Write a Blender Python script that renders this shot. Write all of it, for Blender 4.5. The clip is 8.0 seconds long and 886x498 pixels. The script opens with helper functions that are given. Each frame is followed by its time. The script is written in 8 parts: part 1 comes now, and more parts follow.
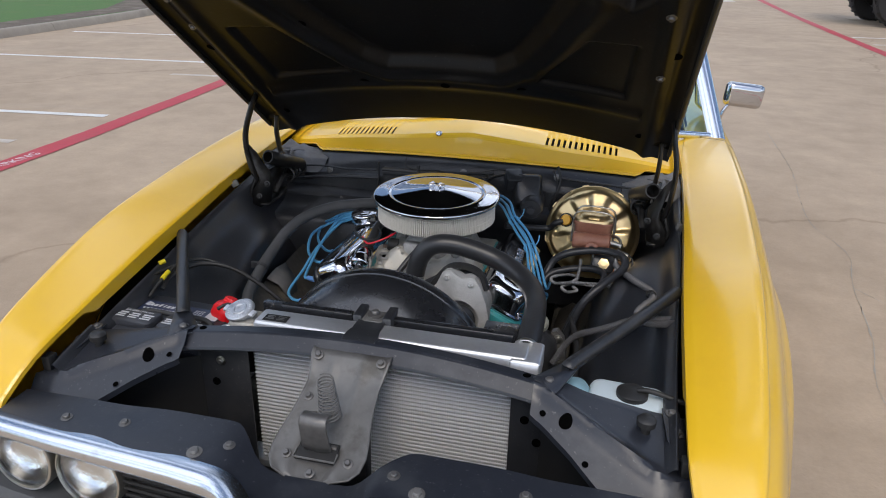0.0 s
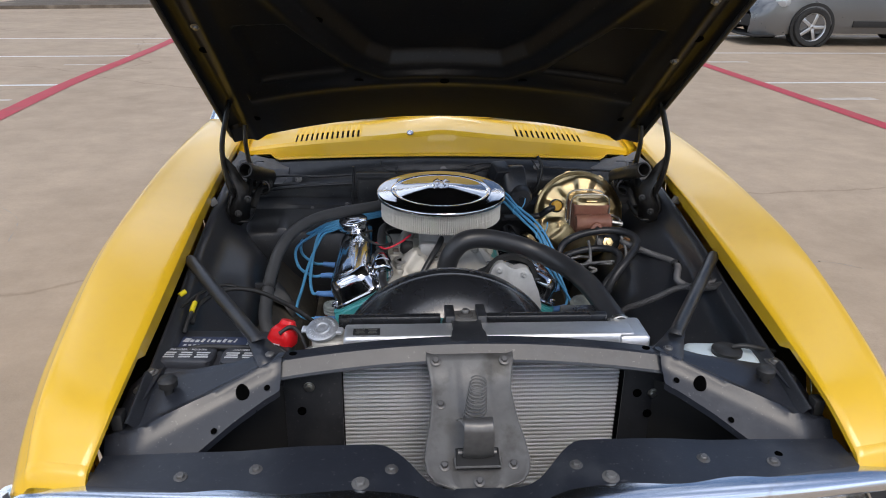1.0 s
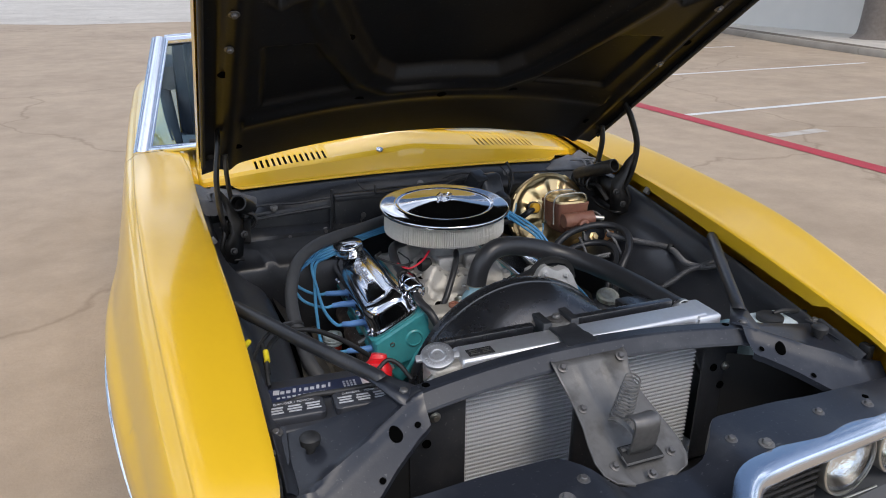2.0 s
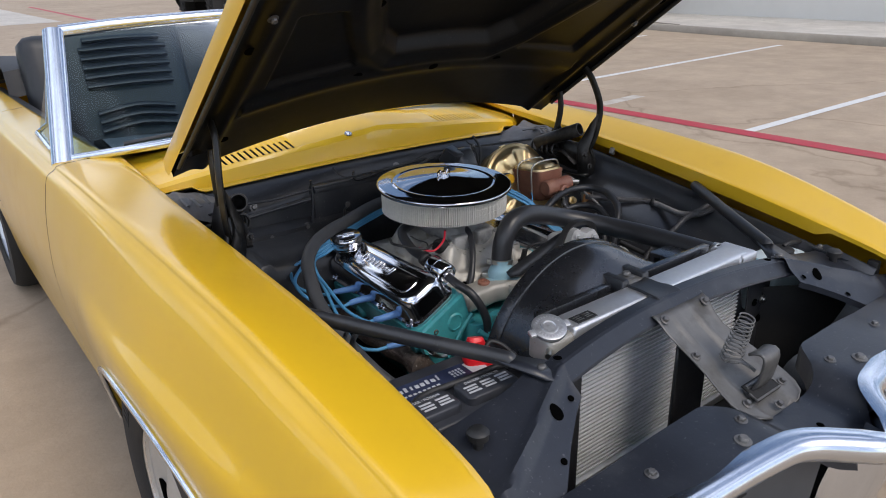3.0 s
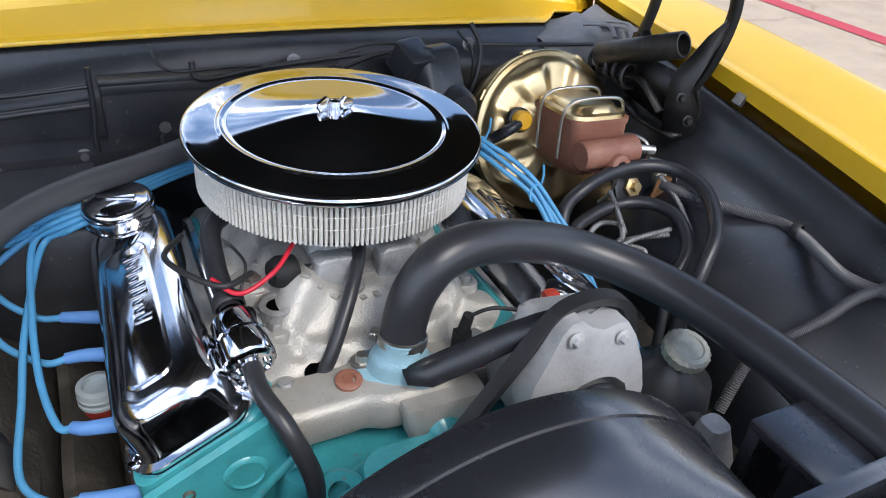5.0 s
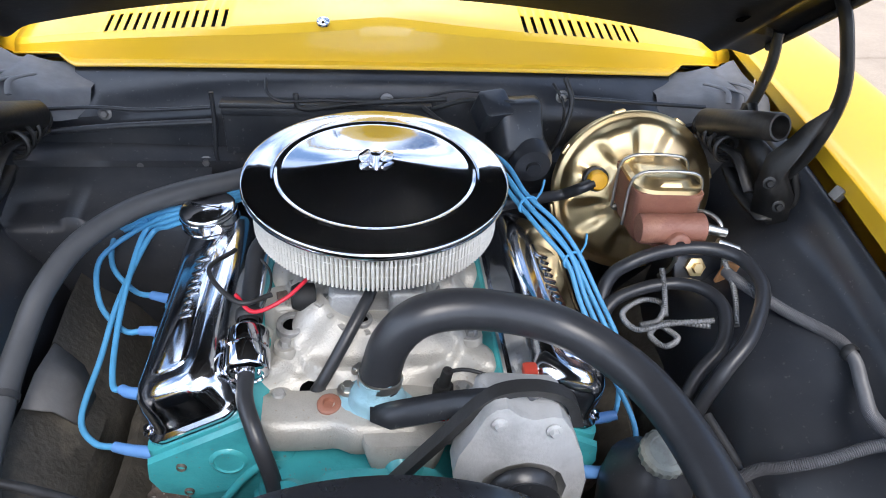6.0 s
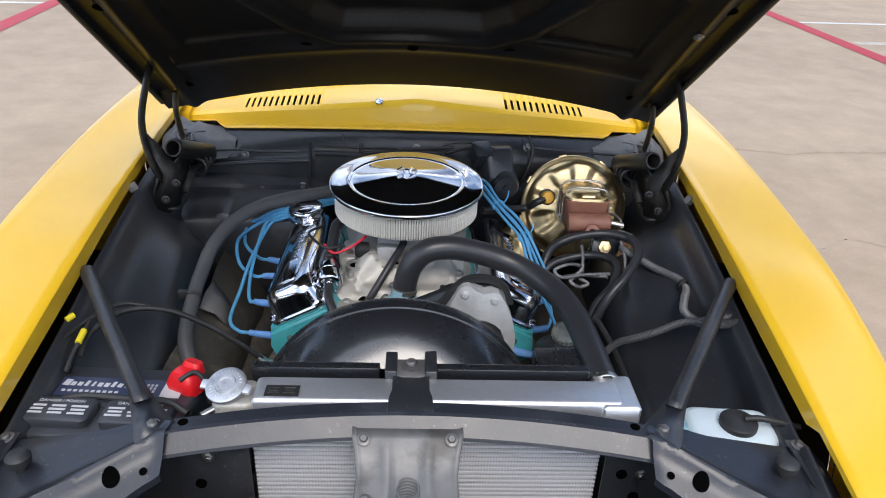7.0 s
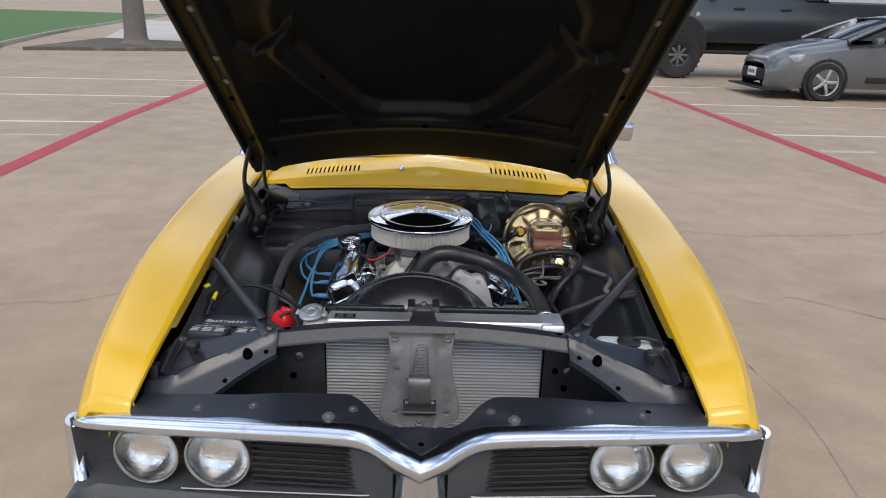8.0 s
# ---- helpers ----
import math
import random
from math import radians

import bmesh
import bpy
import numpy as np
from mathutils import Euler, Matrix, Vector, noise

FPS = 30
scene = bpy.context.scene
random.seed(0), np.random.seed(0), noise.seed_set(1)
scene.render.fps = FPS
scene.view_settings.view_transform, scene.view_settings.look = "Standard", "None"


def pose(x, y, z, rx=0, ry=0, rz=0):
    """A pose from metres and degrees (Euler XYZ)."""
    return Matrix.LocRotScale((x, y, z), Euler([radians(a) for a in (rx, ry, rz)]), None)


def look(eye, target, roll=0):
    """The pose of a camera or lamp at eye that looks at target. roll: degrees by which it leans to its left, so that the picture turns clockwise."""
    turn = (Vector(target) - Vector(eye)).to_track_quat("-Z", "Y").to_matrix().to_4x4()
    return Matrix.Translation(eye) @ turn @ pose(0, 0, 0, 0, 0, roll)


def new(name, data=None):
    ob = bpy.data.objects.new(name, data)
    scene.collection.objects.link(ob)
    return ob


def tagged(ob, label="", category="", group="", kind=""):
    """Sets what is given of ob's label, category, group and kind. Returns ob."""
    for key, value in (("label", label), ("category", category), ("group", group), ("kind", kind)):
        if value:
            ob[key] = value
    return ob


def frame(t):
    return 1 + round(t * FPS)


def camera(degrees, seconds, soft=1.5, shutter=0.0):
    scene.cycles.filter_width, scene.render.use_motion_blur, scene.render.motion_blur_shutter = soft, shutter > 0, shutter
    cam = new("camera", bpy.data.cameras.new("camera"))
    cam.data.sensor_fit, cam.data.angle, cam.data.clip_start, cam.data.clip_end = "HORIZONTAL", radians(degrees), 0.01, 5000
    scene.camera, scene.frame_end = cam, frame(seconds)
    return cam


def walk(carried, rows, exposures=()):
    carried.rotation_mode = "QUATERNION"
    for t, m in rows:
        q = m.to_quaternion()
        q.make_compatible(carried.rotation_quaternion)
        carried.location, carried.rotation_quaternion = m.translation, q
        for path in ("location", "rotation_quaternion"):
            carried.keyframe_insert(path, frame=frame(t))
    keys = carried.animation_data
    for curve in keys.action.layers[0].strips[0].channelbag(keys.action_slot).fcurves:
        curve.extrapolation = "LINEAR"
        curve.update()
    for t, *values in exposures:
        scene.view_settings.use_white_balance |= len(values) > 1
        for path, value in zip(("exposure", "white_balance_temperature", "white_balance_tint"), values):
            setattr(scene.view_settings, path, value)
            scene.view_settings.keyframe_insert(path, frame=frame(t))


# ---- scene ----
cam = camera(63.5, 8.0, soft=1.0)
PATH = [
    (0, (0.456, -1.166, 1.558), (0.028, 0.626, 0.78), 1.1),
    (0.5, (0.16, -1.227, 1.541), (0.007, 0.615, 0.778), 1.0),
    (1, (-0.136, -1.203, 1.507), (-0.02, 0.649, 0.761), 0.9),
    (1.5, (-0.445, -1.134, 1.518), (-0.048, 0.684, 0.785), 0.7),
    (1.7, (-0.573, -1.112, 1.516), (-0.062, 0.68, 0.791), 0.6),
    (2.8, (-1.093, -0.809, 1.459), (-0.025, 0.721, 0.738), -0.8),
    (3, (-1.166, -0.736, 1.445), (-0.034, 0.739, 0.71), -1.2),
    (3.5, (-1.14, -0.548, 1.4), (0.083, 0.82, 0.606), -1.4),
    (4, (-0.865, -0.361, 1.33), (0.335, 0.976, 0.451), 0.4),
    (4.5, (-0.571, -0.134, 1.265), (0.499, 1.242, 0.285), 3.9),
    (4.7, (-0.451, -0.07, 1.259), (0.539, 1.336, 0.239), 5.1),
    (5.8, (-0.044, -0.028, 1.359), (0.232, 1.537, 0.144), 4.3),
    (6, (-0.036, -0.115, 1.401), (0.176, 1.488, 0.224), 3.9),
    (6.5, (-0.048, -0.452, 1.507), (0.074, 1.238, 0.445), 3.0),
    (7, (-0.005, -0.831, 1.552), (0.08, 0.937, 0.62), 2.5),
    (7.5, (0.019, -1.245, 1.57), (0.079, 0.6, 0.799), 2.2),
    (8, (0.003, -1.646, 1.58), (0.047, 0.251, 0.945), 1.8),
]
walk(cam, [(t, look(eye, target, roll)) for t, eye, target, roll in PATH],
     [(0, -0.16, 6550, 12), (1.0, -0.12, 6550, 12), (1.5, -0.08, 6550, 12), (3.0, -0.16, 6600, 13), (3.5, -0.20, 6600, 13), (4.0, 0.06, 6500, 12), (4.2, 0.14, 6450, 12), (4.5, 0.36, 6350, 12), (6.0, 0.98, 6100, 12), (6.5, 0.86, 6000, 12), (7.0, 0.34, 6350, 12), (7.5, 0.02, 6500, 12), (8.0, -0.20, 6550, 12)])

# ---- world, sun, exposure ----
SUN_ELEVATION, SUN_TURN = radians(50), radians(172)
world = bpy.data.worlds.new("sky")
world.use_nodes = True
scene.world = world
wn, wl = world.node_tree.nodes, world.node_tree.links
sky = wn.new("ShaderNodeTexSky")
sky.sky_type, sky.sun_disc = "NISHITA", False
sky.sun_elevation, sky.sun_rotation = SUN_ELEVATION, SUN_TURN
sky.air_density, sky.dust_density, sky.ozone_density = 1.0, 1.2, 1.6
w_coord, w_map, w_noise, w_ramp, w_mix = (wn.new(k) for k in (
    "ShaderNodeTexCoord", "ShaderNodeMapping", "ShaderNodeTexNoise", "ShaderNodeValToRGB", "ShaderNodeMixRGB"))
w_map.inputs["Scale"].default_value = (1.0, 1.0, 2.2)
w_noise.inputs["Scale"].default_value, w_noise.inputs["Detail"].default_value = 2.3, 6.0
w_noise.inputs["Roughness"].default_value = 0.55
w_ramp.color_ramp.elements[0].position, w_ramp.color_ramp.elements[1].position = 0.47, 0.60
w_ramp.color_ramp.elements[1].color = (0.90, 0.90, 0.90, 1)
w_mix.inputs["Color2"].default_value = (11.5, 12.6, 14.4, 1)
wl.new(w_coord.outputs["Generated"], w_map.inputs["Vector"])
wl.new(w_map.outputs["Vector"], w_noise.inputs["Vector"])
wl.new(w_noise.outputs["Fac"], w_ramp.inputs["Fac"])
wl.new(w_ramp.outputs["Color"], w_mix.inputs["Fac"])
wl.new(sky.outputs["Color"], w_mix.inputs["Color1"])
wl.new(w_mix.outputs["Color"], wn["Background"].inputs["Color"])
wn["Background"].inputs["Strength"].default_value = 0.15

sun = new("sun", bpy.data.lights.new("sun", "SUN"))
sun.data.energy, sun.data.angle, sun.data.color = 1.45, radians(26), (1.0, 0.93, 0.82)
sun_from = Vector((math.sin(SUN_TURN) * math.cos(SUN_ELEVATION), math.cos(SUN_TURN) * math.cos(SUN_ELEVATION), math.sin(SUN_ELEVATION)))
sun.matrix_world = look(sun_from * 30, (0, 0, 0))

# ---- materials ----
def mat(name, col, rough=0.5, metal=0.0, var=0.15, scale=25.0, bump=0.0, bump_scale=180.0, coat=0.0, spot=None, spot_scale=4.0, spot_edge=(0.52, 0.68), rough_var=0.1, spec=0.5, by_piece=0.0, speck=None):
    """A surface with a fine and a coarse variation of colour, gloss and relief."""
    m = bpy.data.materials.new(name)
    m.use_nodes = True
    n, l = m.node_tree.nodes, m.node_tree.links
    b = n["Principled BSDF"]
    tc = n.new("ShaderNodeTexCoord")
    fine, coarse = n.new("ShaderNodeTexNoise"), n.new("ShaderNodeTexNoise")
    fine.inputs["Scale"].default_value, fine.inputs["Detail"].default_value = scale, 6.0
    coarse.inputs["Scale"].default_value, coarse.inputs["Detail"].default_value = spot_scale, 8.0
    coarse.inputs["Roughness"].default_value = 0.62
    for t in (fine, coarse):
        l.new(tc.outputs["Object"], t.inputs["Vector"])
    mix = n.new("ShaderNodeMixRGB")
    mix.inputs["Color1"].default_value = (*[c * (1 - var) for c in col], 1)
    mix.inputs["Color2"].default_value = (*[min(1, c * (1 + var)) for c in col], 1)
    l.new(fine.outputs["Fac"], mix.inputs["Fac"])
    out = mix
    if spot:
        ramp, over = n.new("ShaderNodeValToRGB"), n.new("ShaderNodeMixRGB")
        ramp.color_ramp.elements[0].position, ramp.color_ramp.elements[1].position = spot_edge
        l.new(coarse.outputs["Fac"], ramp.inputs["Fac"])
        l.new(ramp.outputs["Color"], over.inputs["Fac"])
        l.new(mix.outputs["Color"], over.inputs["Color1"])
        over.inputs["Color2"].default_value = (*spot, 1)
        out = over
    if speck:
        dust, cut, lay = n.new("ShaderNodeTexNoise"), n.new("ShaderNodeValToRGB"), n.new("ShaderNodeMixRGB")
        dust.inputs["Scale"].default_value, dust.inputs["Detail"].default_value = 150.0, 3.0
        cut.color_ramp.elements[0].position, cut.color_ramp.elements[1].position = 0.66, 0.74
        l.new(tc.outputs["Object"], dust.inputs["Vector"])
        l.new(dust.outputs["Fac"], cut.inputs["Fac"])
        l.new(cut.outputs["Color"], lay.inputs["Fac"])
        l.new(out.outputs["Color"], lay.inputs["Color1"])
        lay.inputs["Color2"].default_value = (*speck, 1)
        out = lay
    if by_piece:
        info, hsv, rng = n.new("ShaderNodeObjectInfo"), n.new("ShaderNodeHueSaturation"), n.new("ShaderNodeMapRange")
        rng.inputs["To Min"].default_value, rng.inputs["To Max"].default_value = 1 - by_piece, 1 + by_piece
        l.new(info.outputs["Random"], rng.inputs["Value"])
        l.new(rng.outputs["Result"], hsv.inputs["Value"])
        l.new(out.outputs["Color"], hsv.inputs["Color"])
        out = hsv
    l.new(out.outputs["Color"], b.inputs["Base Color"])
    rr = n.new("ShaderNodeMapRange")
    rr.inputs["To Min"].default_value, rr.inputs["To Max"].default_value = max(0.02, rough - rough_var), min(1, rough + rough_var)
    l.new(coarse.outputs["Fac"], rr.inputs["Value"])
    l.new(rr.outputs["Result"], b.inputs["Roughness"])
    b.inputs["Metallic"].default_value = metal
    b.inputs["Specular IOR Level"].default_value = spec
    b.inputs["Coat Weight"].default_value, b.inputs["Coat Roughness"].default_value = coat, 0.12
    if bump:
        bn, bp = n.new("ShaderNodeTexNoise"), n.new("ShaderNodeBump")
        bn.inputs["Scale"].default_value, bn.inputs["Detail"].default_value = bump_scale, 4.0
        l.new(tc.outputs["Object"], bn.inputs["Vector"])
        l.new(bn.outputs["Fac"], bp.inputs["Height"])
        bp.inputs["Strength"].default_value, bp.inputs["Distance"].default_value = bump, 0.004
        l.new(bp.outputs["Normal"], b.inputs["Normal"])
    return m


INNERBLACK = mat("satin_black_inner_panel", (0.020, 0.022, 0.027), 0.32, 0, 0.25, 30, 0.04, 110, spot=(0.036, 0.038, 0.043), spot_scale=5, spot_edge=(0.48, 0.80), rough_var=0.12, spec=1.0, speck=(0.09, 0.088, 0.086))
YELLOW = mat("yellow_paint", (0.815, 0.490, 0.018), 0.33, 0, 0.04, 3, coat=0.85, rough_var=0.08, spot=(0.79, 0.47, 0.018), spot_scale=6)
BLACK = mat("satin_black_paint", (0.022, 0.0235, 0.027), 0.36, 0, 0.3, 40, 0.06, 120, spot=(0.056, 0.055, 0.055), spot_scale=6, spot_edge=(0.48, 0.80), rough_var=0.18, spec=0.55, speck=(0.085, 0.083, 0.08))
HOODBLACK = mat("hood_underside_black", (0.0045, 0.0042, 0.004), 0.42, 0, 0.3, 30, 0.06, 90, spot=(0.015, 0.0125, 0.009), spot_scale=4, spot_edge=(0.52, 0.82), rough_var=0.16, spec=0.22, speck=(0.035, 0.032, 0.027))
SUPPORT = mat("core_support_black_paint", (0.021, 0.024, 0.032), 0.33, 0, 0.2, 60, 0.04, 160, spot=(0.044, 0.048, 0.056), spot_scale=7, rough_var=0.14, spec=0.55, speck=(0.085, 0.087, 0.09))
WORN = mat("worn_grey_primer_metal", (0.15, 0.147, 0.142), 0.42, 0.2, 0.25, 45, 0.08, 200, spot=(0.085, 0.08, 0.072), spot_scale=11, rough_var=0.15)
RUBBER = mat("black_rubber", (0.018, 0.018, 0.018), 0.5, 0, 0.2, 60, 0.1, 220, spot=(0.032, 0.032, 0.033), spot_scale=14)
HOSE = mat("black_hose_rubber", (0.026, 0.027, 0.030), 0.36, 0, 0.2, 50, 0.05, 220, rough_var=0.08)
PLASTIC = mat("black_moulded_plastic", (0.014, 0.015, 0.018), 0.27, 0, 0.2, 30, 0.01, 150, coat=0.3, spot=(0.022, 0.022, 0.024), spot_scale=16, spot_edge=(0.6, 0.72), rough_var=0.06, spec=1.0)
CHROME = mat("chrome", (0.62, 0.63, 0.66), 0.06, 1, 0.03, 20, rough_var=0.04)
COVERCHROME = mat("worn_chrome_cover", (0.72, 0.73, 0.76), 0.12, 1, 0.06, 30, 0.015, 60, spot=(0.66, 0.66, 0.67), spot_scale=16, rough_var=0.10)
BUMPERCHROME = mat("bumper_chrome", (0.74, 0.79, 0.86), 0.20, 1, 0.04, 20, rough_var=0.06, spot=(0.6, 0.61, 0.63), spot_scale=18, spot_edge=(0.62, 0.75))
STEEL = mat("zinc_steel", (0.55, 0.54, 0.50), 0.34, 1, 0.2, 60, 0.05, 300)
BOLT = mat("dull_bolt_steel", (0.16, 0.155, 0.15), 0.42, 0.6, 0.3, 80)
ALU = mat("brushed_aluminium", (0.74, 0.75, 0.77), 0.45, 0.9, 0.08, 90, 0.04, 400, rough_var=0.06)
CASTALU = mat("painted_cast_aluminium", (0.43, 0.415, 0.375), 0.40, 0.30, 0.12, 60, 0.28, 360, spot=(0.27, 0.24, 0.19), spot_scale=11, spot_edge=(0.58, 0.82), speck=(0.36, 0.32, 0.26), rough_var=0.14)
DULLALU = mat("dull_cast_aluminium", (0.42, 0.42, 0.41), 0.5, 0.5, 0.2, 70, 0.3, 300, spot=(0.16, 0.155, 0.15), spot_scale=12)
FIN = mat("radiator_fin_aluminium", (0.46, 0.46, 0.47), 0.5, 0.3, 0.2, 300)
CORETUBE = mat("radiator_tube_aluminium", (0.80, 0.81, 0.83), 0.42, 0.35, 0.10, 120)
TEAL = mat("turquoise_engine_enamel", (0.060, 0.36, 0.385), 0.32, 0, 0.18, 30, 0.2, 140, coat=0.35, spot=(0.040, 0.25, 0.27), spot_scale=9, speck=(0.16, 0.22, 0.21))
GOLD = mat("gold_zinc_dichromate", (0.80, 0.61, 0.32), 0.33, 1, 0.10, 8, 0.02, 100, spot=(0.74, 0.52, 0.31), spot_scale=10, rough_var=0.09)
IRON = mat("rust_brown_cast_iron", (0.27, 0.115, 0.075), 0.5, 0, 0.2, 70, 0.25, 300, spot=(0.34, 0.16, 0.10), spot_scale=12)
BLUEWIRE = mat("blue_silicone", (0.09, 0.33, 0.58), 0.42, 0, 0.1, 60)
BLUEBOOT = mat("blue_boot_silicone", (0.12, 0.28, 0.60), 0.45, 0, 0.1, 60)
PALEBLUE = mat("pale_blue_paint", (0.30, 0.50, 0.58), 0.42, 0.2, 0.15, 60, 0.2, 300)
RED = mat("red_plastic", (0.72, 0.012, 0.018), 0.35, 0, 0.1, 40)
REDDULL = mat("dull_red_plastic", (0.42, 0.05, 0.03), 0.45, 0, 0.1, 40)
REDWIRE = mat("red_wire", (0.6, 0.02, 0.04), 0.4, 0, 0.1, 40)
YELLOWPLASTIC = mat("yellow_plastic", (0.75, 0.62, 0.02), 0.4, 0, 0.1, 40)
PLUG = mat("orange_yellow_plug", (0.80, 0.42, 0.02), 0.4, 0, 0.1, 40)
BATTERY = mat("battery_case_black", (0.040, 0.043, 0.052), 0.4, 0, 0.2, 40, 0.05, 200)
LABELBLUE = mat("dark_blue_label", (0.030, 0.040, 0.085), 0.35, 0, 0.1, 40)
WHITEINK = mat("white_label_ink", (0.52, 0.53, 0.55), 0.5, 0, 0.06, 200)
WHITEPLASTIC = mat("translucent_white_plastic", (0.62, 0.72, 0.76), 0.4, 0, 0.06, 30)
PAPER = mat("white_filter_gauze", (0.60, 0.58, 0.53), 0.75, 0, 0.2, 260, 0.3, 400)
CONDUIT = mat("grey_split_conduit", (0.10, 0.10, 0.105), 0.45, 0, 0.2, 90)
BRAIDED = mat("braided_steel", (0.27, 0.27, 0.27), 0.45, 0.6, 0.3, 600, 0.4, 700)
BLANKET = mat("dark_engine_grime", (0.062, 0.056, 0.047), 0.6, 0, 0.5, 40, 0.5, 120, spot=(0.13, 0.115, 0.09), spot_scale=14)
RUSTY = mat("rusty_exhaust_iron", (0.12, 0.095, 0.082), 0.6, 0.2, 0.5, 60, 0.9, 160, spot=(0.23, 0.17, 0.14), spot_scale=18, speck=(0.50, 0.47, 0.43))
VINYL = mat("black_vinyl", (0.022, 0.024, 0.028), 0.42, 0, 0.2, 40, 0.15, 400)
CHASSIS = mat("chassis_black", (0.010, 0.010, 0.010), 0.7, 0, 0.3, 20)
GRILLE = mat("dark_grey_grille_plastic", (0.075, 0.078, 0.083), 0.42, 0, 0.15, 40)
DUSTY = mat("dusty_grey_paint", (0.15, 0.148, 0.15), 0.6, 0, 0.3, 50, 0.1, 150, spot=(0.12, 0.12, 0.12), spot_scale=10)
CASTGREY = mat("bare_cast_grey_metal", (0.50, 0.50, 0.49), 0.48, 0.35, 0.12, 70, 0.2, 300, spot=(0.36, 0.36, 0.35), spot_scale=14)
HINGEBLACK = mat("oily_hinge_black", (0.011, 0.0105, 0.010), 0.42, 0.1, 0.3, 60, 0.1, 200, spot=(0.05, 0.045, 0.04), spot_scale=14, rough_var=0.15)
HEATERHOSE = mat("grey_black_heater_hose", (0.060, 0.062, 0.066), 0.5, 0, 0.15, 50, 0.05, 260, rough_var=0.08)
VOID = mat("dark_open_hole", (0.002, 0.002, 0.002), 1.0, 0, 0.1, 40, rough_var=0.0, spec=0.0)
CAPCREAM = mat("dirty_pale_cap_metal", (0.42, 0.42, 0.35), 0.45, 0.3, 0.2, 60, 0.1, 200, spot=(0.26, 0.25, 0.20), spot_scale=20)
CAPSTEEL = mat("stamped_cap_steel", (0.66, 0.67, 0.69), 0.46, 1, 0.15, 60, 0.05, 200, spot=(0.34, 0.34, 0.35), spot_scale=18)
CORK = mat("dull_orange_tag", (0.55, 0.26, 0.10), 0.6, 0, 0.2, 40)


def glass(name, tint=(0.9, 0.95, 0.97), rough=0.02, ior=1.5):
    m = bpy.data.materials.new(name)
    m.use_nodes = True
    n, l = m.node_tree.nodes, m.node_tree.links
    n.remove(n["Principled BSDF"])
    tr, gl, fr, mx = (n.new(k) for k in ("ShaderNodeBsdfTransparent", "ShaderNodeBsdfGlossy", "ShaderNodeFresnel", "ShaderNodeMixShader"))
    tr.inputs["Color"].default_value = (*tint, 1)
    gl.inputs["Roughness"].default_value = rough
    fr.inputs["IOR"].default_value = ior
    l.new(fr.outputs["Fac"], mx.inputs["Fac"])
    l.new(tr.outputs["BSDF"], mx.inputs[1])
    l.new(gl.outputs["BSDF"], mx.inputs[2])
    l.new(mx.outputs["Shader"], n["Material Output"].inputs["Surface"])
    return m


WINDSHIELD = glass("windshield_glass", (0.56, 0.76, 0.84), 0.08, 1.19)
RIBGLASS = mat("silvered_reflector", (0.92, 0.93, 0.94), 0.12, 1.0, 0.06, 120, 0.35, 140, rough_var=0.05)
CLEAR = glass("clear_glass", (0.93, 0.95, 0.96), 0.05, 1.55)

# ---- mesh helpers ----
def thing(name, at, label, category, group="", kind=""):
    """A top-level thing: an Empty at its base, whose parts are meshes under it."""
    e = new(name)
    e.empty_display_size = 0.05
    e.location = at
    return tagged(e, label, category, group, kind)


def part(name, bm, material, parent=None, label="", sharp=48, thick=0.0):
    """Links a bmesh as one mesh object, under a thing or a part."""
    me = bpy.data.meshes.new(name)
    bmesh.ops.recalc_face_normals(bm, faces=bm.faces) if len(bm.faces) < 60000 else None
    bm.to_mesh(me)
    bm.free()
    for m in (material if isinstance(material, (list, tuple)) else [material]):
        me.materials.append(m)
    me.polygons.foreach_set("use_smooth", [True] * len(me.polygons))
    me.set_sharp_from_angle(angle=radians(sharp))
    ob = new(name, me)
    if parent is not None:
        ob.parent = parent
        ob.matrix_parent_inverse = Matrix.Translation(-Vector(parent.location))
    if thick:
        so = ob.modifiers.new("thickness", "SOLIDIFY")
        so.thickness, so.offset = thick, -1
    if label:
        ob["label"] = label
    return ob


def B():
    return bmesh.new()


def box(bm, c, s, bevel=0.0, rot=None, seg=2):
    r = bmesh.ops.create_cube(bm, size=1)
    vs = r["verts"]
    m = Matrix.Translation(c) @ (rot or Matrix()) @ Matrix.Diagonal((*s, 1))
    bmesh.ops.transform(bm, matrix=m, verts=vs)
    if bevel:
        es = list({e for v in vs for e in v.link_edges})
        bmesh.ops.bevel(bm, geom=es, offset=bevel, segments=seg, affect="EDGES", profile=0.6)
    return bm


def axis_matrix(p, d):
    d = Vector(d).normalized()
    return Matrix.Translation(p) @ d.to_track_quat("Z", "Y").to_matrix().to_4x4()


def lathe(bm, profile, at, axis=(0, 0, 1), seg=32, cap=True):
    """Turns (radius, height) pairs round an axis."""
    m = axis_matrix(at, axis)
    rings = []
    for r, h in profile:
        rings.append([bm.verts.new(m @ Vector((r * math.cos(a), r * math.sin(a), h))) for a in (2 * math.pi * i / seg for i in range(seg))])
    for a, b in zip(rings, rings[1:]):
        for i in range(seg):
            j = (i + 1) % seg
            bm.faces.new((a[i], a[j], b[j], b[i]))
    if cap:
        for ring in (rings[0], rings[-1]):
            bm.faces.new(ring)
    return bm


def rod(bm, a, b, r, r2=None, seg=12):
    a, b = Vector(a), Vector(b)
    return lathe(bm, [(r, 0), (r if r2 is None else r2, (b - a).length)], a, b - a, seg)


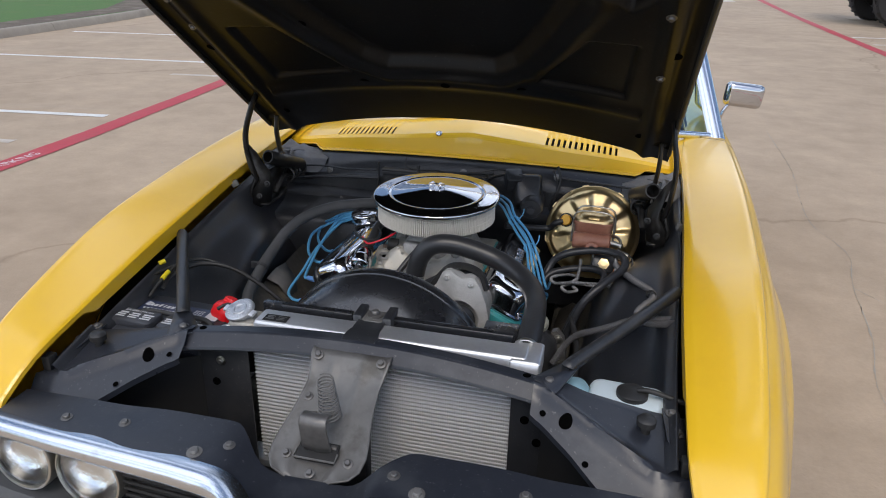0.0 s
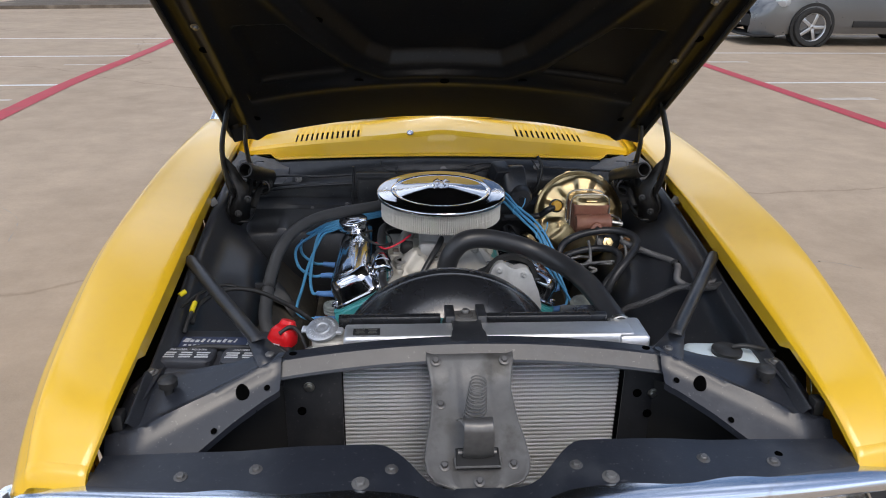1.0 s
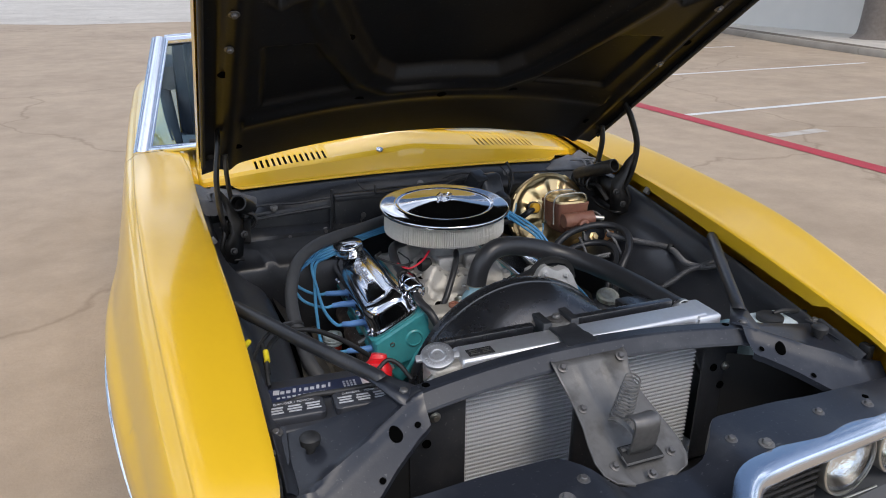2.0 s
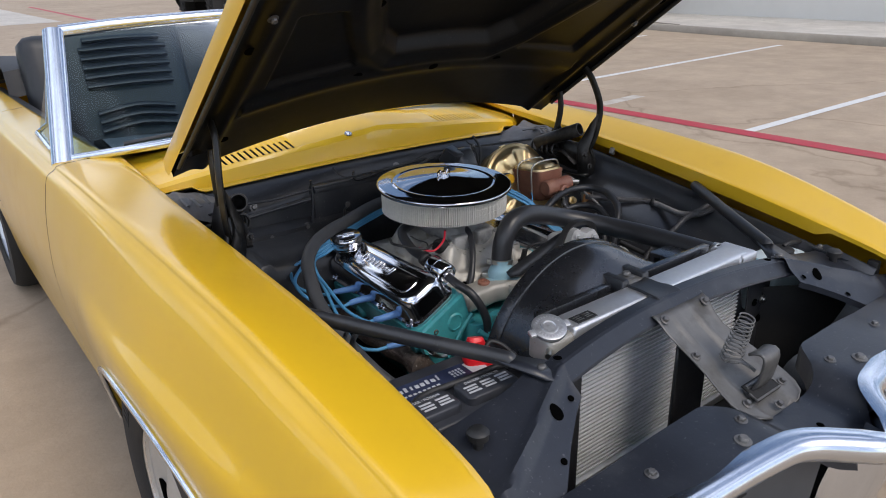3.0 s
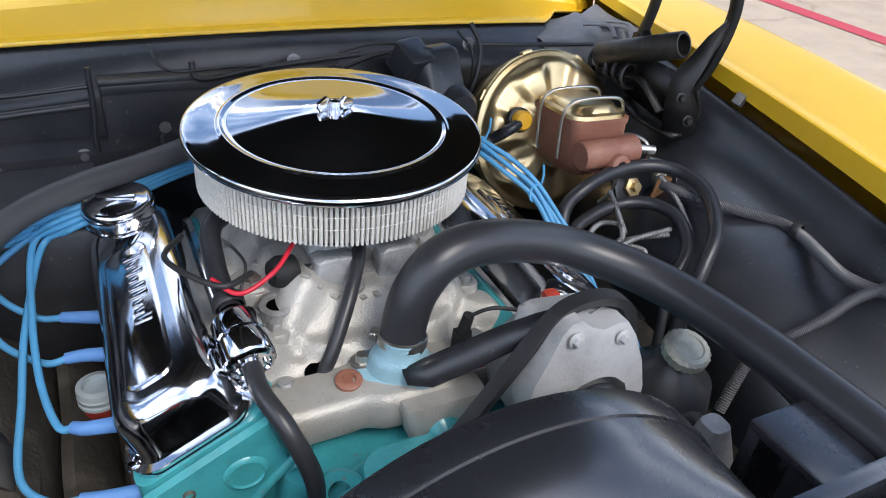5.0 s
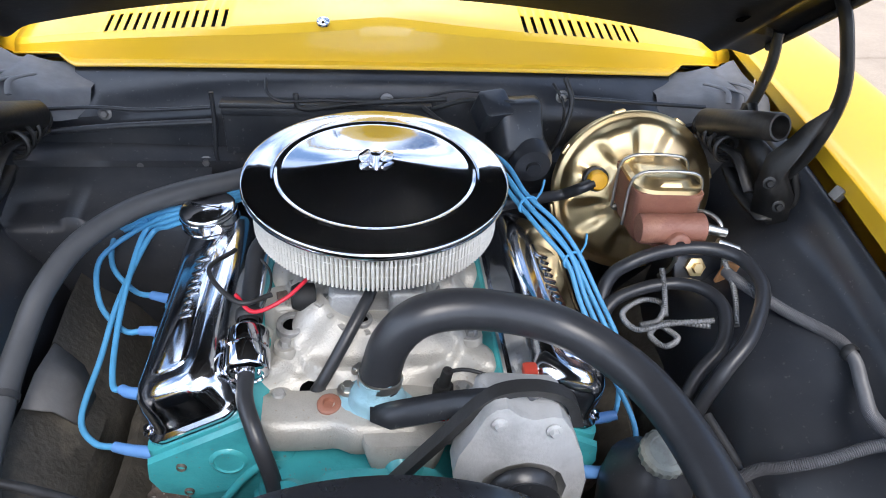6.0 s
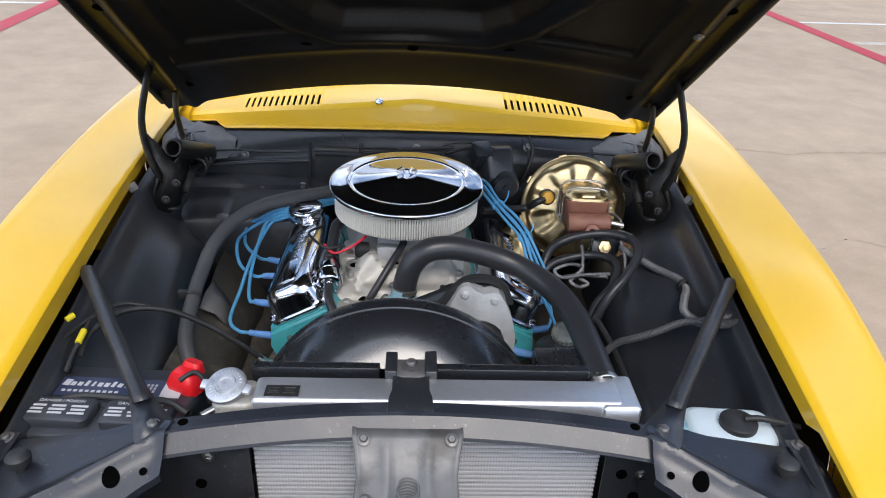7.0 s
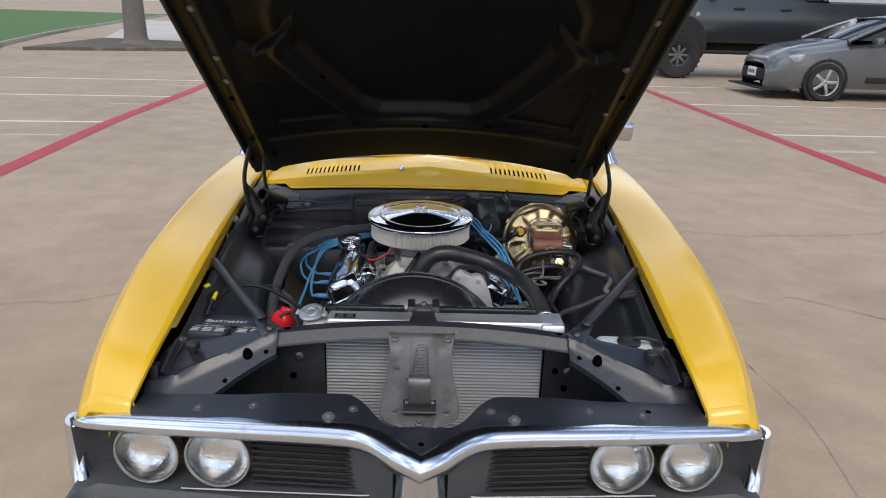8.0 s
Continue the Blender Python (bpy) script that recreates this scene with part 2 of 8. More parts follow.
def smooth_path(pts, n=8):
    p = [Vector(q) for q in pts]
    p = [p[0] * 2 - p[1]] + p + [p[-1] * 2 - p[-2]]
    out = []
    for i in range(1, len(p) - 2):
        for k in range(n):
            t = k / n
            a, b, c, d = p[i - 1], p[i], p[i + 1], p[i + 2]
            out.append(0.5 * ((2 * b) + (c - a) * t + (2 * a - 5 * b + 4 * c - d) * t * t + (3 * b - a - 3 * c + d) * t ** 3))
    out.append(p[-2])
    return out


def tube(bm, pts, r, seg=12, n=8, smooth=True, ribs=0.0, rib_pitch=2, flat=1.0, caps=True):
    """A tube along points; r is a number or a function of 0..1 along it."""
    path = smooth_path(pts, n) if smooth else [Vector(p) for p in pts]
    up = Vector((0, 0, 1))
    rings, prev = [], None
    for i, p in enumerate(path):
        d = (path[min(i + 1, len(path) - 1)] - path[max(i - 1, 0)]).normalized()
        if prev is None:
            x = d.cross(up if abs(d.z) < 0.9 else Vector((1, 0, 0))).normalized()
        else:
            x = (prev - d * prev.dot(d)).normalized()
        y = d.cross(x)
        prev = x
        rad = r(i / (len(path) - 1)) if callable(r) else r
        if ribs and (i // rib_pitch) % 2:
            rad *= 1 - ribs
        rings.append([bm.verts.new(p + x * (rad * math.cos(a)) + y * (rad * flat * math.sin(a))) for a in (2 * math.pi * k / seg for k in range(seg))])
    for a, b in zip(rings, rings[1:]):
        for k in range(seg):
            j = (k + 1) % seg
            bm.faces.new((a[k], a[j], b[j], b[k]))
    if caps:
        bm.faces.new(rings[0][::-1])
        bm.faces.new(rings[-1])
    return bm


def grid(bm, rows, closed=False):
    """Skins rows of points."""
    vs = [[bm.verts.new(p) for p in row] for row in rows]
    for a, b in zip(vs, vs[1:]):
        for i in range(len(a) - 1 + (1 if closed else 0)):
            j = (i + 1) % len(a)
            bm.faces.new((a[i], a[j], b[j], b[i]))
    return vs


def slab(bm, outline, thickness, z_of=None, bevel=0.0, holes=None):
    """A sheet with that outline in plan and real thickness; z_of gives the height of its top."""
    top = [bm.verts.new((x, y, z_of(x, y) if z_of else 0)) for x, y in outline]
    f = bm.faces.new(top)
    r = bmesh.ops.extrude_face_region(bm, geom=[f])
    vs = [v for v in r["geom"] if isinstance(v, bmesh.types.BMVert)]
    bmesh.ops.translate(bm, vec=(0, 0, -thickness), verts=vs)
    return bm


def bolt_head(bm, p, n=(0, 0, 1), r=0.008, h=0.006, washer=True):
    if washer:
        lathe(bm, [(r * 1.6, 0), (r * 1.6, h * 0.25), (r * 1.3, h * 0.35)], p, n, 16)
    q = Vector(p) + Vector(n).normalized() * (h * 0.3)
    lathe(bm, [(r, 0), (r, h * 0.75), (r * 0.8, h)], q, n, 6)
    return bm


def table(ys, vals, y):
    """Smooth interpolation in a short table."""
    i = max(0, min(len(ys) - 2, int(np.searchsorted(ys, y)) - 1))
    def slope(k):
        a, b = max(0, k - 1), min(len(ys) - 1, k + 1)
        return (vals[b] - vals[a]) / (ys[b] - ys[a])
    h = ys[i + 1] - ys[i]
    t = (y - ys[i]) / h
    m0, m1 = slope(i) * h, slope(i + 1) * h
    return (2 * t ** 3 - 3 * t * t + 1) * vals[i] + (t ** 3 - 2 * t * t + t) * m0 + (3 * t * t - 2 * t ** 3) * vals[i + 1] + (t ** 3 - t * t) * m1


def step(d, w):
    t = max(0, min(1, d / w + 0.5))
    return t * t * (3 - 2 * t)


def spaced(a, b, n):
    return [a + (b - a) * i / (n - 1) for i in range(n)]


def lettering(name, text, size, m, material, parent, depth=0.0008, squash=1.0):
    """Real words in the built-in font, as a mesh."""
    cu = bpy.data.curves.new(name, "FONT")
    cu.body, cu.size, cu.extrude, cu.align_x, cu.align_y = text, size, depth, "CENTER", "CENTER"
    tmp = bpy.data.objects.new(name, cu)
    me = bpy.data.meshes.new_from_object(tmp)
    bpy.data.objects.remove(tmp)
    bm = B()
    bm.from_mesh(me)
    bmesh.ops.transform(bm, matrix=m @ Matrix.Diagonal((1, squash, 1, 1)), verts=bm.verts)
    return part(name, bm, material, parent)


def loop(w, l, r, h, n=5):
    """Rounded rectangle, w by l, at height h."""
    r = min(r, w / 2 - 1e-4, l / 2 - 1e-4)
    out = []
    for cx, cy, a0 in ((w / 2 - r, l / 2 - r, 0), (-w / 2 + r, l / 2 - r, 90), (-w / 2 + r, -l / 2 + r, 180), (w / 2 - r, -l / 2 + r, 270)):
        for k in range(n + 1):
            a = radians(a0 + 90 * k / n)
            out.append(Vector((cx + r * math.cos(a), cy + r * math.sin(a), h)))
    return out


def stack(bm, m, loops, n=5, cap=True):
    """Lofts rounded rectangles (w, l, r, h) into a moulded block, laid out by the matrix m."""
    rings = [[bm.verts.new(m @ p) for p in loop(*q, n)] for q in loops]
    k = len(rings[0])
    for a, b in zip(rings, rings[1:]):
        for i in range(k):
            bm.faces.new((a[i], a[(i + 1) % k], b[(i + 1) % k], b[i]))
    if cap:
        bm.faces.new(rings[0][::-1])
        bm.faces.new(rings[-1])
    return bm


def mirror_x(pts, s):
    return [(p[0] * s, *p[1:]) for p in pts]

# ---- ground and surroundings ----
def concrete(name, col, dark, joint=4.6):
    """Worn poured concrete with stains, pores, hairline cracks and tooled joints."""
    m = mat(name, col, 0.8, 0, 0.10, 55, 0.35, 90, spot=dark, spot_scale=0.35, spot_edge=(0.42, 0.72), rough_var=0.08)
    n, l = m.node_tree.nodes, m.node_tree.links
    b = n["Principled BSDF"]
    base = b.inputs["Base Color"].links[0].from_socket
    tc = next(k for k in n if k.type == "TEX_COORD")
    big, ramp1, mx1 = n.new("ShaderNodeTexNoise"), n.new("ShaderNodeValToRGB"), n.new("ShaderNodeMixRGB")
    big.inputs["Scale"].default_value, big.inputs["Detail"].default_value, big.inputs["Roughness"].default_value = 2.4, 10, 0.7
    ramp1.color_ramp.elements[0].position, ramp1.color_ramp.elements[1].position = 0.35, 0.75
    ramp1.color_ramp.elements[0].color, ramp1.color_ramp.elements[1].color = (0.82, 0.81, 0.79, 1), (1.08, 1.07, 1.06, 1)
    mx1.blend_type, mx1.inputs["Fac"].default_value = "MULTIPLY", 1.0
    l.new(tc.outputs["Object"], big.inputs["Vector"])
    l.new(big.outputs["Fac"], ramp1.inputs["Fac"])
    l.new(base, mx1.inputs["Color1"])
    l.new(ramp1.outputs["Color"], mx1.inputs["Color2"])
    cell, warp, add = n.new("ShaderNodeTexVoronoi"), n.new("ShaderNodeTexNoise"), n.new("ShaderNodeVectorMath")
    cell.feature = "DISTANCE_TO_EDGE"
    cell.inputs["Scale"].default_value = 0.16
    warp.inputs["Scale"].default_value, warp.inputs["Detail"].default_value = 0.9, 6
    add.operation = "ADD"
    l.new(tc.outputs["Object"], warp.inputs["Vector"])
    l.new(tc.outputs["Object"], add.inputs[0])
    l.new(warp.outputs["Color"], add.inputs[1])
    l.new(add.outputs["Vector"], cell.inputs["Vector"])
    r2, mx2 = n.new("ShaderNodeValToRGB"), n.new("ShaderNodeMixRGB")
    r2.color_ramp.elements[0].position, r2.color_ramp.elements[1].position = 0.0005, 0.0016
    r2.color_ramp.elements[0].color, r2.color_ramp.elements[1].color = (0.55, 0.52, 0.48, 1), (1, 1, 1, 1)
    mx2.blend_type, mx2.inputs["Fac"].default_value = "MULTIPLY", 0.55
    l.new(cell.outputs["Distance"], r2.inputs["Fac"])
    l.new(mx1.outputs["Color"], mx2.inputs["Color1"])
    l.new(r2.outputs["Color"], mx2.inputs["Color2"])
    l.new(mx2.outputs["Color"], b.inputs["Base Color"])
    return m


CONCRETE = concrete("parking_lot_concrete", (0.47, 0.365, 0.262), (0.385, 0.295, 0.208))
PALECONCRETE = concrete("pale_pavement_concrete", (0.62, 0.58, 0.52), (0.50, 0.46, 0.41))
KERB = concrete("kerb_concrete", (0.40, 0.36, 0.30), (0.30, 0.26, 0.22))
REDPAINT = mat("red_line_paint", (0.46, 0.045, 0.06), 0.6, 0, 0.12, 20, 0.2, 60, spot=(0.36, 0.10, 0.09), spot_scale=3, spot_edge=(0.55, 0.8))
WHITEPAINT = mat("white_line_paint", (0.72, 0.71, 0.68), 0.6, 0, 0.08, 20, 0.2, 60, spot=(0.50, 0.46, 0.40), spot_scale=3.5, spot_edge=(0.55, 0.75))
FADED = mat("faded_white_paint", (0.56, 0.52, 0.46), 0.7, 0, 0.1, 20, 0.2, 60, spot=(0.44, 0.37, 0.30), spot_scale=5, spot_edge=(0.4, 0.62))
GRASS = mat("mown_grass", (0.075, 0.16, 0.035), 0.85, 0, 0.3, 60, 0.6, 40, spot=(0.11, 0.17, 0.05), spot_scale=0.8)
SOIL = mat("bare_soil_and_mulch", (0.12, 0.095, 0.07), 0.9, 0, 0.4, 20, 0.8, 30, spot=(0.22, 0.18, 0.14), spot_scale=2)
BARK = mat("tree_bark", (0.17, 0.145, 0.125), 0.85, 0, 0.35, 14, 0.9, 18)
LEAF = mat("tree_leaves", (0.05, 0.10, 0.025), 0.55, 0, 0.4, 8)
WALLPAINT = mat("pale_wall_paint", (0.70, 0.68, 0.63), 0.7, 0, 0.06, 2)


def sheet(name, outline, z, material, label, category, kind="structure", thickness=0.0):
    bm = B()
    if thickness:
        slab(bm, outline, thickness, lambda x, y: z)
    else:
        bm.faces.new([bm.verts.new((x, y, z)) for x, y in outline])
    return tagged(part(name, bm, material), label, category, kind=kind)


sheet("ground", [(-2500, -2500), (2500, -2500), (2500, 2500), (-2500, 2500)], 0.0, CONCRETE, "tan worn concrete parking lot with stains and fine cracks", "ground")


def painted(name, p0, p1, w, material, label, z=0.004, n=14, wobble=0.004):
    """A painted stripe with slightly ragged edges."""
    a, b = Vector((*p0, 0)), Vector((*p1, 0))
    d = (b - a).normalized()
    s = Vector((-d.y, d.x, 0))
    rows = []
    for t in spaced(0, 1, n):
        c = a.lerp(b, t)
        rows.append([c + s * (k * w / 2 + random.uniform(-wobble, wobble)) + Vector((0, 0, z)) for k in (-1, 1)])
    bm = B()
    grid(bm, rows)
    return tagged(part(name, bm, material), label, "road marking", kind="structure")


for pts in ([(-4.1, -14), (-3.96, 0), (-3.93, 3.2), (-4.08, 5.4), (-4.33, 8.4), (-4.47, 12.2), (-4.75, 15.5), (-5.9, 25), (-8, 36)], [(4.84, -14), (4.84, 5.0), (4.80, 16.5), (4.9, 24), (5.4, 40)]):
    bm = B()
    rows = []
    for p in smooth_path([(x, y, 0) for x, y in pts], 24):
        rows.append([(p.x - 0.10 + random.uniform(-0.004, 0.004), p.y, 0.005), (p.x + 0.10 + random.uniform(-0.004, 0.004), p.y, 0.005)])
    grid(bm, rows)
    tagged(part("fire_lane_line", bm, REDPAINT), "red painted fire lane line on the concrete", "road marking", "fire lane lines", "structure")
for y in (-4.5, -1.4, 1.6, 4.7, 8.12, 11.05, 13.9):
    painted("bay_line", (-4.15 - 0.03 * max(0, min(y, 11)), y), (-9.4, y - 0.55), 0.10, WHITEPAINT, "white painted parking bay line on the concrete")
    painted("faded_line", (-4.3 - 0.02 * max(0, y), y - 1.05), (-5.1, y - 1.11), 0.10, FADED, "faded stub of a scraped off white line", 0.003)
for y in (-6.5, -3.4, -0.4, 2.64, 5.68, 8.62, 12.1, 15.5):
    painted("bay_line", (4.95, y), (11.8, y + (0.38 if y > 5 else 0.05)), 0.10, WHITEPAINT, "white painted parking bay line on the concrete")
    painted("faded_line", (5.02, y - 1.25), (5.75, y - 1.2), 0.16, FADED, "faded stub of a scraped off white line", 0.003)
words = lettering("painted_words", "NO PARKING", 0.115, pose(-3.93, 3.06, 0.0065, 0, 0, 90), WHITEPAINT, None, 0.0)
tagged(words, "white painted words on the red fire lane line", "road marking", kind="structure")


def crack(pts, w):
    """An open hairline crack with a dark, dirt-filled bottom."""
    path = smooth_path([(x, y, 0.002) for x, y in pts], 10)
    bm = B()
    grid(bm, [[p + Vector((-w * k + random.uniform(-0.006, 0.006), random.uniform(-0.01, 0.01), 0)), p + Vector((w * k, 0, 0))] for p, k in ((q, random.uniform(0.15, 1)) for q in path)])
    return tagged(part("crack", bm, KERB), "fine dirt-filled crack in the concrete", "crack", "cracks", "structure")


for pts, w in (([(1.86, 6.2), (1.83, 4.74), (1.74, 3.9), (1.72, 3.42), (1.81, 2.99), (1.72, 2.51), (1.66, 1.96), (1.56, 1.49), (1.60, 0.9), (1.52, 0.2), (1.62, -0.6), (1.95, -1.2)], 0.0035), ([(1.72, 2.51), (1.95, 2.2), (2.2, 2.3), (2.6, 2.0)], 0.002), ([(-1.9, -0.32), (-2.6, -0.30), (-3.9, -0.31)], 0.003), ([(-2.9, 3.5), (-2.5, 3.1), (-2.35, 2.7)], 0.003)):
    crack(pts, w)


def kerb(name, pts, w, h, label):
    path = smooth_path([(x, y, 0) for x, y in pts], 8)
    rows = []
    for i, p in enumerate(path):
        d = (path[min(i + 1, len(path) - 1)] - path[max(i - 1, 0)]).normalized()
        s = Vector((-d.y, d.x, 0))
        prof = [(-w / 2 - 0.02, 0), (-w / 2, h * 0.75), (-w / 2 + 0.03, h), (w / 2 - 0.03, h), (w / 2, h * 0.75), (w / 2, 0)]
        rows.append([p + s * a + Vector((0, 0, b)) for a, b in prof])
    bm = B()
    grid(bm, rows)
    return tagged(part(name, bm, KERB), label, "kerb", kind="structure")


kerb("kerb", [(-9.9, -14), (-9.85, 5), (-9.85, 9.5), (-10.3, 14.5), (-12.2, 19), (-14.5, 24), (-20, 43), (-30, 85)], 0.18, 0.14, "weathered concrete kerb along a grass verge")
sheet("grass_verge", [(-9.9, -14), (-9.9, 9.5), (-10.35, 14.5), (-12.25, 19), (-14.55, 24), (-20.05, 43), (-30, 85), (-90, 85), (-90, -14)], 0.11, GRASS, "bright green mown grass verge behind the kerb", "grass")
sheet("soil_strip", [(-9.95, 8), (-10.45, 14.5), (-12.35, 19), (-14.6, 24), (-16.2, 24), (-13.6, 18.5), (-11.2, 13.8), (-10.6, 8)], 0.116, SOIL, "strip of bare brown soil along the kerb", "soil")
kerb("kerb", [(12.75, -14), (12.75, 4), (12.9, 8.5), (13.6, 12.5), (15.5, 20), (19, 40)], 0.18, 0.14, "weathered concrete kerb along the pale pavement")
sheet("pavement", [(12.8, -14), (12.8, 4), (12.95, 8.5), (13.65, 12.5), (15.55, 20), (19, 40), (90, 40), (90, -14)], 0.12, PALECONCRETE, "pale concrete pavement behind the kerb", "pavement")
sheet("planting_bed", [(12.95, 9.2), (13.3, 9.2), (14.2, 12.5), (16.2, 20), (15.7, 20), (13.8, 12.5)], 0.126, SOIL, "narrow bed of bare brown soil behind the kerb", "soil")
sheet("tree_island", [(-12.6, 21.4), (-7.6, 23.4), (-7.2, 27.0), (-13.2, 28.5)], 0.10, SOIL, "raised island of bare soil round a tree", "soil", thickness=0.10)
sheet("driveway", [(-13.5, 29), (-3, 24.5), (4, 26), (4, 60), (-24, 60)], 0.006, PALECONCRETE, "pale concrete driveway behind the parking bays", "pavement")


def tree(at, trunk_r, height, seed, lean=(0, 0)):
    rnd = random.Random(seed)
    t = thing("tree", at, "street tree with grey ridged bark and a spreading leafy crown", "tree")
    bm = B()
    base = Vector(at)
    fork = base + Vector((lean[0], lean[1], height * 0.42))
    tube(bm, [base + Vector((0, 0, -0.05)), base + Vector((lean[0] * 0.1, lean[1] * 0.1, 0.4)), base.lerp(fork, 0.55), fork],
         lambda u: trunk_r * (1.0 + 0.75 * math.exp(-u * 16)) * (1 - 0.25 * u), 16, 8)
    tips = []
    for i in range(7):
        a = i * 0.9 + rnd.uniform(-0.2, 0.2)
        reach, up = rnd.uniform(1.6, 2.6), rnd.uniform(1.4, 3.2)
        end = fork + Vector((math.cos(a) * reach, math.sin(a) * reach, up))
        tube(bm, [fork - Vector((0, 0, 0.25)), fork.lerp(end, 0.4) + Vector((0, 0, 0.25)), end], lambda u: trunk_r * (0.5 - 0.42 * u), 8, 6)
        tips += [fork.lerp(end, k) for k in (0.6, 0.8, 1.0)]
    part("trunk", bm, BARK, t)
    verts, faces = [], []
    for i in range(2600):
        c = rnd.choice(tips) + Vector([rnd.gauss(0, 0.62) for _ in range(3)])
        d = Vector([rnd.uniform(-1, 1) for _ in range(3)]).normalized()
        e = d.cross(Vector([rnd.uniform(-1, 1) for _ in range(3)])).normalized()
        s = rnd.uniform(0.09, 0.17)
        k = len(verts)
        verts += [c - d * s, c + e * s * 0.45, c + d * s, c - e * s * 0.45]
        faces.append((k, k + 1, k + 2, k + 3))
    me = bpy.data.meshes.new("crown")
    me.from_pydata([tuple(v) for v in verts], [], faces)
    me.materials.append(LEAF)
    cr = new("crown", me)
    cr.parent, cr.matrix_parent_inverse = t, Matrix.Translation(-base)
    cr["kind"] = "stuff"
    return t


tree((-10.6, 25.2, 0.10), 0.42, 6.5, 3)
tree((15.6, 12.0, 0.12), 0.38, 6.5, 5)
bm = B()
box(bm, (16.6, 12, 1.75), (0.3, 52, 3.5))
tagged(part("boundary_wall", bm, WALLPAINT), "pale painted wall behind the narrow pavement", "wall", kind="structure")

# ---- parked vehicles ----
GREYPAINT = mat("grey_metallic_paint", (0.14, 0.145, 0.15), 0.3, 0.5, 0.06, 60, coat=1.0)
DARKPAINT = mat("dark_grey_metallic_paint", (0.032, 0.036, 0.040), 0.32, 0.4, 0.06, 60, coat=1.0)
DARKGLASS = mat("tinted_window_glass", (0.010, 0.014, 0.014), 0.06, 0, 0.05, 10, rough_var=0.02)
TYRE = mat("tyre_rubber", (0.016, 0.016, 0.016), 0.75, 0, 0.2, 60, 0.3, 90)
RIMSILVER = mat("silver_alloy", (0.52, 0.53, 0.54), 0.3, 0.9, 0.05, 60)
LAMPGLASS = mat("headlamp_lens", (0.50, 0.53, 0.56), 0.12, 0.4, 0.1, 60, rough_var=0.05)
AMBER = mat("amber_lens", (0.75, 0.16, 0.02), 0.25, 0, 0.05, 60)


def wheel(name, parent, c, r, width, face, rim_r, spokes, rim_mat, tread=0):
    """A wheel whose outer side looks along face (a unit vector in plan)."""
    f = Vector(face).normalized()
    bm = B()
    w = width / 2
    prof = [(rim_r * 0.98, -w * 0.9), (rim_r * 1.05, -w), (r * 0.93, -w), (r * 0.985, -w * 0.75), (r, -w * 0.45), (r, w * 0.45), (r * 0.985, w * 0.75), (r * 0.93, w), (rim_r * 1.05, w), (rim_r * 0.98, w * 0.9)]
    lathe(bm, prof, c, f, 48, False)
    if tread:
        for i in range(tread):
            a = 2 * math.pi * i / tread
            m = axis_matrix(c, f) @ Matrix.Rotation(a, 4, "Z")
            for s in (-1, 1):
                box(bm, m @ Vector((r * 1.0, 0, s * w * 0.62)), (0.03, r * 0.07, w * 0.5), 0, m.to_3x3().to_4x4())
    tyre = part("wheel", bm, TYRE, parent)
    bm = B()
    lathe(bm, [(rim_r, -w * 0.85), (rim_r * 0.93, -w * 0.6), (rim_r * 0.9, w * 0.5), (rim_r * 0.94, w * 0.8), (rim_r * 1.02, w * 0.92), (rim_r * 1.0, w * 0.7)], c, f, 40, False)
    lathe(bm, [(0.02, w * 0.1), (rim_r * 0.28, w * 0.62), (rim_r * 0.2, w * 0.72), (0.01, w * 0.75)], c, f, 24, False)
    m0 = axis_matrix(c, f)
    for i in range(spokes):
        m = m0 @ Matrix.Rotation(2 * math.pi * i / spokes, 4, "Z")
        box(bm, m @ Vector((rim_r * 0.56, 0, w * 0.6)), (rim_r * 0.85, rim_r * 0.24, w * 0.3), rim_r * 0.05, m.to_3x3().to_4x4())
    part("rim", bm, rim_mat, tyre)
    bm = B()
    lathe(bm, [(rim_r * 0.9, -w * 0.1), (0.01, -w * 0.1)], c, f, 32, False)
    part("brake_disc", bm, CHASSIS, tyre)
    return tyre


def side_outline_body(bm, stations, half, y0):
    """Skins a car body: each station is (x, list of (half width share, z))."""
    rows = []
    for x, prof in stations:
        right = [Vector((x, y0 - half * w, z)) for w, z in prof]
        left = [Vector((x, y0 + half * w, z)) for w, z in reversed(prof)]
        rows.append(right + left)
    grid(bm, rows)
    return rows


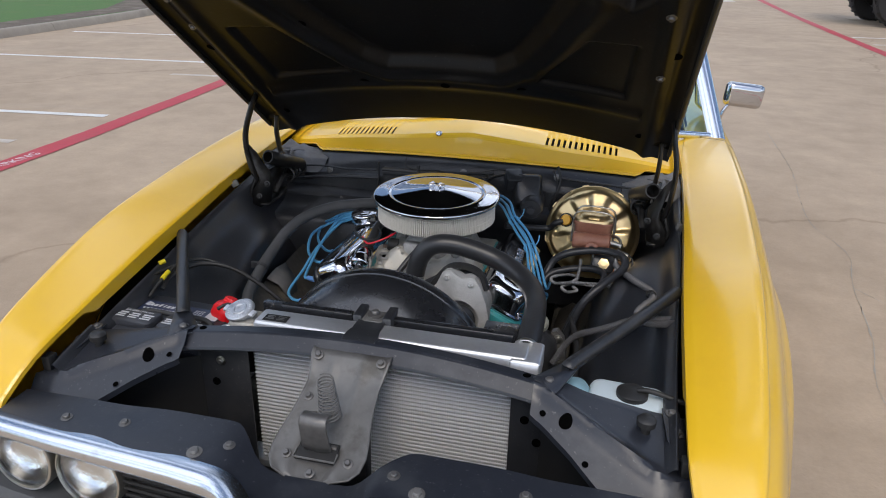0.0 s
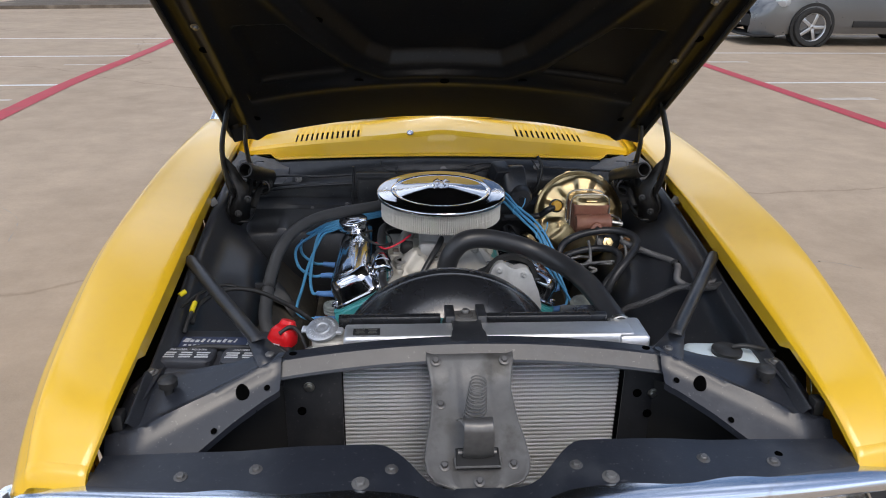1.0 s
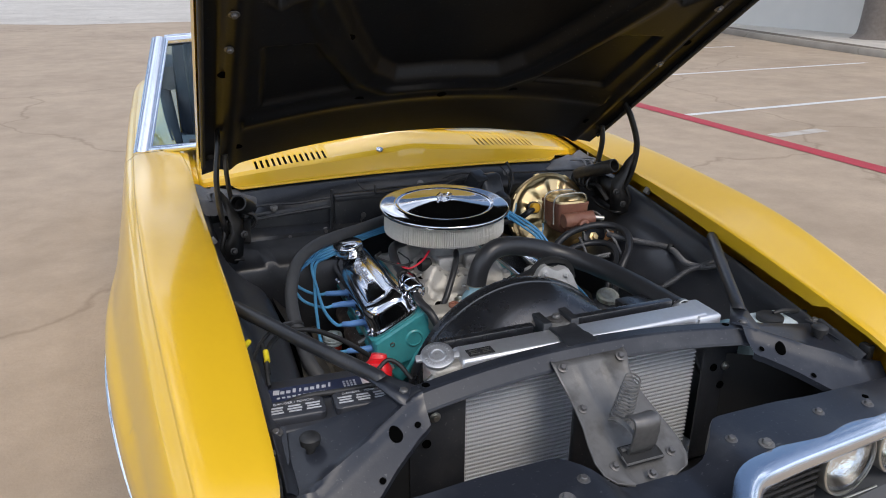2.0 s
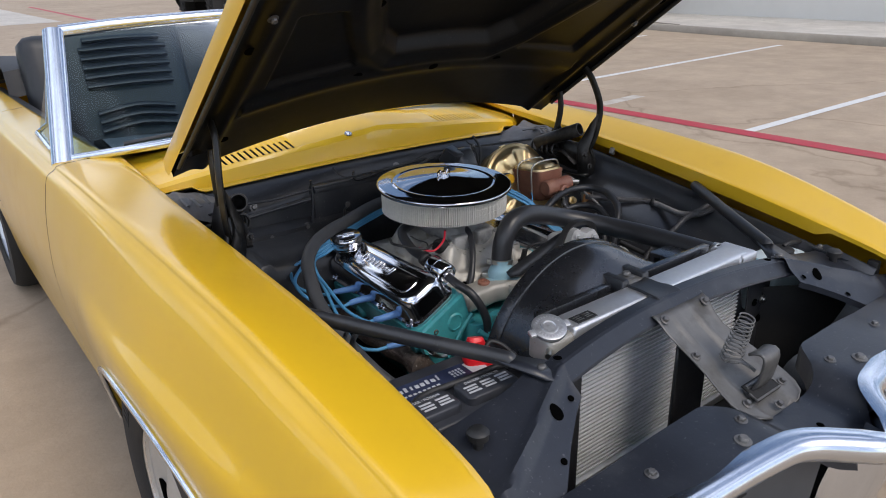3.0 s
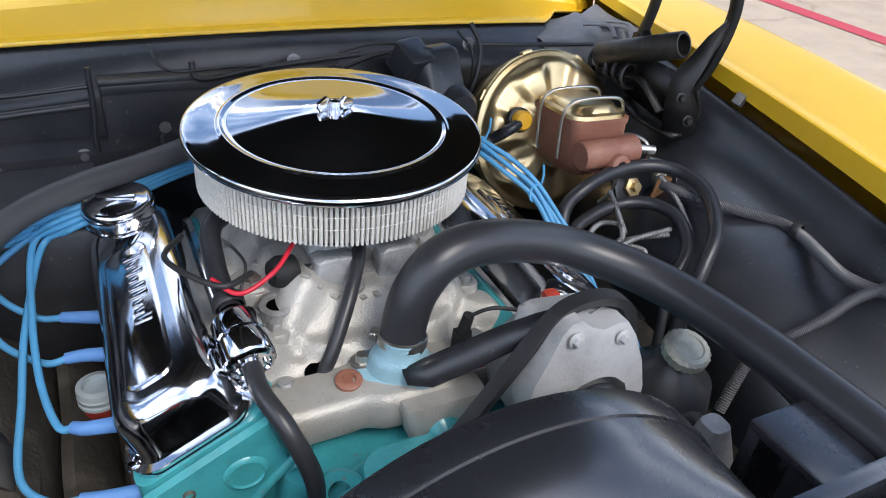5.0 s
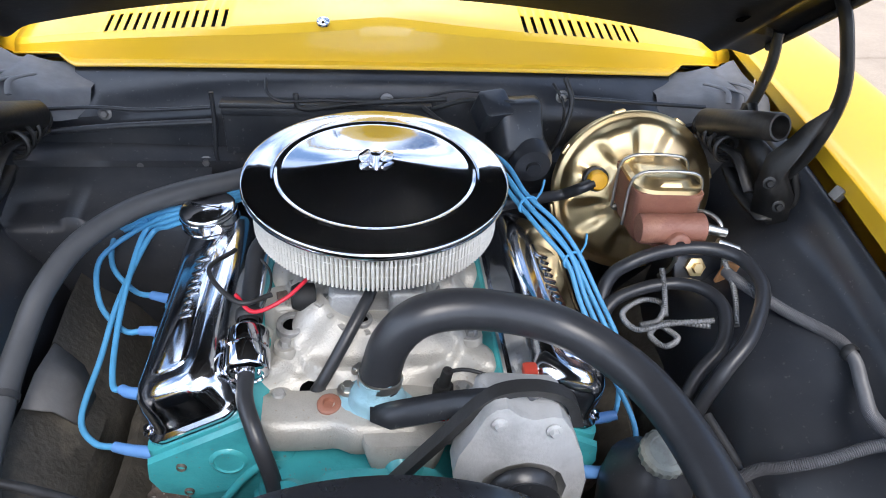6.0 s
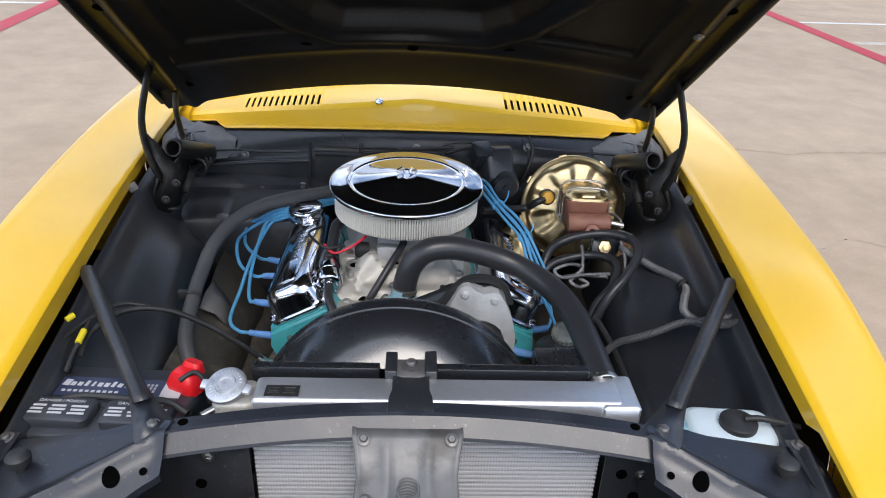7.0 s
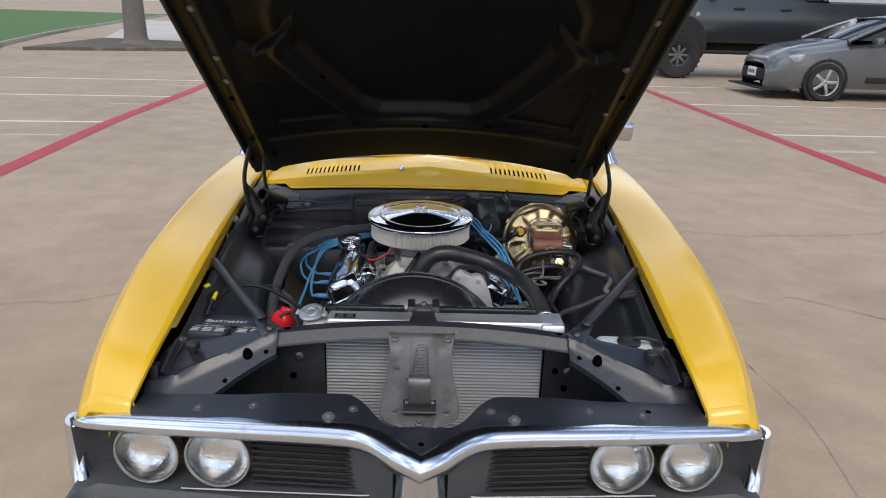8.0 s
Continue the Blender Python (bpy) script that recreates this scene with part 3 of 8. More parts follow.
def hatchback(at):
    """A small grey hatchback, nose towards -x, near side towards -y."""
    X, Y = at
    car = thing("parked_hatchback", (X + 2.1, Y, 0), "grey metallic five-door hatchback with silver five-spoke wheels", "car")
    half = 0.90
    def st(x, top, belt, shoulder=1.0, tw=0.9, low=0.22):
        return (X + x, [(shoulder * 0.93, low), (shoulder, low + 0.16), (shoulder, belt * 0.72), (shoulder * 0.985, belt * 0.95), (tw * 0.96, belt), (tw * 0.80, top - 0.015), (tw * 0.4, top), (0.0, top)])
    stations = [st(0.0, 0.60, 0.52, 0.52, 0.52, 0.20), st(0.05, 0.70, 0.62, 0.66, 0.64, 0.18), st(0.16, 0.78, 0.70, 0.83, 0.78, 0.17), st(0.35, 0.86, 0.78, 0.94, 0.86, 0.17),
                st(0.6, 0.93, 0.84, 0.98, 0.88), st(1.0, 1.0, 0.90, 1.0, 0.90), st(1.3, 1.05, 0.94, 1.0, 0.90), st(1.45, 1.09, 0.96, 1.0, 0.90), st(2.2, 1.10, 1.0, 1.0, 0.90), st(3.6, 1.14, 1.05, 1.0, 0.88),
                st(4.1, 1.12, 1.05, 0.96, 0.84), st(4.32, 0.95, 0.9, 0.86, 0.8, 0.28)]
    bm = B()
    side_outline_body(bm, stations, half, Y)
    body = part("body", bm, GREYPAINT, car)
    bm = B()
    rows = []
    for x, zt, w in ((1.28, 1.05, 0.80), (1.75, 1.27, 0.70), (2.1, 1.41, 0.66), (2.6, 1.47, 0.66), (3.3, 1.45, 0.65), (3.85, 1.36, 0.63), (4.15, 1.12, 0.68)):
        rows.append([(X + x, Y - 0.80, min(zt, 1.04)), (X + x, Y - w - 0.03, zt - 0.08), (X + x, Y - w + 0.05, zt - 0.01), (X + x, Y, zt + 0.01), (X + x, Y + w - 0.05, zt - 0.01), (X + x, Y + w + 0.03, zt - 0.08), (X + x, Y + 0.80, min(zt, 1.04))])
    grid(bm, rows)
    cabin = part("cabin", bm, DARKGLASS, car, "dark tinted windows")
    bm = B()
    rows = [[(X + x, Y - w, z), (X + x, Y, z + 0.02), (X + x, Y + w, z)] for x, z, w in ((2.08, 1.415, 0.62), (2.6, 1.475, 0.63), (3.3, 1.455, 0.62), (3.9, 1.37, 0.60))]
    grid(bm, rows)
    part("roof", bm, GREYPAINT, car, thick=0.02)
    for s in (-1, 1):
        bm = B()
        tube(bm, [(X + 1.2, Y + s * 0.82, 1.02), (X + 1.75, Y + s * 0.745, 1.26), (X + 2.15, Y + s * 0.69, 1.40)], 0.035, 8)
        part("windscreen_pillar", bm, GREYPAINT, car)
        for x0, x1 in ((2.55, 2.62), (3.5, 3.62)):
            bm = B()
            tube(bm, [(X + x0, Y + s * 0.81, 1.02), (X + x1, Y + s * 0.70, 1.42)], 0.03, 8)
            part("door_pillar", bm, CHASSIS, car)
        bm = B()
        box(bm, (X + 1.62, Y + s * 1.0, 1.04), (0.13, 0.2, 0.13), 0.045)
        part("mirror", bm, GREYPAINT, car)
        bm = B()
        box(bm, (X + 0.52, Y + s * 0.70, 0.755), (0.52, 0.22, 0.12), 0.05, Matrix.Rotation(-s * 0.55, 4, "Z") @ Matrix.Rotation(-0.25, 4, "Y"))
        part("headlamp", bm, LAMPGLASS, car)
        bm = B()
        lathe(bm, [(0.10, 0), (0.075, 0.02), (0.07, 0.01), (0.0, 0.02)], (X + 0.27, Y + s * 0.70, 0.47), (-0.8, s * 0.6, 0), 24)
        part("fog_lamp", bm, CHASSIS, car)
        bm = B()
        box(bm, (X + 2.35, Y + s * 0.905, 0.38), (1.5, 0.02, 0.10), 0.01)
        part("side_skirt", bm, CHASSIS, car)
        for x in (1.95, 3.0):
            bm = B()
            box(bm, (X + x, Y + s * 0.905, 0.90), (0.2, 0.03, 0.03), 0.01)
            part("door_handle", bm, GREYPAINT, car)
        for x in (0.90, 3.55):
            wheel("wheel", car, (X + x, Y + s * 0.82, 0.325), 0.325, 0.22, (0, s, 0), 0.235, 5, RIMSILVER)
            bm = B()
            lathe(bm, [(0.385, 0), (0.385, 0.03), (0.335, 0.03), (0.335, -0.15), (0.385, -0.15)], (X + x, Y + s * 0.875, 0.335), (0, s, 0), 32, False)
            part("wheel_arch", bm, CHASSIS, car)
    bm = B()
    box(bm, (X + 0.03, Y, 0.40), (0.10, 0.95, 0.20), 0.03)
    part("lower_grille", bm, CHASSIS, car)
    bm = B()
    box(bm, (X + 0.05, Y, 0.69), (0.08, 0.75, 0.06), 0.02)
    part("upper_grille", bm, STEEL, car)
    bm = B()
    box(bm, (X + 0.10, Y, 0.17), (0.44, 1.62, 0.03), 0.01)
    part("front_splitter", bm, CHASSIS, car)
    bm = B()
    box(bm, (X - 0.025, Y, 0.43), (0.02, 0.34, 0.16), 0.008)
    plate = part("number_plate", bm, WHITEPAINT, car)
    bm = B()
    box(bm, (X - 0.037, Y, 0.43), (0.004, 0.26, 0.06))
    part("plate_bar", bm, GREYPAINT, plate)
    return car


def lifted_truck(at):
    """A lifted dark grey pickup truck, nose towards -x, near side towards -y."""
    X, Y = at
    car = thing("parked_truck", (X + 2.8, Y, 0), "lifted dark grey pickup truck on oversized black tyres", "truck")
    half = 1.02
    bm = B()
    def st(x, top, w=1.0):
        return (X + x, [(w * 0.97, 0.84), (w, 0.98), (w, 1.40), (w * 0.97, 1.62), (w * 0.94, top - 0.04), (w * 0.85, top), (0.0, top + 0.02)])
    side_outline_body(bm, [st(0, 1.62, 0.9), st(0.06, 1.72, 0.97), st(0.3, 1.78), st(1.5, 1.84), st(1.6, 1.86), st(3.8, 1.86), st(3.9, 1.82), st(5.8, 1.82), st(5.9, 1.75)], half, Y)
    part("body", bm, DARKPAINT, car)
    bm = B()
    rows = []
    for x, zt, w in ((1.45, 1.82, 0.86), (2.0, 2.3, 0.74), (2.3, 2.4, 0.72), (4.1, 2.4, 0.72), (4.4, 1.82, 0.84)):
        rows.append([(X + x, Y - 0.92, 1.82), (X + x, Y - w - 0.06, zt - 0.10), (X + x, Y - w, zt), (X + x, Y + w, zt), (X + x, Y + w + 0.06, zt - 0.10), (X + x, Y + 0.92, 1.82)])
    grid(bm, rows)
    part("cab_glass", bm, DARKGLASS, car, "dark tinted cab windows")
    bm = B()
    box(bm, (X + 3.1, Y, 2.42), (2.0, 1.5, 0.06), 0.02)
    part("roof", bm, DARKPAINT, car)
    for s in (-1, 1):
        for a, b in (((1.5, 1.82), (2.08, 2.4)), ((2.75, 1.82), (2.78, 2.4)), ((4.3, 1.82), (4.1, 2.4))):
            bm = B()
            tube(bm, [(X + a[0], Y + s * 0.93, a[1]), (X + b[0], Y + s * 0.76, b[1])], 0.05, 8)
            part("cab_pillar", bm, DARKPAINT, car)
        bm = B()
        box(bm, (X + 1.75, Y + s * 1.2, 1.98), (0.12, 0.24, 0.3), 0.04)
        part("mirror", bm, CHASSIS, car)
        bm = B()
        box(bm, (X + 1.72, Y + s * 1.02, 1.98), (0.04, 0.03, 0.08), 0.01)
        part("marker_lamp", bm, AMBER, car)
        bm = B()
        rod(bm, (X + 1.5, Y + s * 0.9, 0.62), (X + 4.2, Y + s * 0.9, 0.62), 0.045)
        part("side_step", bm, CHASSIS, car)
        for x in (1.0, 4.9):
            wheel("wheel", car, (X + x, Y + s * 0.92, 0.53), 0.53, 0.36, (0, s, 0), 0.25, 8, CHASSIS if s > 0 else BOLT, 26)
            bm = B()
            lathe(bm, [(0.64, 0), (0.64, 0.04), (0.56, 0.04), (0.10, 0.035), (0.0, 0.035)], (X + x, Y + s * 0.985, 0.80), (0, s, 0), 32, False)
            part("wheel_arch", bm, CHASSIS, car)
        for x in (2.3, 3.4):
            bm = B()
            box(bm, (X + x, Y + s * 1.02, 1.60), (0.24, 0.03, 0.06), 0.015)
            part("door_handle", bm, CHASSIS, car)
        bm = B()
        lathe(bm, [(0.05, 0), (0.045, 0.012), (0, 0.012)], (X + 1.35, Y + s * 1.015, 1.46), (0, s, 0), 20)
        part("round_badge", bm, STEEL, car)
    bm = B()
    box(bm, (X + 2.9, Y, 0.72), (5.2, 0.9, 0.22), 0.03)
    part("chassis", bm, CHASSIS, car)
    return car


hatchback((7.44, 14.4)).scale = (1.18, 1.18, 1.18)
lifted_truck((5.85, 19.3)).scale = (1.14, 1.14, 1.14)

# ---- the yellow car: body ----
CAR = thing("classic_car", (0, 1.9, 0), "yellow classic convertible with its hood open and top down", "car")
WHEEL_Y, WHEEL_Z, ARCH_A, ARCH_B = 0.63, 0.33, 0.44, 0.322
FY = [-0.215, -0.15, 0.0, 0.3, 0.6, 0.9, 1.2, 1.5, 2.6, 3.6, 4.2]
F_LIP_X = [0.654, 0.638, 0.636, 0.642, 0.656, 0.668, 0.676, 0.7, 0.72, 0.7, 0.62]
F_LIP_Z = [0.726, 0.776, 0.812, 0.864, 0.898, 0.924, 0.948, 0.965, 0.955, 0.93, 0.88]
F_CR_X = [0.735, 0.741, 0.755, 0.778, 0.795, 0.808, 0.815, 0.82, 0.82, 0.8, 0.72]
F_CR_Z = [0.738, 0.790, 0.838, 0.902, 0.930, 0.947, 0.956, 0.956, 0.945, 0.92, 0.86]
F_SH_X = [0.778, 0.786, 0.805, 0.832, 0.848, 0.86, 0.865, 0.87, 0.87, 0.85, 0.77]
F_SH_Z = [0.696, 0.739, 0.790, 0.853, 0.884, 0.904, 0.914, 0.914, 0.905, 0.88, 0.82]
F_SD_X = [0.8, 0.81, 0.832, 0.866, 0.893, 0.898, 0.896, 0.893, 0.89, 0.88, 0.8]
F_SD_Z = [0.63, 0.652, 0.69, 0.745, 0.768, 0.770, 0.765, 0.77, 0.77, 0.75, 0.7]
F_BL_X = [0.795, 0.808, 0.845, 0.900, 0.924, 0.922, 0.902, 0.895, 0.89, 0.88, 0.8]
F_BL_Z = [0.54, 0.548, 0.58, 0.640, 0.668, 0.655, 0.6, 0.59, 0.59, 0.58, 0.56]
F_LO_X = [0.77, 0.775, 0.80, 0.850, 0.868, 0.862, 0.852, 0.850, 0.85, 0.83, 0.77]


def fender_point(y, k):
    """Point k of the fender's section: 0 lip, 1 crown, 2 shoulder, 3 side, 4 belt, 5 low."""
    xs, zs = ((F_LIP_X, F_LIP_Z), (F_CR_X, F_CR_Z), (F_SH_X, F_SH_Z), (F_SD_X, F_SD_Z), (F_BL_X, F_BL_Z), (F_LO_X, None))[k]
    return table(FY, xs, y), (table(FY, zs, y) if zs else 0.30)


def arch(y, yc):
    u = (y - yc) / ARCH_A
    return WHEEL_Z + ARCH_B * math.sqrt(max(0, 1 - abs(u) ** 2.3)) if abs(u) < 1 else 0.2


def flange(y):
    """Depth of the turned-down inner edge, narrow ahead of a notch."""
    return (0.014 if y < 0.03 else table([0.0, 0.3, 0.6, 0.9, 1.5], [0.034, 0.040, 0.034, 0.026, 0.020], y)) if y < 1.45 else 0.024


def fender_section(y, yc):
    """The fender's outline from its inner lip to its lower edge."""
    key = [Vector((x, 0, z)) for x, z in (fender_point(y, k) for k in range(6))]
    lip = key[0]
    pts = [lip + Vector((0.0, 0, -flange(y))), lip + Vector((0.0, 0, -0.003)), lip + Vector((0.003, 0, 0.0))]
    ridge = key[1].lerp(key[2], 0.4) + Vector((0.003, 0, 0.005))
    curve = smooth_path([lip + Vector((0.003, 0, 0)), key[1], ridge], 8)[1:] + smooth_path([ridge] + key[2:], 8)[1:]
    zb = arch(y, yc)
    out = []
    for p in curve:
        if p.z < zb:
            break
        out.append(p)
    tail = curve[len(out)] if len(out) < len(curve) else Vector((curve[-1].x - 0.03, 0, 0.2))
    a = out[-1]
    f = (a.z - zb) / max(1e-5, a.z - tail.z)
    last = a.lerp(tail, min(1, f))
    last.z = zb
    low = out[31:] + [last]
    lens = [0]
    for p, q in zip(low, low[1:]):
        lens.append(lens[-1] + (q - p).length)
    res = pts + out[:32]
    for d in spaced(0, lens[-1], 26)[1:]:
        i = min(len(lens) - 2, max(0, int(np.searchsorted(lens, d)) - 1))
        res.append(low[i].lerp(low[i + 1], (d - lens[i]) / max(1e-6, lens[i + 1] - lens[i])))
    res.append(last + Vector((-0.012, 0, 0.004)))
    return [(p.x, y, p.z) for p in res]


def tuck(p):
    """Pulls the fender's lower front corner back behind the bumper's loop."""
    x, y, z = p
    w = step(0.664 - z, 0.03) * step(-0.06 - y, 0.12)
    return (x - math.copysign(0.045 * w, x), y + 0.075 * w, z)


def side_panel(name, y0, y1, yc, s, label=""):
    ys = sorted(set([round(v, 4) for v in spaced(y0, y1, max(4, int((y1 - y0) / 0.035)))] + [round(yc + ARCH_A * k, 4) for k in (-0.999, -0.98, -0.94, -0.88, 0.88, 0.94, 0.98, 0.999) if y0 < yc + ARCH_A * k < y1]))
    bm = B()
    grid(bm, [[tuck(p) for p in mirror_x(fender_section(y, yc), s)] for y in ys])
    return part(name, bm, YELLOW, CAR, label, 44)


def front_cap(s):
    """Rounded nose of a fender, over the bumper's end."""
    sec = fender_section(-0.212, 9)
    rows = [[tuck(p) for p in mirror_x(sec, s)]]
    for d, k, drop in ((0.010, 0.992, 0.006), (0.018, 0.98, 0.016), (0.023, 0.965, 0.035), (0.026, 0.95, 0.075)):
        rows.append([tuck(((0.70 + (x - 0.70) * k) * s, -0.212 - d * step(z - 0.64, 0.06), z - drop * step(z - 0.64, 0.06))) for x, y, z in sec])
    bm = B()
    grid(bm, rows)
    return part("fender_nose", bm, YELLOW, None)


ARGENT = mat("argent_rally_wheel", (0.50, 0.48, 0.44), 0.4, 0.3, 0.08, 40)


def rally_disc(parent, c, s):
    """Dished wheel face with dark cooling slots, bright trim ring and raised bars on the tyre wall."""
    w = Vector((s, 0, 0))
    bm = B()
    lathe(bm, [(0.197, 0.070), (0.185, 0.078), (0.165, 0.074), (0.12, 0.062), (0.085, 0.070), (0.06, 0.082), (0.0, 0.086)], c, w, 48, False)
    disc = part("wheel_disc", bm, ARGENT, parent, "argent silver rally wheel disc")
    bm = B()
    lathe(bm, [(0.190, 0.080), (0.196, 0.088), (0.204, 0.088), (0.207, 0.080)], c, w, 48, False)
    part("trim_ring", bm, BUMPERCHROME, disc, "bright trim ring")
    m0 = axis_matrix(c, w)
    for i in range(5):
        m = m0 @ Matrix.Rotation(2 * math.pi * i / 5 + 0.9, 4, "Z")
        bm = B()
        stack(bm, m @ pose(0.145, 0, 0.069), [(0.034, 0.062, 0.015, -0.01), (0.032, 0.060, 0.015, 0.004)])
        part("slot", bm, VOID, disc)
    for i in range(7):
        m = m0 @ Matrix.Rotation(2.2 + 0.085 * i, 4, "Z")
        bm = B()
        box(bm, m @ Vector((0.272, 0, 0.1005)), (0.034, 0.014, 0.003), 0.001, m.to_3x3().to_4x4())
        part("raised_bar", bm, TYRE, disc)
    return disc


for s in (-1, 1):
    f = side_panel("fender", -0.212, 1.43, WHEEL_Y, s, "yellow painted front fender with a soft highlight")
    nose = front_cap(s)
    nose.parent = f
    bm = B()
    pts = []
    for k in spaced(-1, 1, 40):
        y = WHEEL_Y + ARCH_A * 0.998 * math.copysign(abs(k) ** 0.8, k)
        sec = fender_section(y, WHEEL_Y)
        pts.append((s * (sec[-2][0] + 0.004), y, sec[-2][2] - 0.002))
    tube(bm, pts, 0.007, 8, 1, False)
    part("arch_trim", bm, BUMPERCHROME, f, "thin chrome wheel arch moulding")
    side_panel("door", 1.436, 2.55, 9, s, "yellow painted door")
    side_panel("rear_quarter", 2.556, 4.18, 3.18, s, "yellow painted rear quarter panel")
    wheel("wheel", CAR, (s * 0.79, WHEEL_Y + 0.01, WHEEL_Z), 0.33, 0.20, (s, 0, 0), 0.20, 0, ARGENT)
    rally_disc(CAR, (s * 0.79, WHEEL_Y + 0.01, WHEEL_Z), s)
    wheel("wheel", CAR, (s * 0.775, 3.18, WHEEL_Z), 0.33, 0.20, (s, 0, 0), 0.20, 5, RIMSILVER)
    # bolts and stamped clip along the fender's inner channel
    bm = B()
    box(bm, (s * 0.658, 0.728, 0.876), (0.022, 0.016, 0.020), 0.003, Matrix.Rotation(0.5 * s, 4, "Y") @ Matrix.Rotation(0.4, 4, "Z"))
    part("stop_clip", bm, WORN, f)

for s in (-1, 1):
    bm = B()
    rows = []
    for k in spaced(-1, 1, 31):
        y = WHEEL_Y + ARCH_A * 1.02 * k
        z = arch(y, WHEEL_Y) + 0.02
        out = fender_section(y, WHEEL_Y)[-2][0] - 0.016
        rows.append([(s * x, y, z) for x in (0.60, 0.72, out)])
    rows = [[(p[0], p[1], 0.2) for p in rows[0]]] + rows + [[(p[0], p[1], 0.2) for p in rows[-1]]]
    grid(bm, rows)
    part("wheel_liner", bm, CHASSIS, CAR, "dark wheel well liner")

# inner channel below the fender lip and the wheelhouse panels
def inner_panel(s):
    """Channel and wheelhouse; the wheelhouse reaches further in beside the brake cylinder."""
    rows, wide = [], (1.45 if s > 0 else 1.0)
    for y in spaced(-0.12, 1.12, 50):
        lx, lz = table(FY, F_LIP_X, y) + 0.004, table(FY, F_LIP_Z, y) - flange(y) + (0.028 if y > 0.03 else 0.022)
        hump = math.exp(-((0.56 - y) / 0.37) ** 2) if y < 0.56 else math.exp(-((y - 0.56) / 0.28) ** 4)
        low = 0.42
        gap = 0.001 + 0.020 * max(0, 0.45 - y)
        pts = [(lx + 0.004 - gap, lz - 0.110), (lx - gap, lz - 0.058), (lx - 0.006 - gap, lz - 0.050), (lx - 0.018 - gap, lz - 0.060), (lx - 0.026 - gap, lz - 0.074),
               (lx - 0.05, lz - 0.112 - 0.05 * (1 - hump)), (lx - 0.09 * wide, lz - 0.142 - 0.12 * (1 - hump)), (lx - 0.125 * wide, lz - 0.172 - 0.15 * (1 - hump)),
               (lx - 0.148 * wide, lz - 0.245 - 0.16 * (1 - hump)), (lx - 0.158 * wide, low + 0.06), (lx - 0.16 * wide, low - 0.1)]
        path = smooth_path([(p[0], y, p[1]) for p in pts], 3)
        rows.append([(v.x * s, v.y, v.z) for v in path])
    bm = B()
    grid(bm, rows)
    return part("wheelhouse_panel", bm, INNERBLACK, CAR, "satin black inner fender panel with dust", 60)


for s in (-1, 1):
    inner_panel(s)

# ---- cowl and firewall ----
def cowl_front(x):
    u = x / 0.56
    return 1.062 + 0.075 * u * u, 0.922 - 0.034 * u * u


def cowl_point(x, v):
    """v: 0 flange edge, 1 flange root, 2 top of the riser, 3 vent front, 4 vent back, 5 windscreen base."""
    y, z = cowl_front(x)
    u = x / 0.56
    dome = 1 - 0.55 * u * u
    lip = 0.02 * step(abs(x) - 0.555, 0.03)
    prof = [(0.0 + 0.6 * lip, 0.0 + lip), (0.020, 0.004 + 0.5 * lip), (0.024, 0.045 + 0.028 * dome), (0.033, 0.058 + 0.034 * dome), (0.092, 0.066 + 0.036 * dome), (0.235 + 0.10 * u * u, 0.062 + 0.040 * dome)]
    drop = 0.030 * step(abs(u) - 0.02, 0.95)
    prof = [(py, pz - drop * (0, 0, 0.8, 1.0, 0.95, 0.4)[i]) for i, (py, pz) in enumerate(prof)]
    i = min(4, int(v))
    a, b = prof[i], prof[i + 1]
    t = v - i
    return Vector((x, y + a[0] + (b[0] - a[0]) * t, z + a[1] + (b[1] - a[1]) * t))


VENT_SLOTS = []
for lo, hi in ((-0.485, -0.268), (0.245, 0.478)):
    for i in range(13):
        x = lo + (hi - lo) * i / 12.6
        VENT_SLOTS.append((x, x + (hi - lo) * 0.42 / 12.6))
xs = sorted(set([round(v, 5) for v in spaced(-0.655, 0.655, 90)] + [round(v, 5) for p in VENT_SLOTS for v in p]))
xs = [x for i, x in enumerate(xs) if not any(a + 1e-4 < x < b - 1e-4 for a, b in VENT_SLOTS)]
bm = B()
vlist = [0, 0.5, 1, 1.15, 1.6, 2, 2.3, 2.6, 3, 4, 4.5, 5]
vv = [[bm.verts.new(cowl_point(x, v)) for x in xs] for v in vlist]
for r, v in enumerate(vlist[:-1]):
    for i in range(len(xs) - 1):
        mid = (xs[i] + xs[i + 1]) / 2
        if v == 3 and any(a < mid < b for a, b in VENT_SLOTS):
            continue
        bm.faces.new((vv[r][i], vv[r][i + 1], vv[r + 1][i + 1], vv[r + 1][i]))
cowl = part("cowl_panel", bm, YELLOW, CAR, "yellow cowl panel with slotted air vents", 26, thick=0.003)
bm = B()
grid(bm, [[cowl_point(x, v) + Vector((0, 0, -0.03)) for x in spaced(-0.64, 0.64, 40)] for v in (2.2, 3, 4, 4.6)])
part("plenum_floor", bm, CHASSIS, cowl)
bm = B()
for x in (-0.105, -0.02):
    p = cowl_point(x, 2.85)
    lathe(bm, [(0.012, 0), (0.011, 0.004), (0.006, 0.006), (0.003, 0.009)], p, (0, -0.4, 1), 16)
    break
part("washer_nozzle", bm, CHROME, cowl, "small chrome washer nozzle")
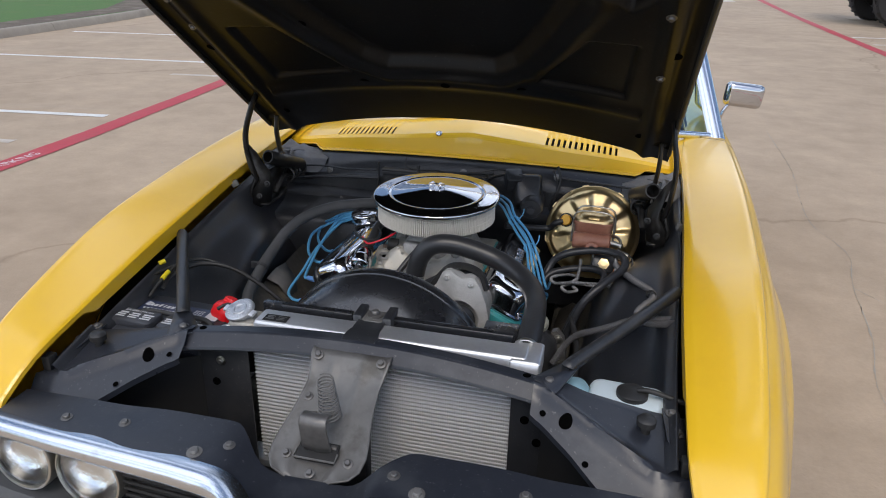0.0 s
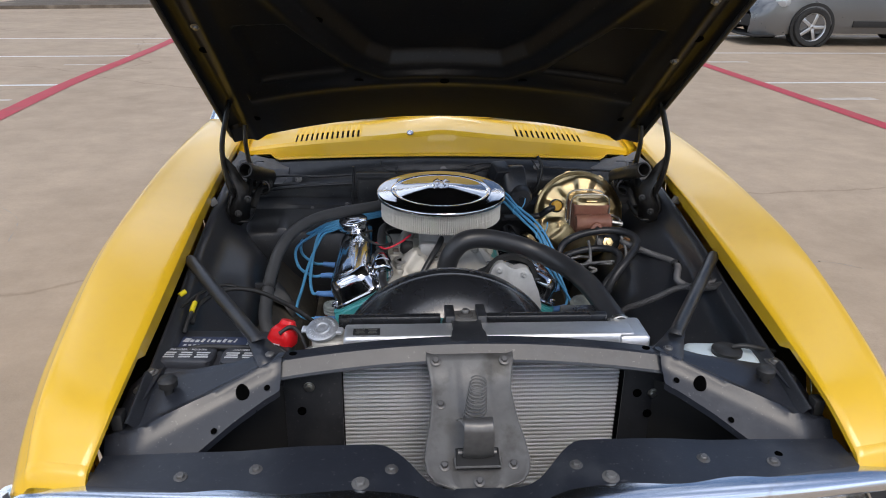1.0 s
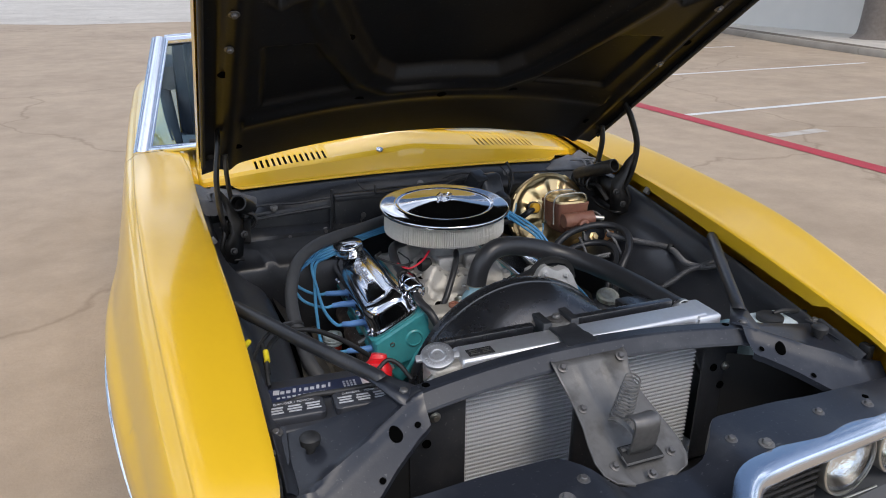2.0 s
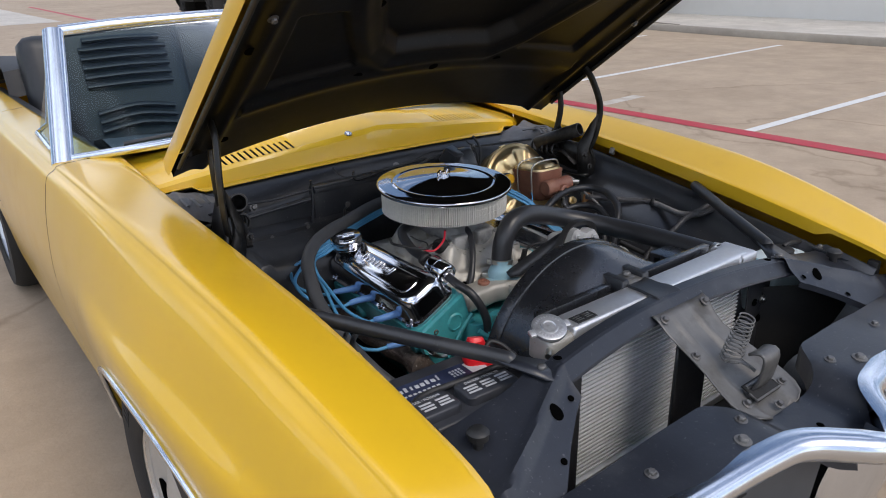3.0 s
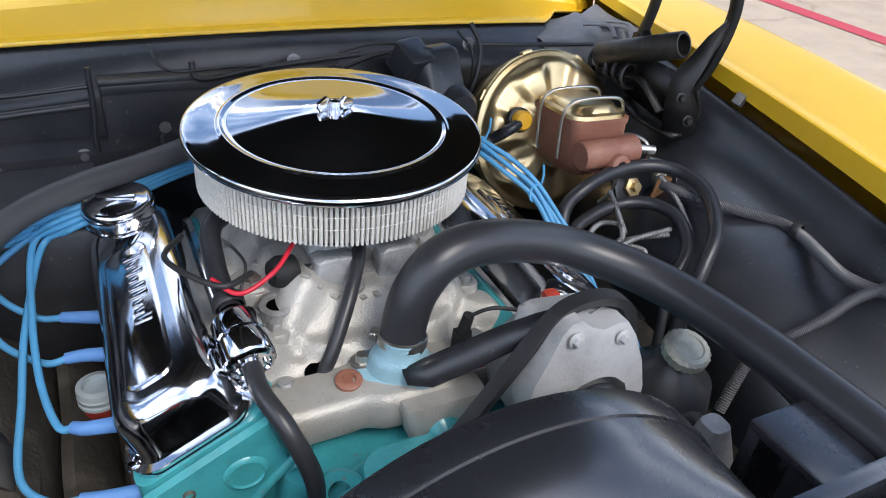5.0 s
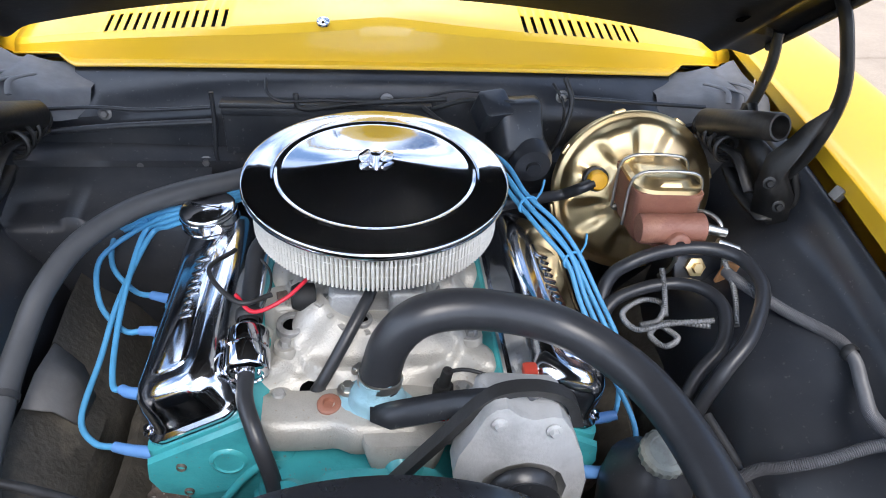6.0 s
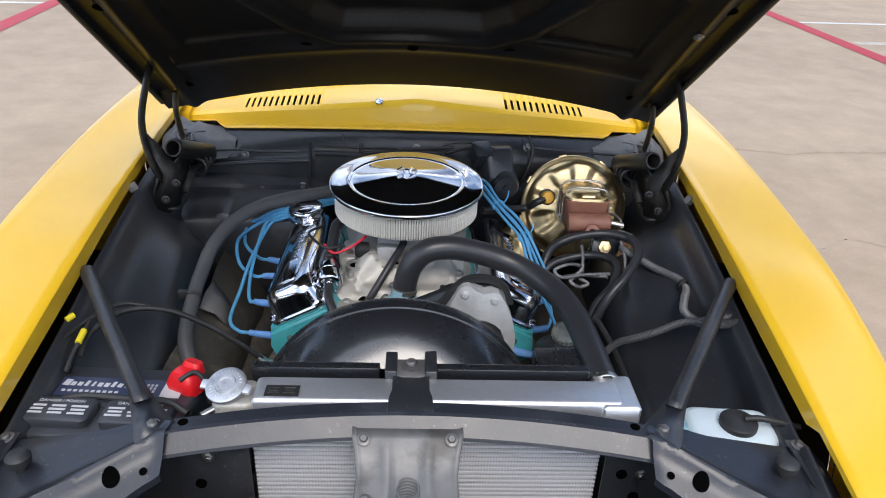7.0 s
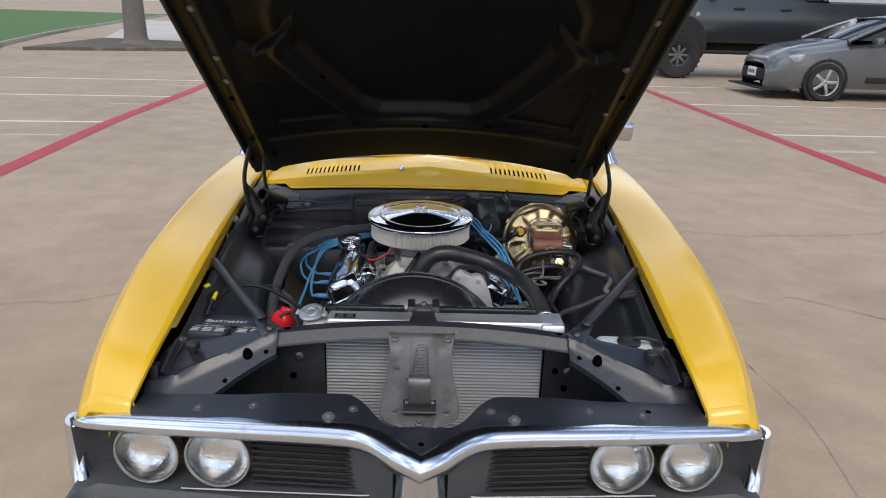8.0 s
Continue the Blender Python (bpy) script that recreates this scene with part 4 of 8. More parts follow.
# cowl ends down to the fender, and the shelf that joins the windscreen
for s in (-1, 1):
    bm = B()
    rows = []
    for v in (0, 1, 1.6, 2, 2.6, 3, 4, 5):
        p = cowl_point(0.655, v)
        rows.append([(s * p.x, p.y, p.z), (s * 0.668, p.y + 0.01, min(p.z, 0.952)), (s * 0.69, p.y + 0.02, min(p.z - 0.004, 0.948))])
    grid(bm, rows)
    part("cowl_end", bm, YELLOW, cowl)
    bm = B()
    grid(bm, [[(s * 0.672, y, table(FY, F_LIP_Z, y) - 0.004), (s * 0.71, y, table(FY, F_LIP_Z, y) - 0.001)] for y in spaced(1.1, 1.5, 8)])
    part("seam_filler", bm, YELLOW, cowl)

bm = B()
rows = []
for x in spaced(-0.66, 0.66, 34):
    y, z = cowl_front(x)
    fy = min(1.03, y - 0.02)
    rows.append([(x, y + 0.03, z - 0.004), (x, y - 0.006, z - 0.010), (x, y - 0.022, z - 0.022), (x, fy + 0.004, z - 0.055), (x, fy, z - 0.075), (x, fy, 0.79 + 0.004 * math.sin(x * 9)), (x, fy - 0.03, 0.775), (x, fy - 0.035, 0.74), (x, fy - 0.012, 0.70), (x, fy, 0.45)])
grid(bm, rows)
firewall = part("firewall", bm, BLACK, CAR, "satin black firewall with pressed ribs", 50)
bm = B()
box(bm, (-0.100, 1.022, 0.874), (0.355, 0.030, 0.010), 0.004)
lip = part("blower_lip", bm, BLACK, firewall)
bm = B()
box(bm, (-0.100, 1.012, 0.864), (0.35, 0.010, 0.014), 0.003)
part("lip_edge", bm, BLACK, lip)
bm = B()
box(bm, (-0.108, 1.024, 0.80), (0.335, 0.014, 0.14), 0.004)
part("blower_panel", bm, BLACK, firewall)
for x0, x1, z in ((-0.62, -0.29, 0.835), (-0.60, -0.3, 0.757), (0.36, 0.62, 0.84)):
    bm = B()
    tube(bm, [(x0, 1.012, z - 0.02), ((x0 + x1) / 2, 1.008, z), (x1, 1.010, z + 0.01)], 0.006, 8)
    part("pressed_rib", bm, BLACK, firewall)
for x, z in ((-0.46, 0.86), (-0.42, 0.765), (0.30, 0.90), (-0.31, 0.77), (0.0, 0.89)):
    bm = B()
    bolt_head(bm, (x, 1.006, z), (0, -1, 0.2), 0.007, 0.006)
    part("firewall_bolt", bm, BOLT, firewall)

for s in (-1, 1):
    bm = B()
    rows = []
    for x in spaced(0.50, 0.668, 22):
        u = (x - 0.50) / 0.168
        y0 = 0.960 + 0.085 * max(0, 1 - u) ** 1.5
        row = []
        for y in spaced(y0, 1.15, 16):
            fold = 0.005 * math.sin(55 * x + 18 * y) + 0.003 * math.sin(120 * x - 40 * y) + 0.010 * math.exp(-((x - 0.618) / 0.008) ** 2)
            row.append((s * x, y, 0.884 + 0.026 * u + fold * u - 2.6 * max(0, y0 + 0.035 - y) ** 1.25 - 0.012 * (1 - u)))
        rows.append(row)
    grid(bm, rows)
    corner = part("ledge_corner", bm, DUSTY, firewall, "dusty grey crumpled ledge corner with clips", 60)
    for k, (x, y) in enumerate(((0.585, 1.02), (0.612, 1.005), (0.635, 1.03))):
        bm = B()
        tube(bm, [(s * x, y - 0.045, 0.905), (s * (x + 0.006), y - 0.02, 0.916), (s * x, y + 0.01, 0.912), (s * (x - 0.008), y + 0.04, 0.904)], 0.005, 8, 5, flat=0.5)
        part("clip", bm, DUSTY, corner)

bm = B()
rows = []
for x in spaced(-0.64, -0.30, 24):
    k = 0.010 * math.exp(-((x + 0.50) / 0.012) ** 2)
    rows.append([(x, 1.03, 0.772), (x, 0.99, 0.762), (x, 0.975, 0.752), (x, 0.872 + 0.05 * max(0, x + 0.45), 0.738 + k), (x, 0.860 + 0.05 * max(0, x + 0.45), 0.722), (x, 0.868, 0.60), (x, 0.90, 0.45)])
grid(bm, rows)
part("heater_case", bm, BLACK, firewall, "dusty black heater case below the firewall", 50)

# seams, dents and a thin wire along the firewall
for pts, r in (([(-0.62, 1.006, 0.862), (-0.48, 1.003, 0.872), (-0.40, 1.004, 0.868), (-0.29, 1.004, 0.874)], 0.0035), ([(-0.286, 1.006, 0.90), (-0.287, 1.004, 0.84), (-0.292, 1.004, 0.79), (-0.288, 1.004, 0.765)], 0.004), ([(0.30, 1.006, 0.90), (0.42, 1.003, 0.893), (0.56, 1.003, 0.885)], 0.004)):
    bm = B()
    tube(bm, pts, r, 8, 8)
    part("seam", bm, BLACK, firewall)
for pts in ([(-0.20, 1.03, 0.915), (-0.195, 1.005, 0.90), (-0.17, 1.0, 0.888), (-0.10, 1.0, 0.890), (-0.05, 0.998, 0.889)], [(0.285, 1.02, 0.918), (0.30, 0.995, 0.895), (0.302, 0.985, 0.86), (0.29, 0.985, 0.81)], [(0.07, 1.002, 0.90), (0.12, 0.99, 0.915), (0.18, 0.985, 0.912), (0.24, 0.99, 0.90)]):
    bm = B()
    tube(bm, pts, 0.0026, 8, 8)
    part("thin_wire", bm, RUBBER, firewall)

# ---- hood ----
HOOD_REAR, HOOD_DIR, HOOD_UP = Vector((0, 1.021, 0.972)), Vector((0, -0.809, 0.588)), Vector((0, 0.588, 0.809))
def hood_at(x, s, n=0.0):
    """x across, s metres forward of the rear corners, n above the rim's lower face."""
    arc = 1 - min(1, (x / 0.66) ** 2)
    p = HOOD_REAR + HOOD_DIR * (s + 0.075 * arc * max(0, 1 - s / 0.5)) + HOOD_UP * (n + 0.060 * arc)
    p.x = x * 0.977 - 0.014
    return p


def inside(poly, x, y):
    """Signed distance to a polygon, positive inside."""
    d, ins = 9.0, False
    for (x0, y0), (x1, y1) in zip(poly, poly[1:] + poly[:1]):
        t = max(0, min(1, ((x - x0) * (x1 - x0) + (y - y0) * (y1 - y0)) / max(1e-9, (x1 - x0) ** 2 + (y1 - y0) ** 2)))
        d = min(d, math.hypot(x - x0 - t * (x1 - x0), y - y0 - t * (y1 - y0)))
        if (y0 > y) != (y1 > y) and x < (x1 - x0) * (y - y0) / (y1 - y0) + x0:
            ins = not ins
    return d if ins else -d


CENTRE = [(-0.15, 0.37), (0.15, 0.37), (0.21, 0.43), (0.30, 0.60), (0.37, 0.76), (0.36, 0.90), (0.26, 1.10), (0.12, 1.16), (-0.12, 1.16), (-0.26, 1.10), (-0.36, 0.90), (-0.37, 0.76), (-0.30, 0.60), (-0.21, 0.43)]
FRONT_POCKET = [(0.53, 1.20), (0.53, 0.80), (0.49, 0.755), (0.44, 0.79), (0.28, 0.95), (0.26, 1.02), (0.34, 1.20)]
REAR_POCKET = [(0.50, 0.345), (0.27, 0.345), (0.30, 0.42), (0.40, 0.60), (0.515, 0.62)]
def hood_relief(x, s):
    a = abs(x)
    h = 0.0
    h += max(0.040 * step(inside(CENTRE, x, s), 0.035), 0.028 * step(inside(FRONT_POCKET, a, s), 0.011), 0.013 * step(inside(REAR_POCKET, a, s), 0.011))
    h += 0.010 * step(0.075 - abs(a - 0.625) * 1.0 - 0.055, 0.02) * (1 if s > 0.1 else 0)
    h -= 0.012 * math.exp(-((a - 0.575) / 0.018) ** 2)
    h -= 0.010 * math.exp(-((s - 0.27) / 0.03) ** 2) * (1 if a < 0.55 else 0)
    ridge = min(abs(inside(CENTRE, x, s) + 0.055), 1)
    h -= 0.010 * math.exp(-(ridge / 0.02) ** 2) * (1 if a < 0.5 else 0)
    return h


NX, NS = 220, 220
HOOD_LEN = 1.30
bm = B()
rows = []
for j in range(NS):
    s = HOOD_LEN * j / (NS - 1)
    half = 0.652 - 0.012 * max(0, s - 0.9) / 0.4
    end = HOOD_LEN
    rows.append([hood_at(x, s + (0.06 * (1 - abs(x) / 0.66) * (s / HOOD_LEN)), hood_relief(x, s)) for x in spaced(-half, half, NX)])
grid(bm, rows)
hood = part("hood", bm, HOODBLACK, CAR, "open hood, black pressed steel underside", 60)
bm = B()
rows = []
for s in spaced(-0.004, HOOD_LEN + 0.004, 40):
    half = 0.658 - 0.012 * max(0, s - 0.9) / 0.4
    k = 0.06 * max(0, s) / HOOD_LEN
    row = [hood_at(-half, s, 0.008), hood_at(-half - 0.004, s, 0.026)]
    for x in spaced(-half, half, 25):
        row.append(hood_at(x, s + k * (1 - abs(x) / 0.67), 0.052))
    row += [hood_at(half + 0.004, s, 0.026), hood_at(half, s, 0.008)]
    rows.append(row)
grid(bm, rows)
part("hood_skin", bm, YELLOW, hood, "yellow painted outer hood skin", 40)
for s_end, nn in ((0.0, -1), (HOOD_LEN, 1)):
    bm = B()
    k = 0.06 * s_end / HOOD_LEN
    grid(bm, [[hood_at(x, s_end + k * (1 - abs(x) / 0.66), 0.0), hood_at(x, s_end + nn * 0.004 + k * (1 - abs(x) / 0.67), 0.05)] for x in spaced(-0.65, 0.65, 30)])
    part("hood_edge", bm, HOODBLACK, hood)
for x, s in ((-0.24, 0.30), (0.22, 0.30), (0.0, 0.29), (-0.555, 0.14), (0.555, 0.14), (-0.32, 0.62), (-0.60, 0.55), (0.60, 0.62)):
    bm = B()
    lathe(bm, [(0.013, -0.0135), (0.013, -0.0125)], hood_at(x, s, hood_relief(x, s) + 0.0115), HOOD_UP, 16)
    part("drain_hole", bm, VOID, hood)
for x, s in ((0.57, 0.785), (0.575, 0.53), (-0.585, 0.785), (0.59, 1.0), (-0.59, 1.0), (-0.59, 0.66)):
    bm = B()
    bolt_head(bm, hood_at(x, s, hood_relief(x, s) - 0.001), -HOOD_UP, 0.007, 0.006)
    part("hood_bolt", bm, BOLT, hood)
for s in (-1, 1):
    bm = B()
    tube(bm, [hood_at(s * 0.648, t, -0.004) for t in spaced(0.06, 1.28, 20)], 0.006, 8, 2)
    part("edge_seal", bm, RUBBER, hood)

# ---- hood hinges ----
for s in (-1, 1):
    bm = B()
    tube(bm, [(s * 0.612, 0.80, 0.86), (s * 0.625, 0.775, 0.93), (s * 0.628, 0.765, 1.02), (s * 0.615, 0.79, 1.10), (s * 0.61, 0.82, 1.135)], 0.013, 8, 8, flat=0.55)
    hinge = part("hood_hinge", bm, HINGEBLACK, CAR, "black steel hood hinge with coil spring tube")
    bm = B()
    tube(bm, [(s * 0.572, 0.93, 0.86), (s * 0.586, 0.910, 0.93), (s * 0.592, 0.900, 1.0), (s * 0.590, 0.905, 1.055)], 0.012, 8, 8, flat=0.55)
    part("hinge_link", bm, HINGEBLACK, hinge)
    bm = B()
    lathe(bm, [(0.0, 0.06), (0.016, 0.05), (0.0175, 0.0), (0.021, 0.0), (0.022, 0.003), (0.022, 0.165), (0.018, 0.17), (0.0, 0.17)], (s * 0.578, 0.80, 0.948), (-s * 0.24, 0.89, -0.38), 22, False)
    part("spring_tube", bm, HINGEBLACK, hinge)
    bm = B()
    web = [(0.578, 0.80, 0.800), (0.600, 0.775, 0.788), (0.626, 0.77, 0.800), (0.626, 0.775, 0.842), (0.606, 0.78, 0.875), (0.610, 0.78, 0.945), (0.626, 0.765, 0.985), (0.631, 0.758, 1.004), (0.618, 0.762, 0.992), (0.602, 0.78, 0.965), (0.588, 0.79, 0.930), (0.572, 0.80, 0.900), (0.570, 0.80, 0.850)]
    mid = bm.verts.new((s * 0.594, 0.778, 0.870))
    vs = [bm.verts.new((s * x, y, z)) for x, y, z in web]
    for a, b in zip(vs, vs[1:] + vs[:1]):
        bm.faces.new((mid, a, b))
    part("hinge_plate", bm, HINGEBLACK, hinge, thick=0.008)
    bm = B()
    tube(bm, [(s * 0.618, 0.79, 0.80), (s * 0.632, 0.78, 0.83), (s * 0.622, 0.785, 0.868), (s * 0.612, 0.80, 0.90)], 0.006, 8, 6)
    part("flange_edge", bm, HINGEBLACK, hinge)
    bm = B()
    side = [(0.79, 0.80), (0.93, 0.815), (0.95, 0.86), (0.925, 0.93), (0.89, 0.945), (0.86, 0.90), (0.815, 0.90), (0.795, 0.87)]
    bm.faces.new([bm.verts.new((s * (0.600 - 0.15 * (z - 0.80)), y, z)) for y, z in side])
    part("hinge_bracket", bm, HINGEBLACK, hinge, thick=0.006)
    bm = B()
    grid(bm, [[(s * x, y, z) for y, z in ((0.775, 0.802), (0.82, 0.797), (0.87, 0.797), (0.92, 0.812))] for x in (0.578, 0.595, 0.614)])
    part("hinge_foot", bm, HINGEBLACK, hinge, thick=0.006)
    bm = B()
    tube(bm, [(s * (0.548 + 0.020 * math.cos(a)), 0.975 - 0.0036 * a, 0.872 + 0.020 * math.sin(a)) for a in (0.7 * i for i in range(44))], 0.0038, 7, 2)
    part("coil_spring", bm, HINGEBLACK, hinge)
    bm = B()
    tube(bm, [(s * 0.565, 0.80, 0.835), (s * 0.556, 0.85, 0.87), (s * 0.548, 0.90, 0.865), (s * 0.545, 0.97, 0.845)], 0.010, 8, 6, flat=0.5)
    part("spring_arm", bm, HINGEBLACK, hinge)
    for p in ((0.603, 0.772, 0.826), (0.572, 0.770, 0.870)):
        bm = B()
        bolt_head(bm, (s * p[0], p[1], p[2]), (-0.2 * s, -1, 0.2), 0.0062, 0.006)
        part("hinge_bolt", bm, HINGEBLACK, hinge)

# ---- windscreen, cabin and rear ----
WS_BASE = [(-0.785, 1.475, 0.958), (-0.60, 1.345, 0.988), (-0.3, 1.275, 1.010), (0, 1.255, 1.018), (0.3, 1.275, 1.010), (0.60, 1.345, 0.988), (0.785, 1.475, 0.958)]
WS_TOP = [(-0.690, 1.800, 1.280), (-0.5, 1.775, 1.294), (-0.25, 1.762, 1.302), (0, 1.757, 1.305), (0.25, 1.762, 1.302), (0.5, 1.775, 1.294), (0.690, 1.800, 1.280)]
bm = B()
lo, hi = smooth_path(WS_BASE, 5), smooth_path(WS_TOP, 5)
grid(bm, [[a.lerp(b, t) for a, b in zip(lo, hi)] for t in spaced(0, 1, 8)])
glass_ob = part("windscreen", bm, WINDSHIELD, CAR, "tinted windscreen glass")
glass_ob.visible_shadow = False
bm = B()
tube(bm, WS_BASE, 0.013, 8, 5)
part("lower_trim", bm, BUMPERCHROME, glass_ob, "bright lower windscreen moulding")
bm = B()
tube(bm, WS_TOP, 0.020, 8, 5)
part("header_trim", bm, BUMPERCHROME, glass_ob, "bright windscreen header")
bm = B()
box(bm, (0, 1.805, 1.288), (1.2, 0.03, 0.02), 0.008)
part("header_rail", bm, CHASSIS, glass_ob)
for s in (-1, 1):
    bm = B()
    tube(bm, [(s * 0.812, 1.468, 0.945), (s * 0.760, 1.63, 1.115), (s * 0.708, 1.795, 1.284)], 0.030, 12, 6, flat=0.6)
    part("pillar_trim", bm, BUMPERCHROME, glass_ob, "chrome windscreen pillar")
    bm = B()
    tube(bm, [(s * 0.815, 1.53, 0.965), (s * 0.775, 1.66, 1.10), (s * 0.725, 1.81, 1.25), (s * 0.765, 1.86, 1.0), (s * 0.80, 1.88, 0.968), (s * 0.812, 1.60, 0.962)], 0.008, 8, 1, False)
    quarter = part("quarter_window", bm, BUMPERCHROME, CAR, "chrome framed quarter light")
    bm = B()
    bm.faces.new([bm.verts.new(p) for p in ((s * 0.810, 1.56, 0.97), (s * 0.727, 1.81, 1.24), (s * 0.795, 1.87, 0.97))])
    g = part("pane", bm, WINDSHIELD, quarter)
    g.visible_shadow = False
    bm = B()
    tube(bm, [(s * 0.66, 1.395, 0.995), (s * 0.45, 1.325, 1.020), (s * 0.12, 1.275, 1.038)], 0.006, 8, 4)
    wiper = part("wiper", bm, BLACK, CAR, "black wiper blade resting on the glass")
# door mirror
bm = B()
rot = Matrix.Rotation(0.15, 4, "Z") @ Matrix.Rotation(0.1, 4, "Y")
box(bm, (0.945, 1.93, 1.030), (0.15, 0.055, 0.095), 0.026, rot, 4)
mirror = part("door_mirror", bm, CHROME, CAR, "chrome rectangular door mirror")
bm = B()
tube(bm, [(0.862, 1.90, 0.93), (0.872, 1.90, 0.965), (0.900, 1.92, 1.005)], lambda u: 0.016 - 0.006 * u, 10, 5, flat=0.6)
part("mirror_arm", bm, CHROME, mirror)
# cabin
bm = B()
box(bm, (0, 2.35, 0.62), (1.40, 1.95, 0.06), 0.02)
part("cabin_floor", bm, CHASSIS, CAR)
bm = B()
rows = [[(x, y + 0.10 * (x / 0.66) ** 2, z) for x in spaced(-0.68, 0.68, 20)] for y, z in ((1.32, 0.975), (1.45, 0.985), (1.56, 0.96), (1.60, 0.90), (1.60, 0.62))]
grid(bm, rows)
part("dashboard", bm, VINYL, CAR, "black padded dashboard")


def seat(x, y):
    bm = B()
    box(bm, (x, y, 0.72), (0.50, 0.50, 0.18), 0.06, Matrix.Rotation(0.12, 4, "X"), 3)
    st = part("front_seat", bm, VINYL, CAR, "black vinyl bucket seat with pleated back")
    rot = Matrix.Rotation(-0.28, 4, "X")
    bm = B()
    box(bm, (x, y + 0.28, 0.98), (0.50, 0.15, 0.56), 0.06, rot, 3)
    part("backrest", bm, VINYL, st)
    for i in range(6):
        bm = B()
        z = 1.03 + i * 0.034
        w = 0.165 - 0.02 * (i > 4)
        tube(bm, [(x - w, y + 0.207 + i * 0.0098, z), (x, y + 0.196 + i * 0.0098, z + 0.006), (x + w, y + 0.207 + i * 0.0098, z)], 0.016, 8, 4, flat=0.7)
        part("pleat", bm, VINYL, st)
    for i in range(3):
        bm = B()
        z = 0.87 + i * 0.034
        tube(bm, [(x - 0.15, y + 0.160 + i * 0.0098, z - 0.01), (x, y + 0.150 + i * 0.0098, z + 0.012), (x + 0.15, y + 0.160 + i * 0.0098, z - 0.01)], 0.016, 8, 4, flat=0.7)
        part("pleat", bm, VINYL, st)
    return st


seat(-0.36, 2.15)
seat(0.36, 2.15)
bm = B()
box(bm, (0, 2.98, 0.94), (1.30, 0.18, 0.50), 0.07, Matrix.Rotation(-0.3, 4, "X"), 3)
part("rear_seat", bm, VINYL, CAR, "black vinyl rear bench")
bm = B()
rows = []
for y, z, h in ((2.98, 0.93, 0.02), (3.02, 1.04, 0.05), (3.16, 1.09, 0.07), (3.38, 1.06, 0.05), (3.55, 0.94, 0.02)):
    rows.append([(x, y + 0.02 * math.sin(x * 17), z + 0.012 * math.sin(x * 11 + y * 9)) for x in spaced(-0.72, 0.72, 40)])
grid(bm, rows)
part("folded_top", bm, VINYL, CAR, "folded black convertible top")
for s in (-1, 1):
    bm = B()
    tube(bm, [(s * 0.62, 2.95, 0.90), (s * 0.63, 3.05, 1.02), (s * 0.60, 3.22, 1.05)], 0.018, 8, 6)
    tube(bm, [(s * 0.60, 2.98, 0.86), (s * 0.60, 3.12, 0.97), (s * 0.57, 3.30, 1.03)], 0.014, 8, 6)
    part("top_frame", bm, BLACK, CAR)
    bm = B()
    grid(bm, [[(s * (table(FY, F_LIP_X, y) + 0.012), y, table(FY, F_LIP_Z, y) + 0.004), (s * 0.69, y, table(FY, F_LIP_Z, y) - 0.01), (s * 0.675, y, 0.92), (s * 0.67, y, 0.62)] for y in spaced(1.56, 3.5, 22)])
    part("door_card", bm, VINYL, CAR)
bm = B()
rows = []
for y, z in ((3.5, 0.955), (3.7, 0.945), (4.0, 0.91), (4.2, 0.86), (4.22, 0.6), (4.18, 0.35)):
    w = table(FY, F_LIP_X, min(y, 4.2)) + 0.01
    rows.append([(x, y, z + 0.015 * (1 - (x / w) ** 2)) for x in spaced(-w, w, 14)])
grid(bm, rows)
part("rear_deck", bm, YELLOW, CAR)
bm = B()
box(bm, (0, 2.0, 0.26), (1.36, 4.2, 0.05), 0.02)
part("underbody", bm, CHASSIS, CAR)
for s in (-1, 1):
    bm = B()
    box(bm, (s * 0.36, 0.45, 0.36), (0.08, 1.5, 0.12), 0.02)
    part("frame_rail", bm, BLANKET, CAR)
bm = B()
box(bm, (0, 0.42, 0.33), (0.9, 0.22, 0.10), 0.03)
part("crossmember", bm, BLANKET, CAR)

# ---- front end: bumper, lamps, grille, panels ----
BUMPER = [(0.0, -0.432, 0.702), (0.045, -0.405, 0.708), (0.12, -0.338, 0.709), (0.20, -0.318, 0.708), (0.35, -0.300, 0.703), (0.50, -0.283, 0.698), (0.66, -0.258, 0.690), (0.745, -0.238, 0.682), (0.794, -0.204, 0.665)]
SIDE_LOOP = [(0.794, -0.204, 0.665), (0.806, -0.186, 0.635), (0.806, -0.188, 0.58), (0.797, -0.207, 0.52), (0.763, -0.246, 0.475), (0.68, -0.275, 0.455), (0.5, -0.30, 0.448), (0.2, -0.33, 0.445), (0, -0.37, 0.44)]


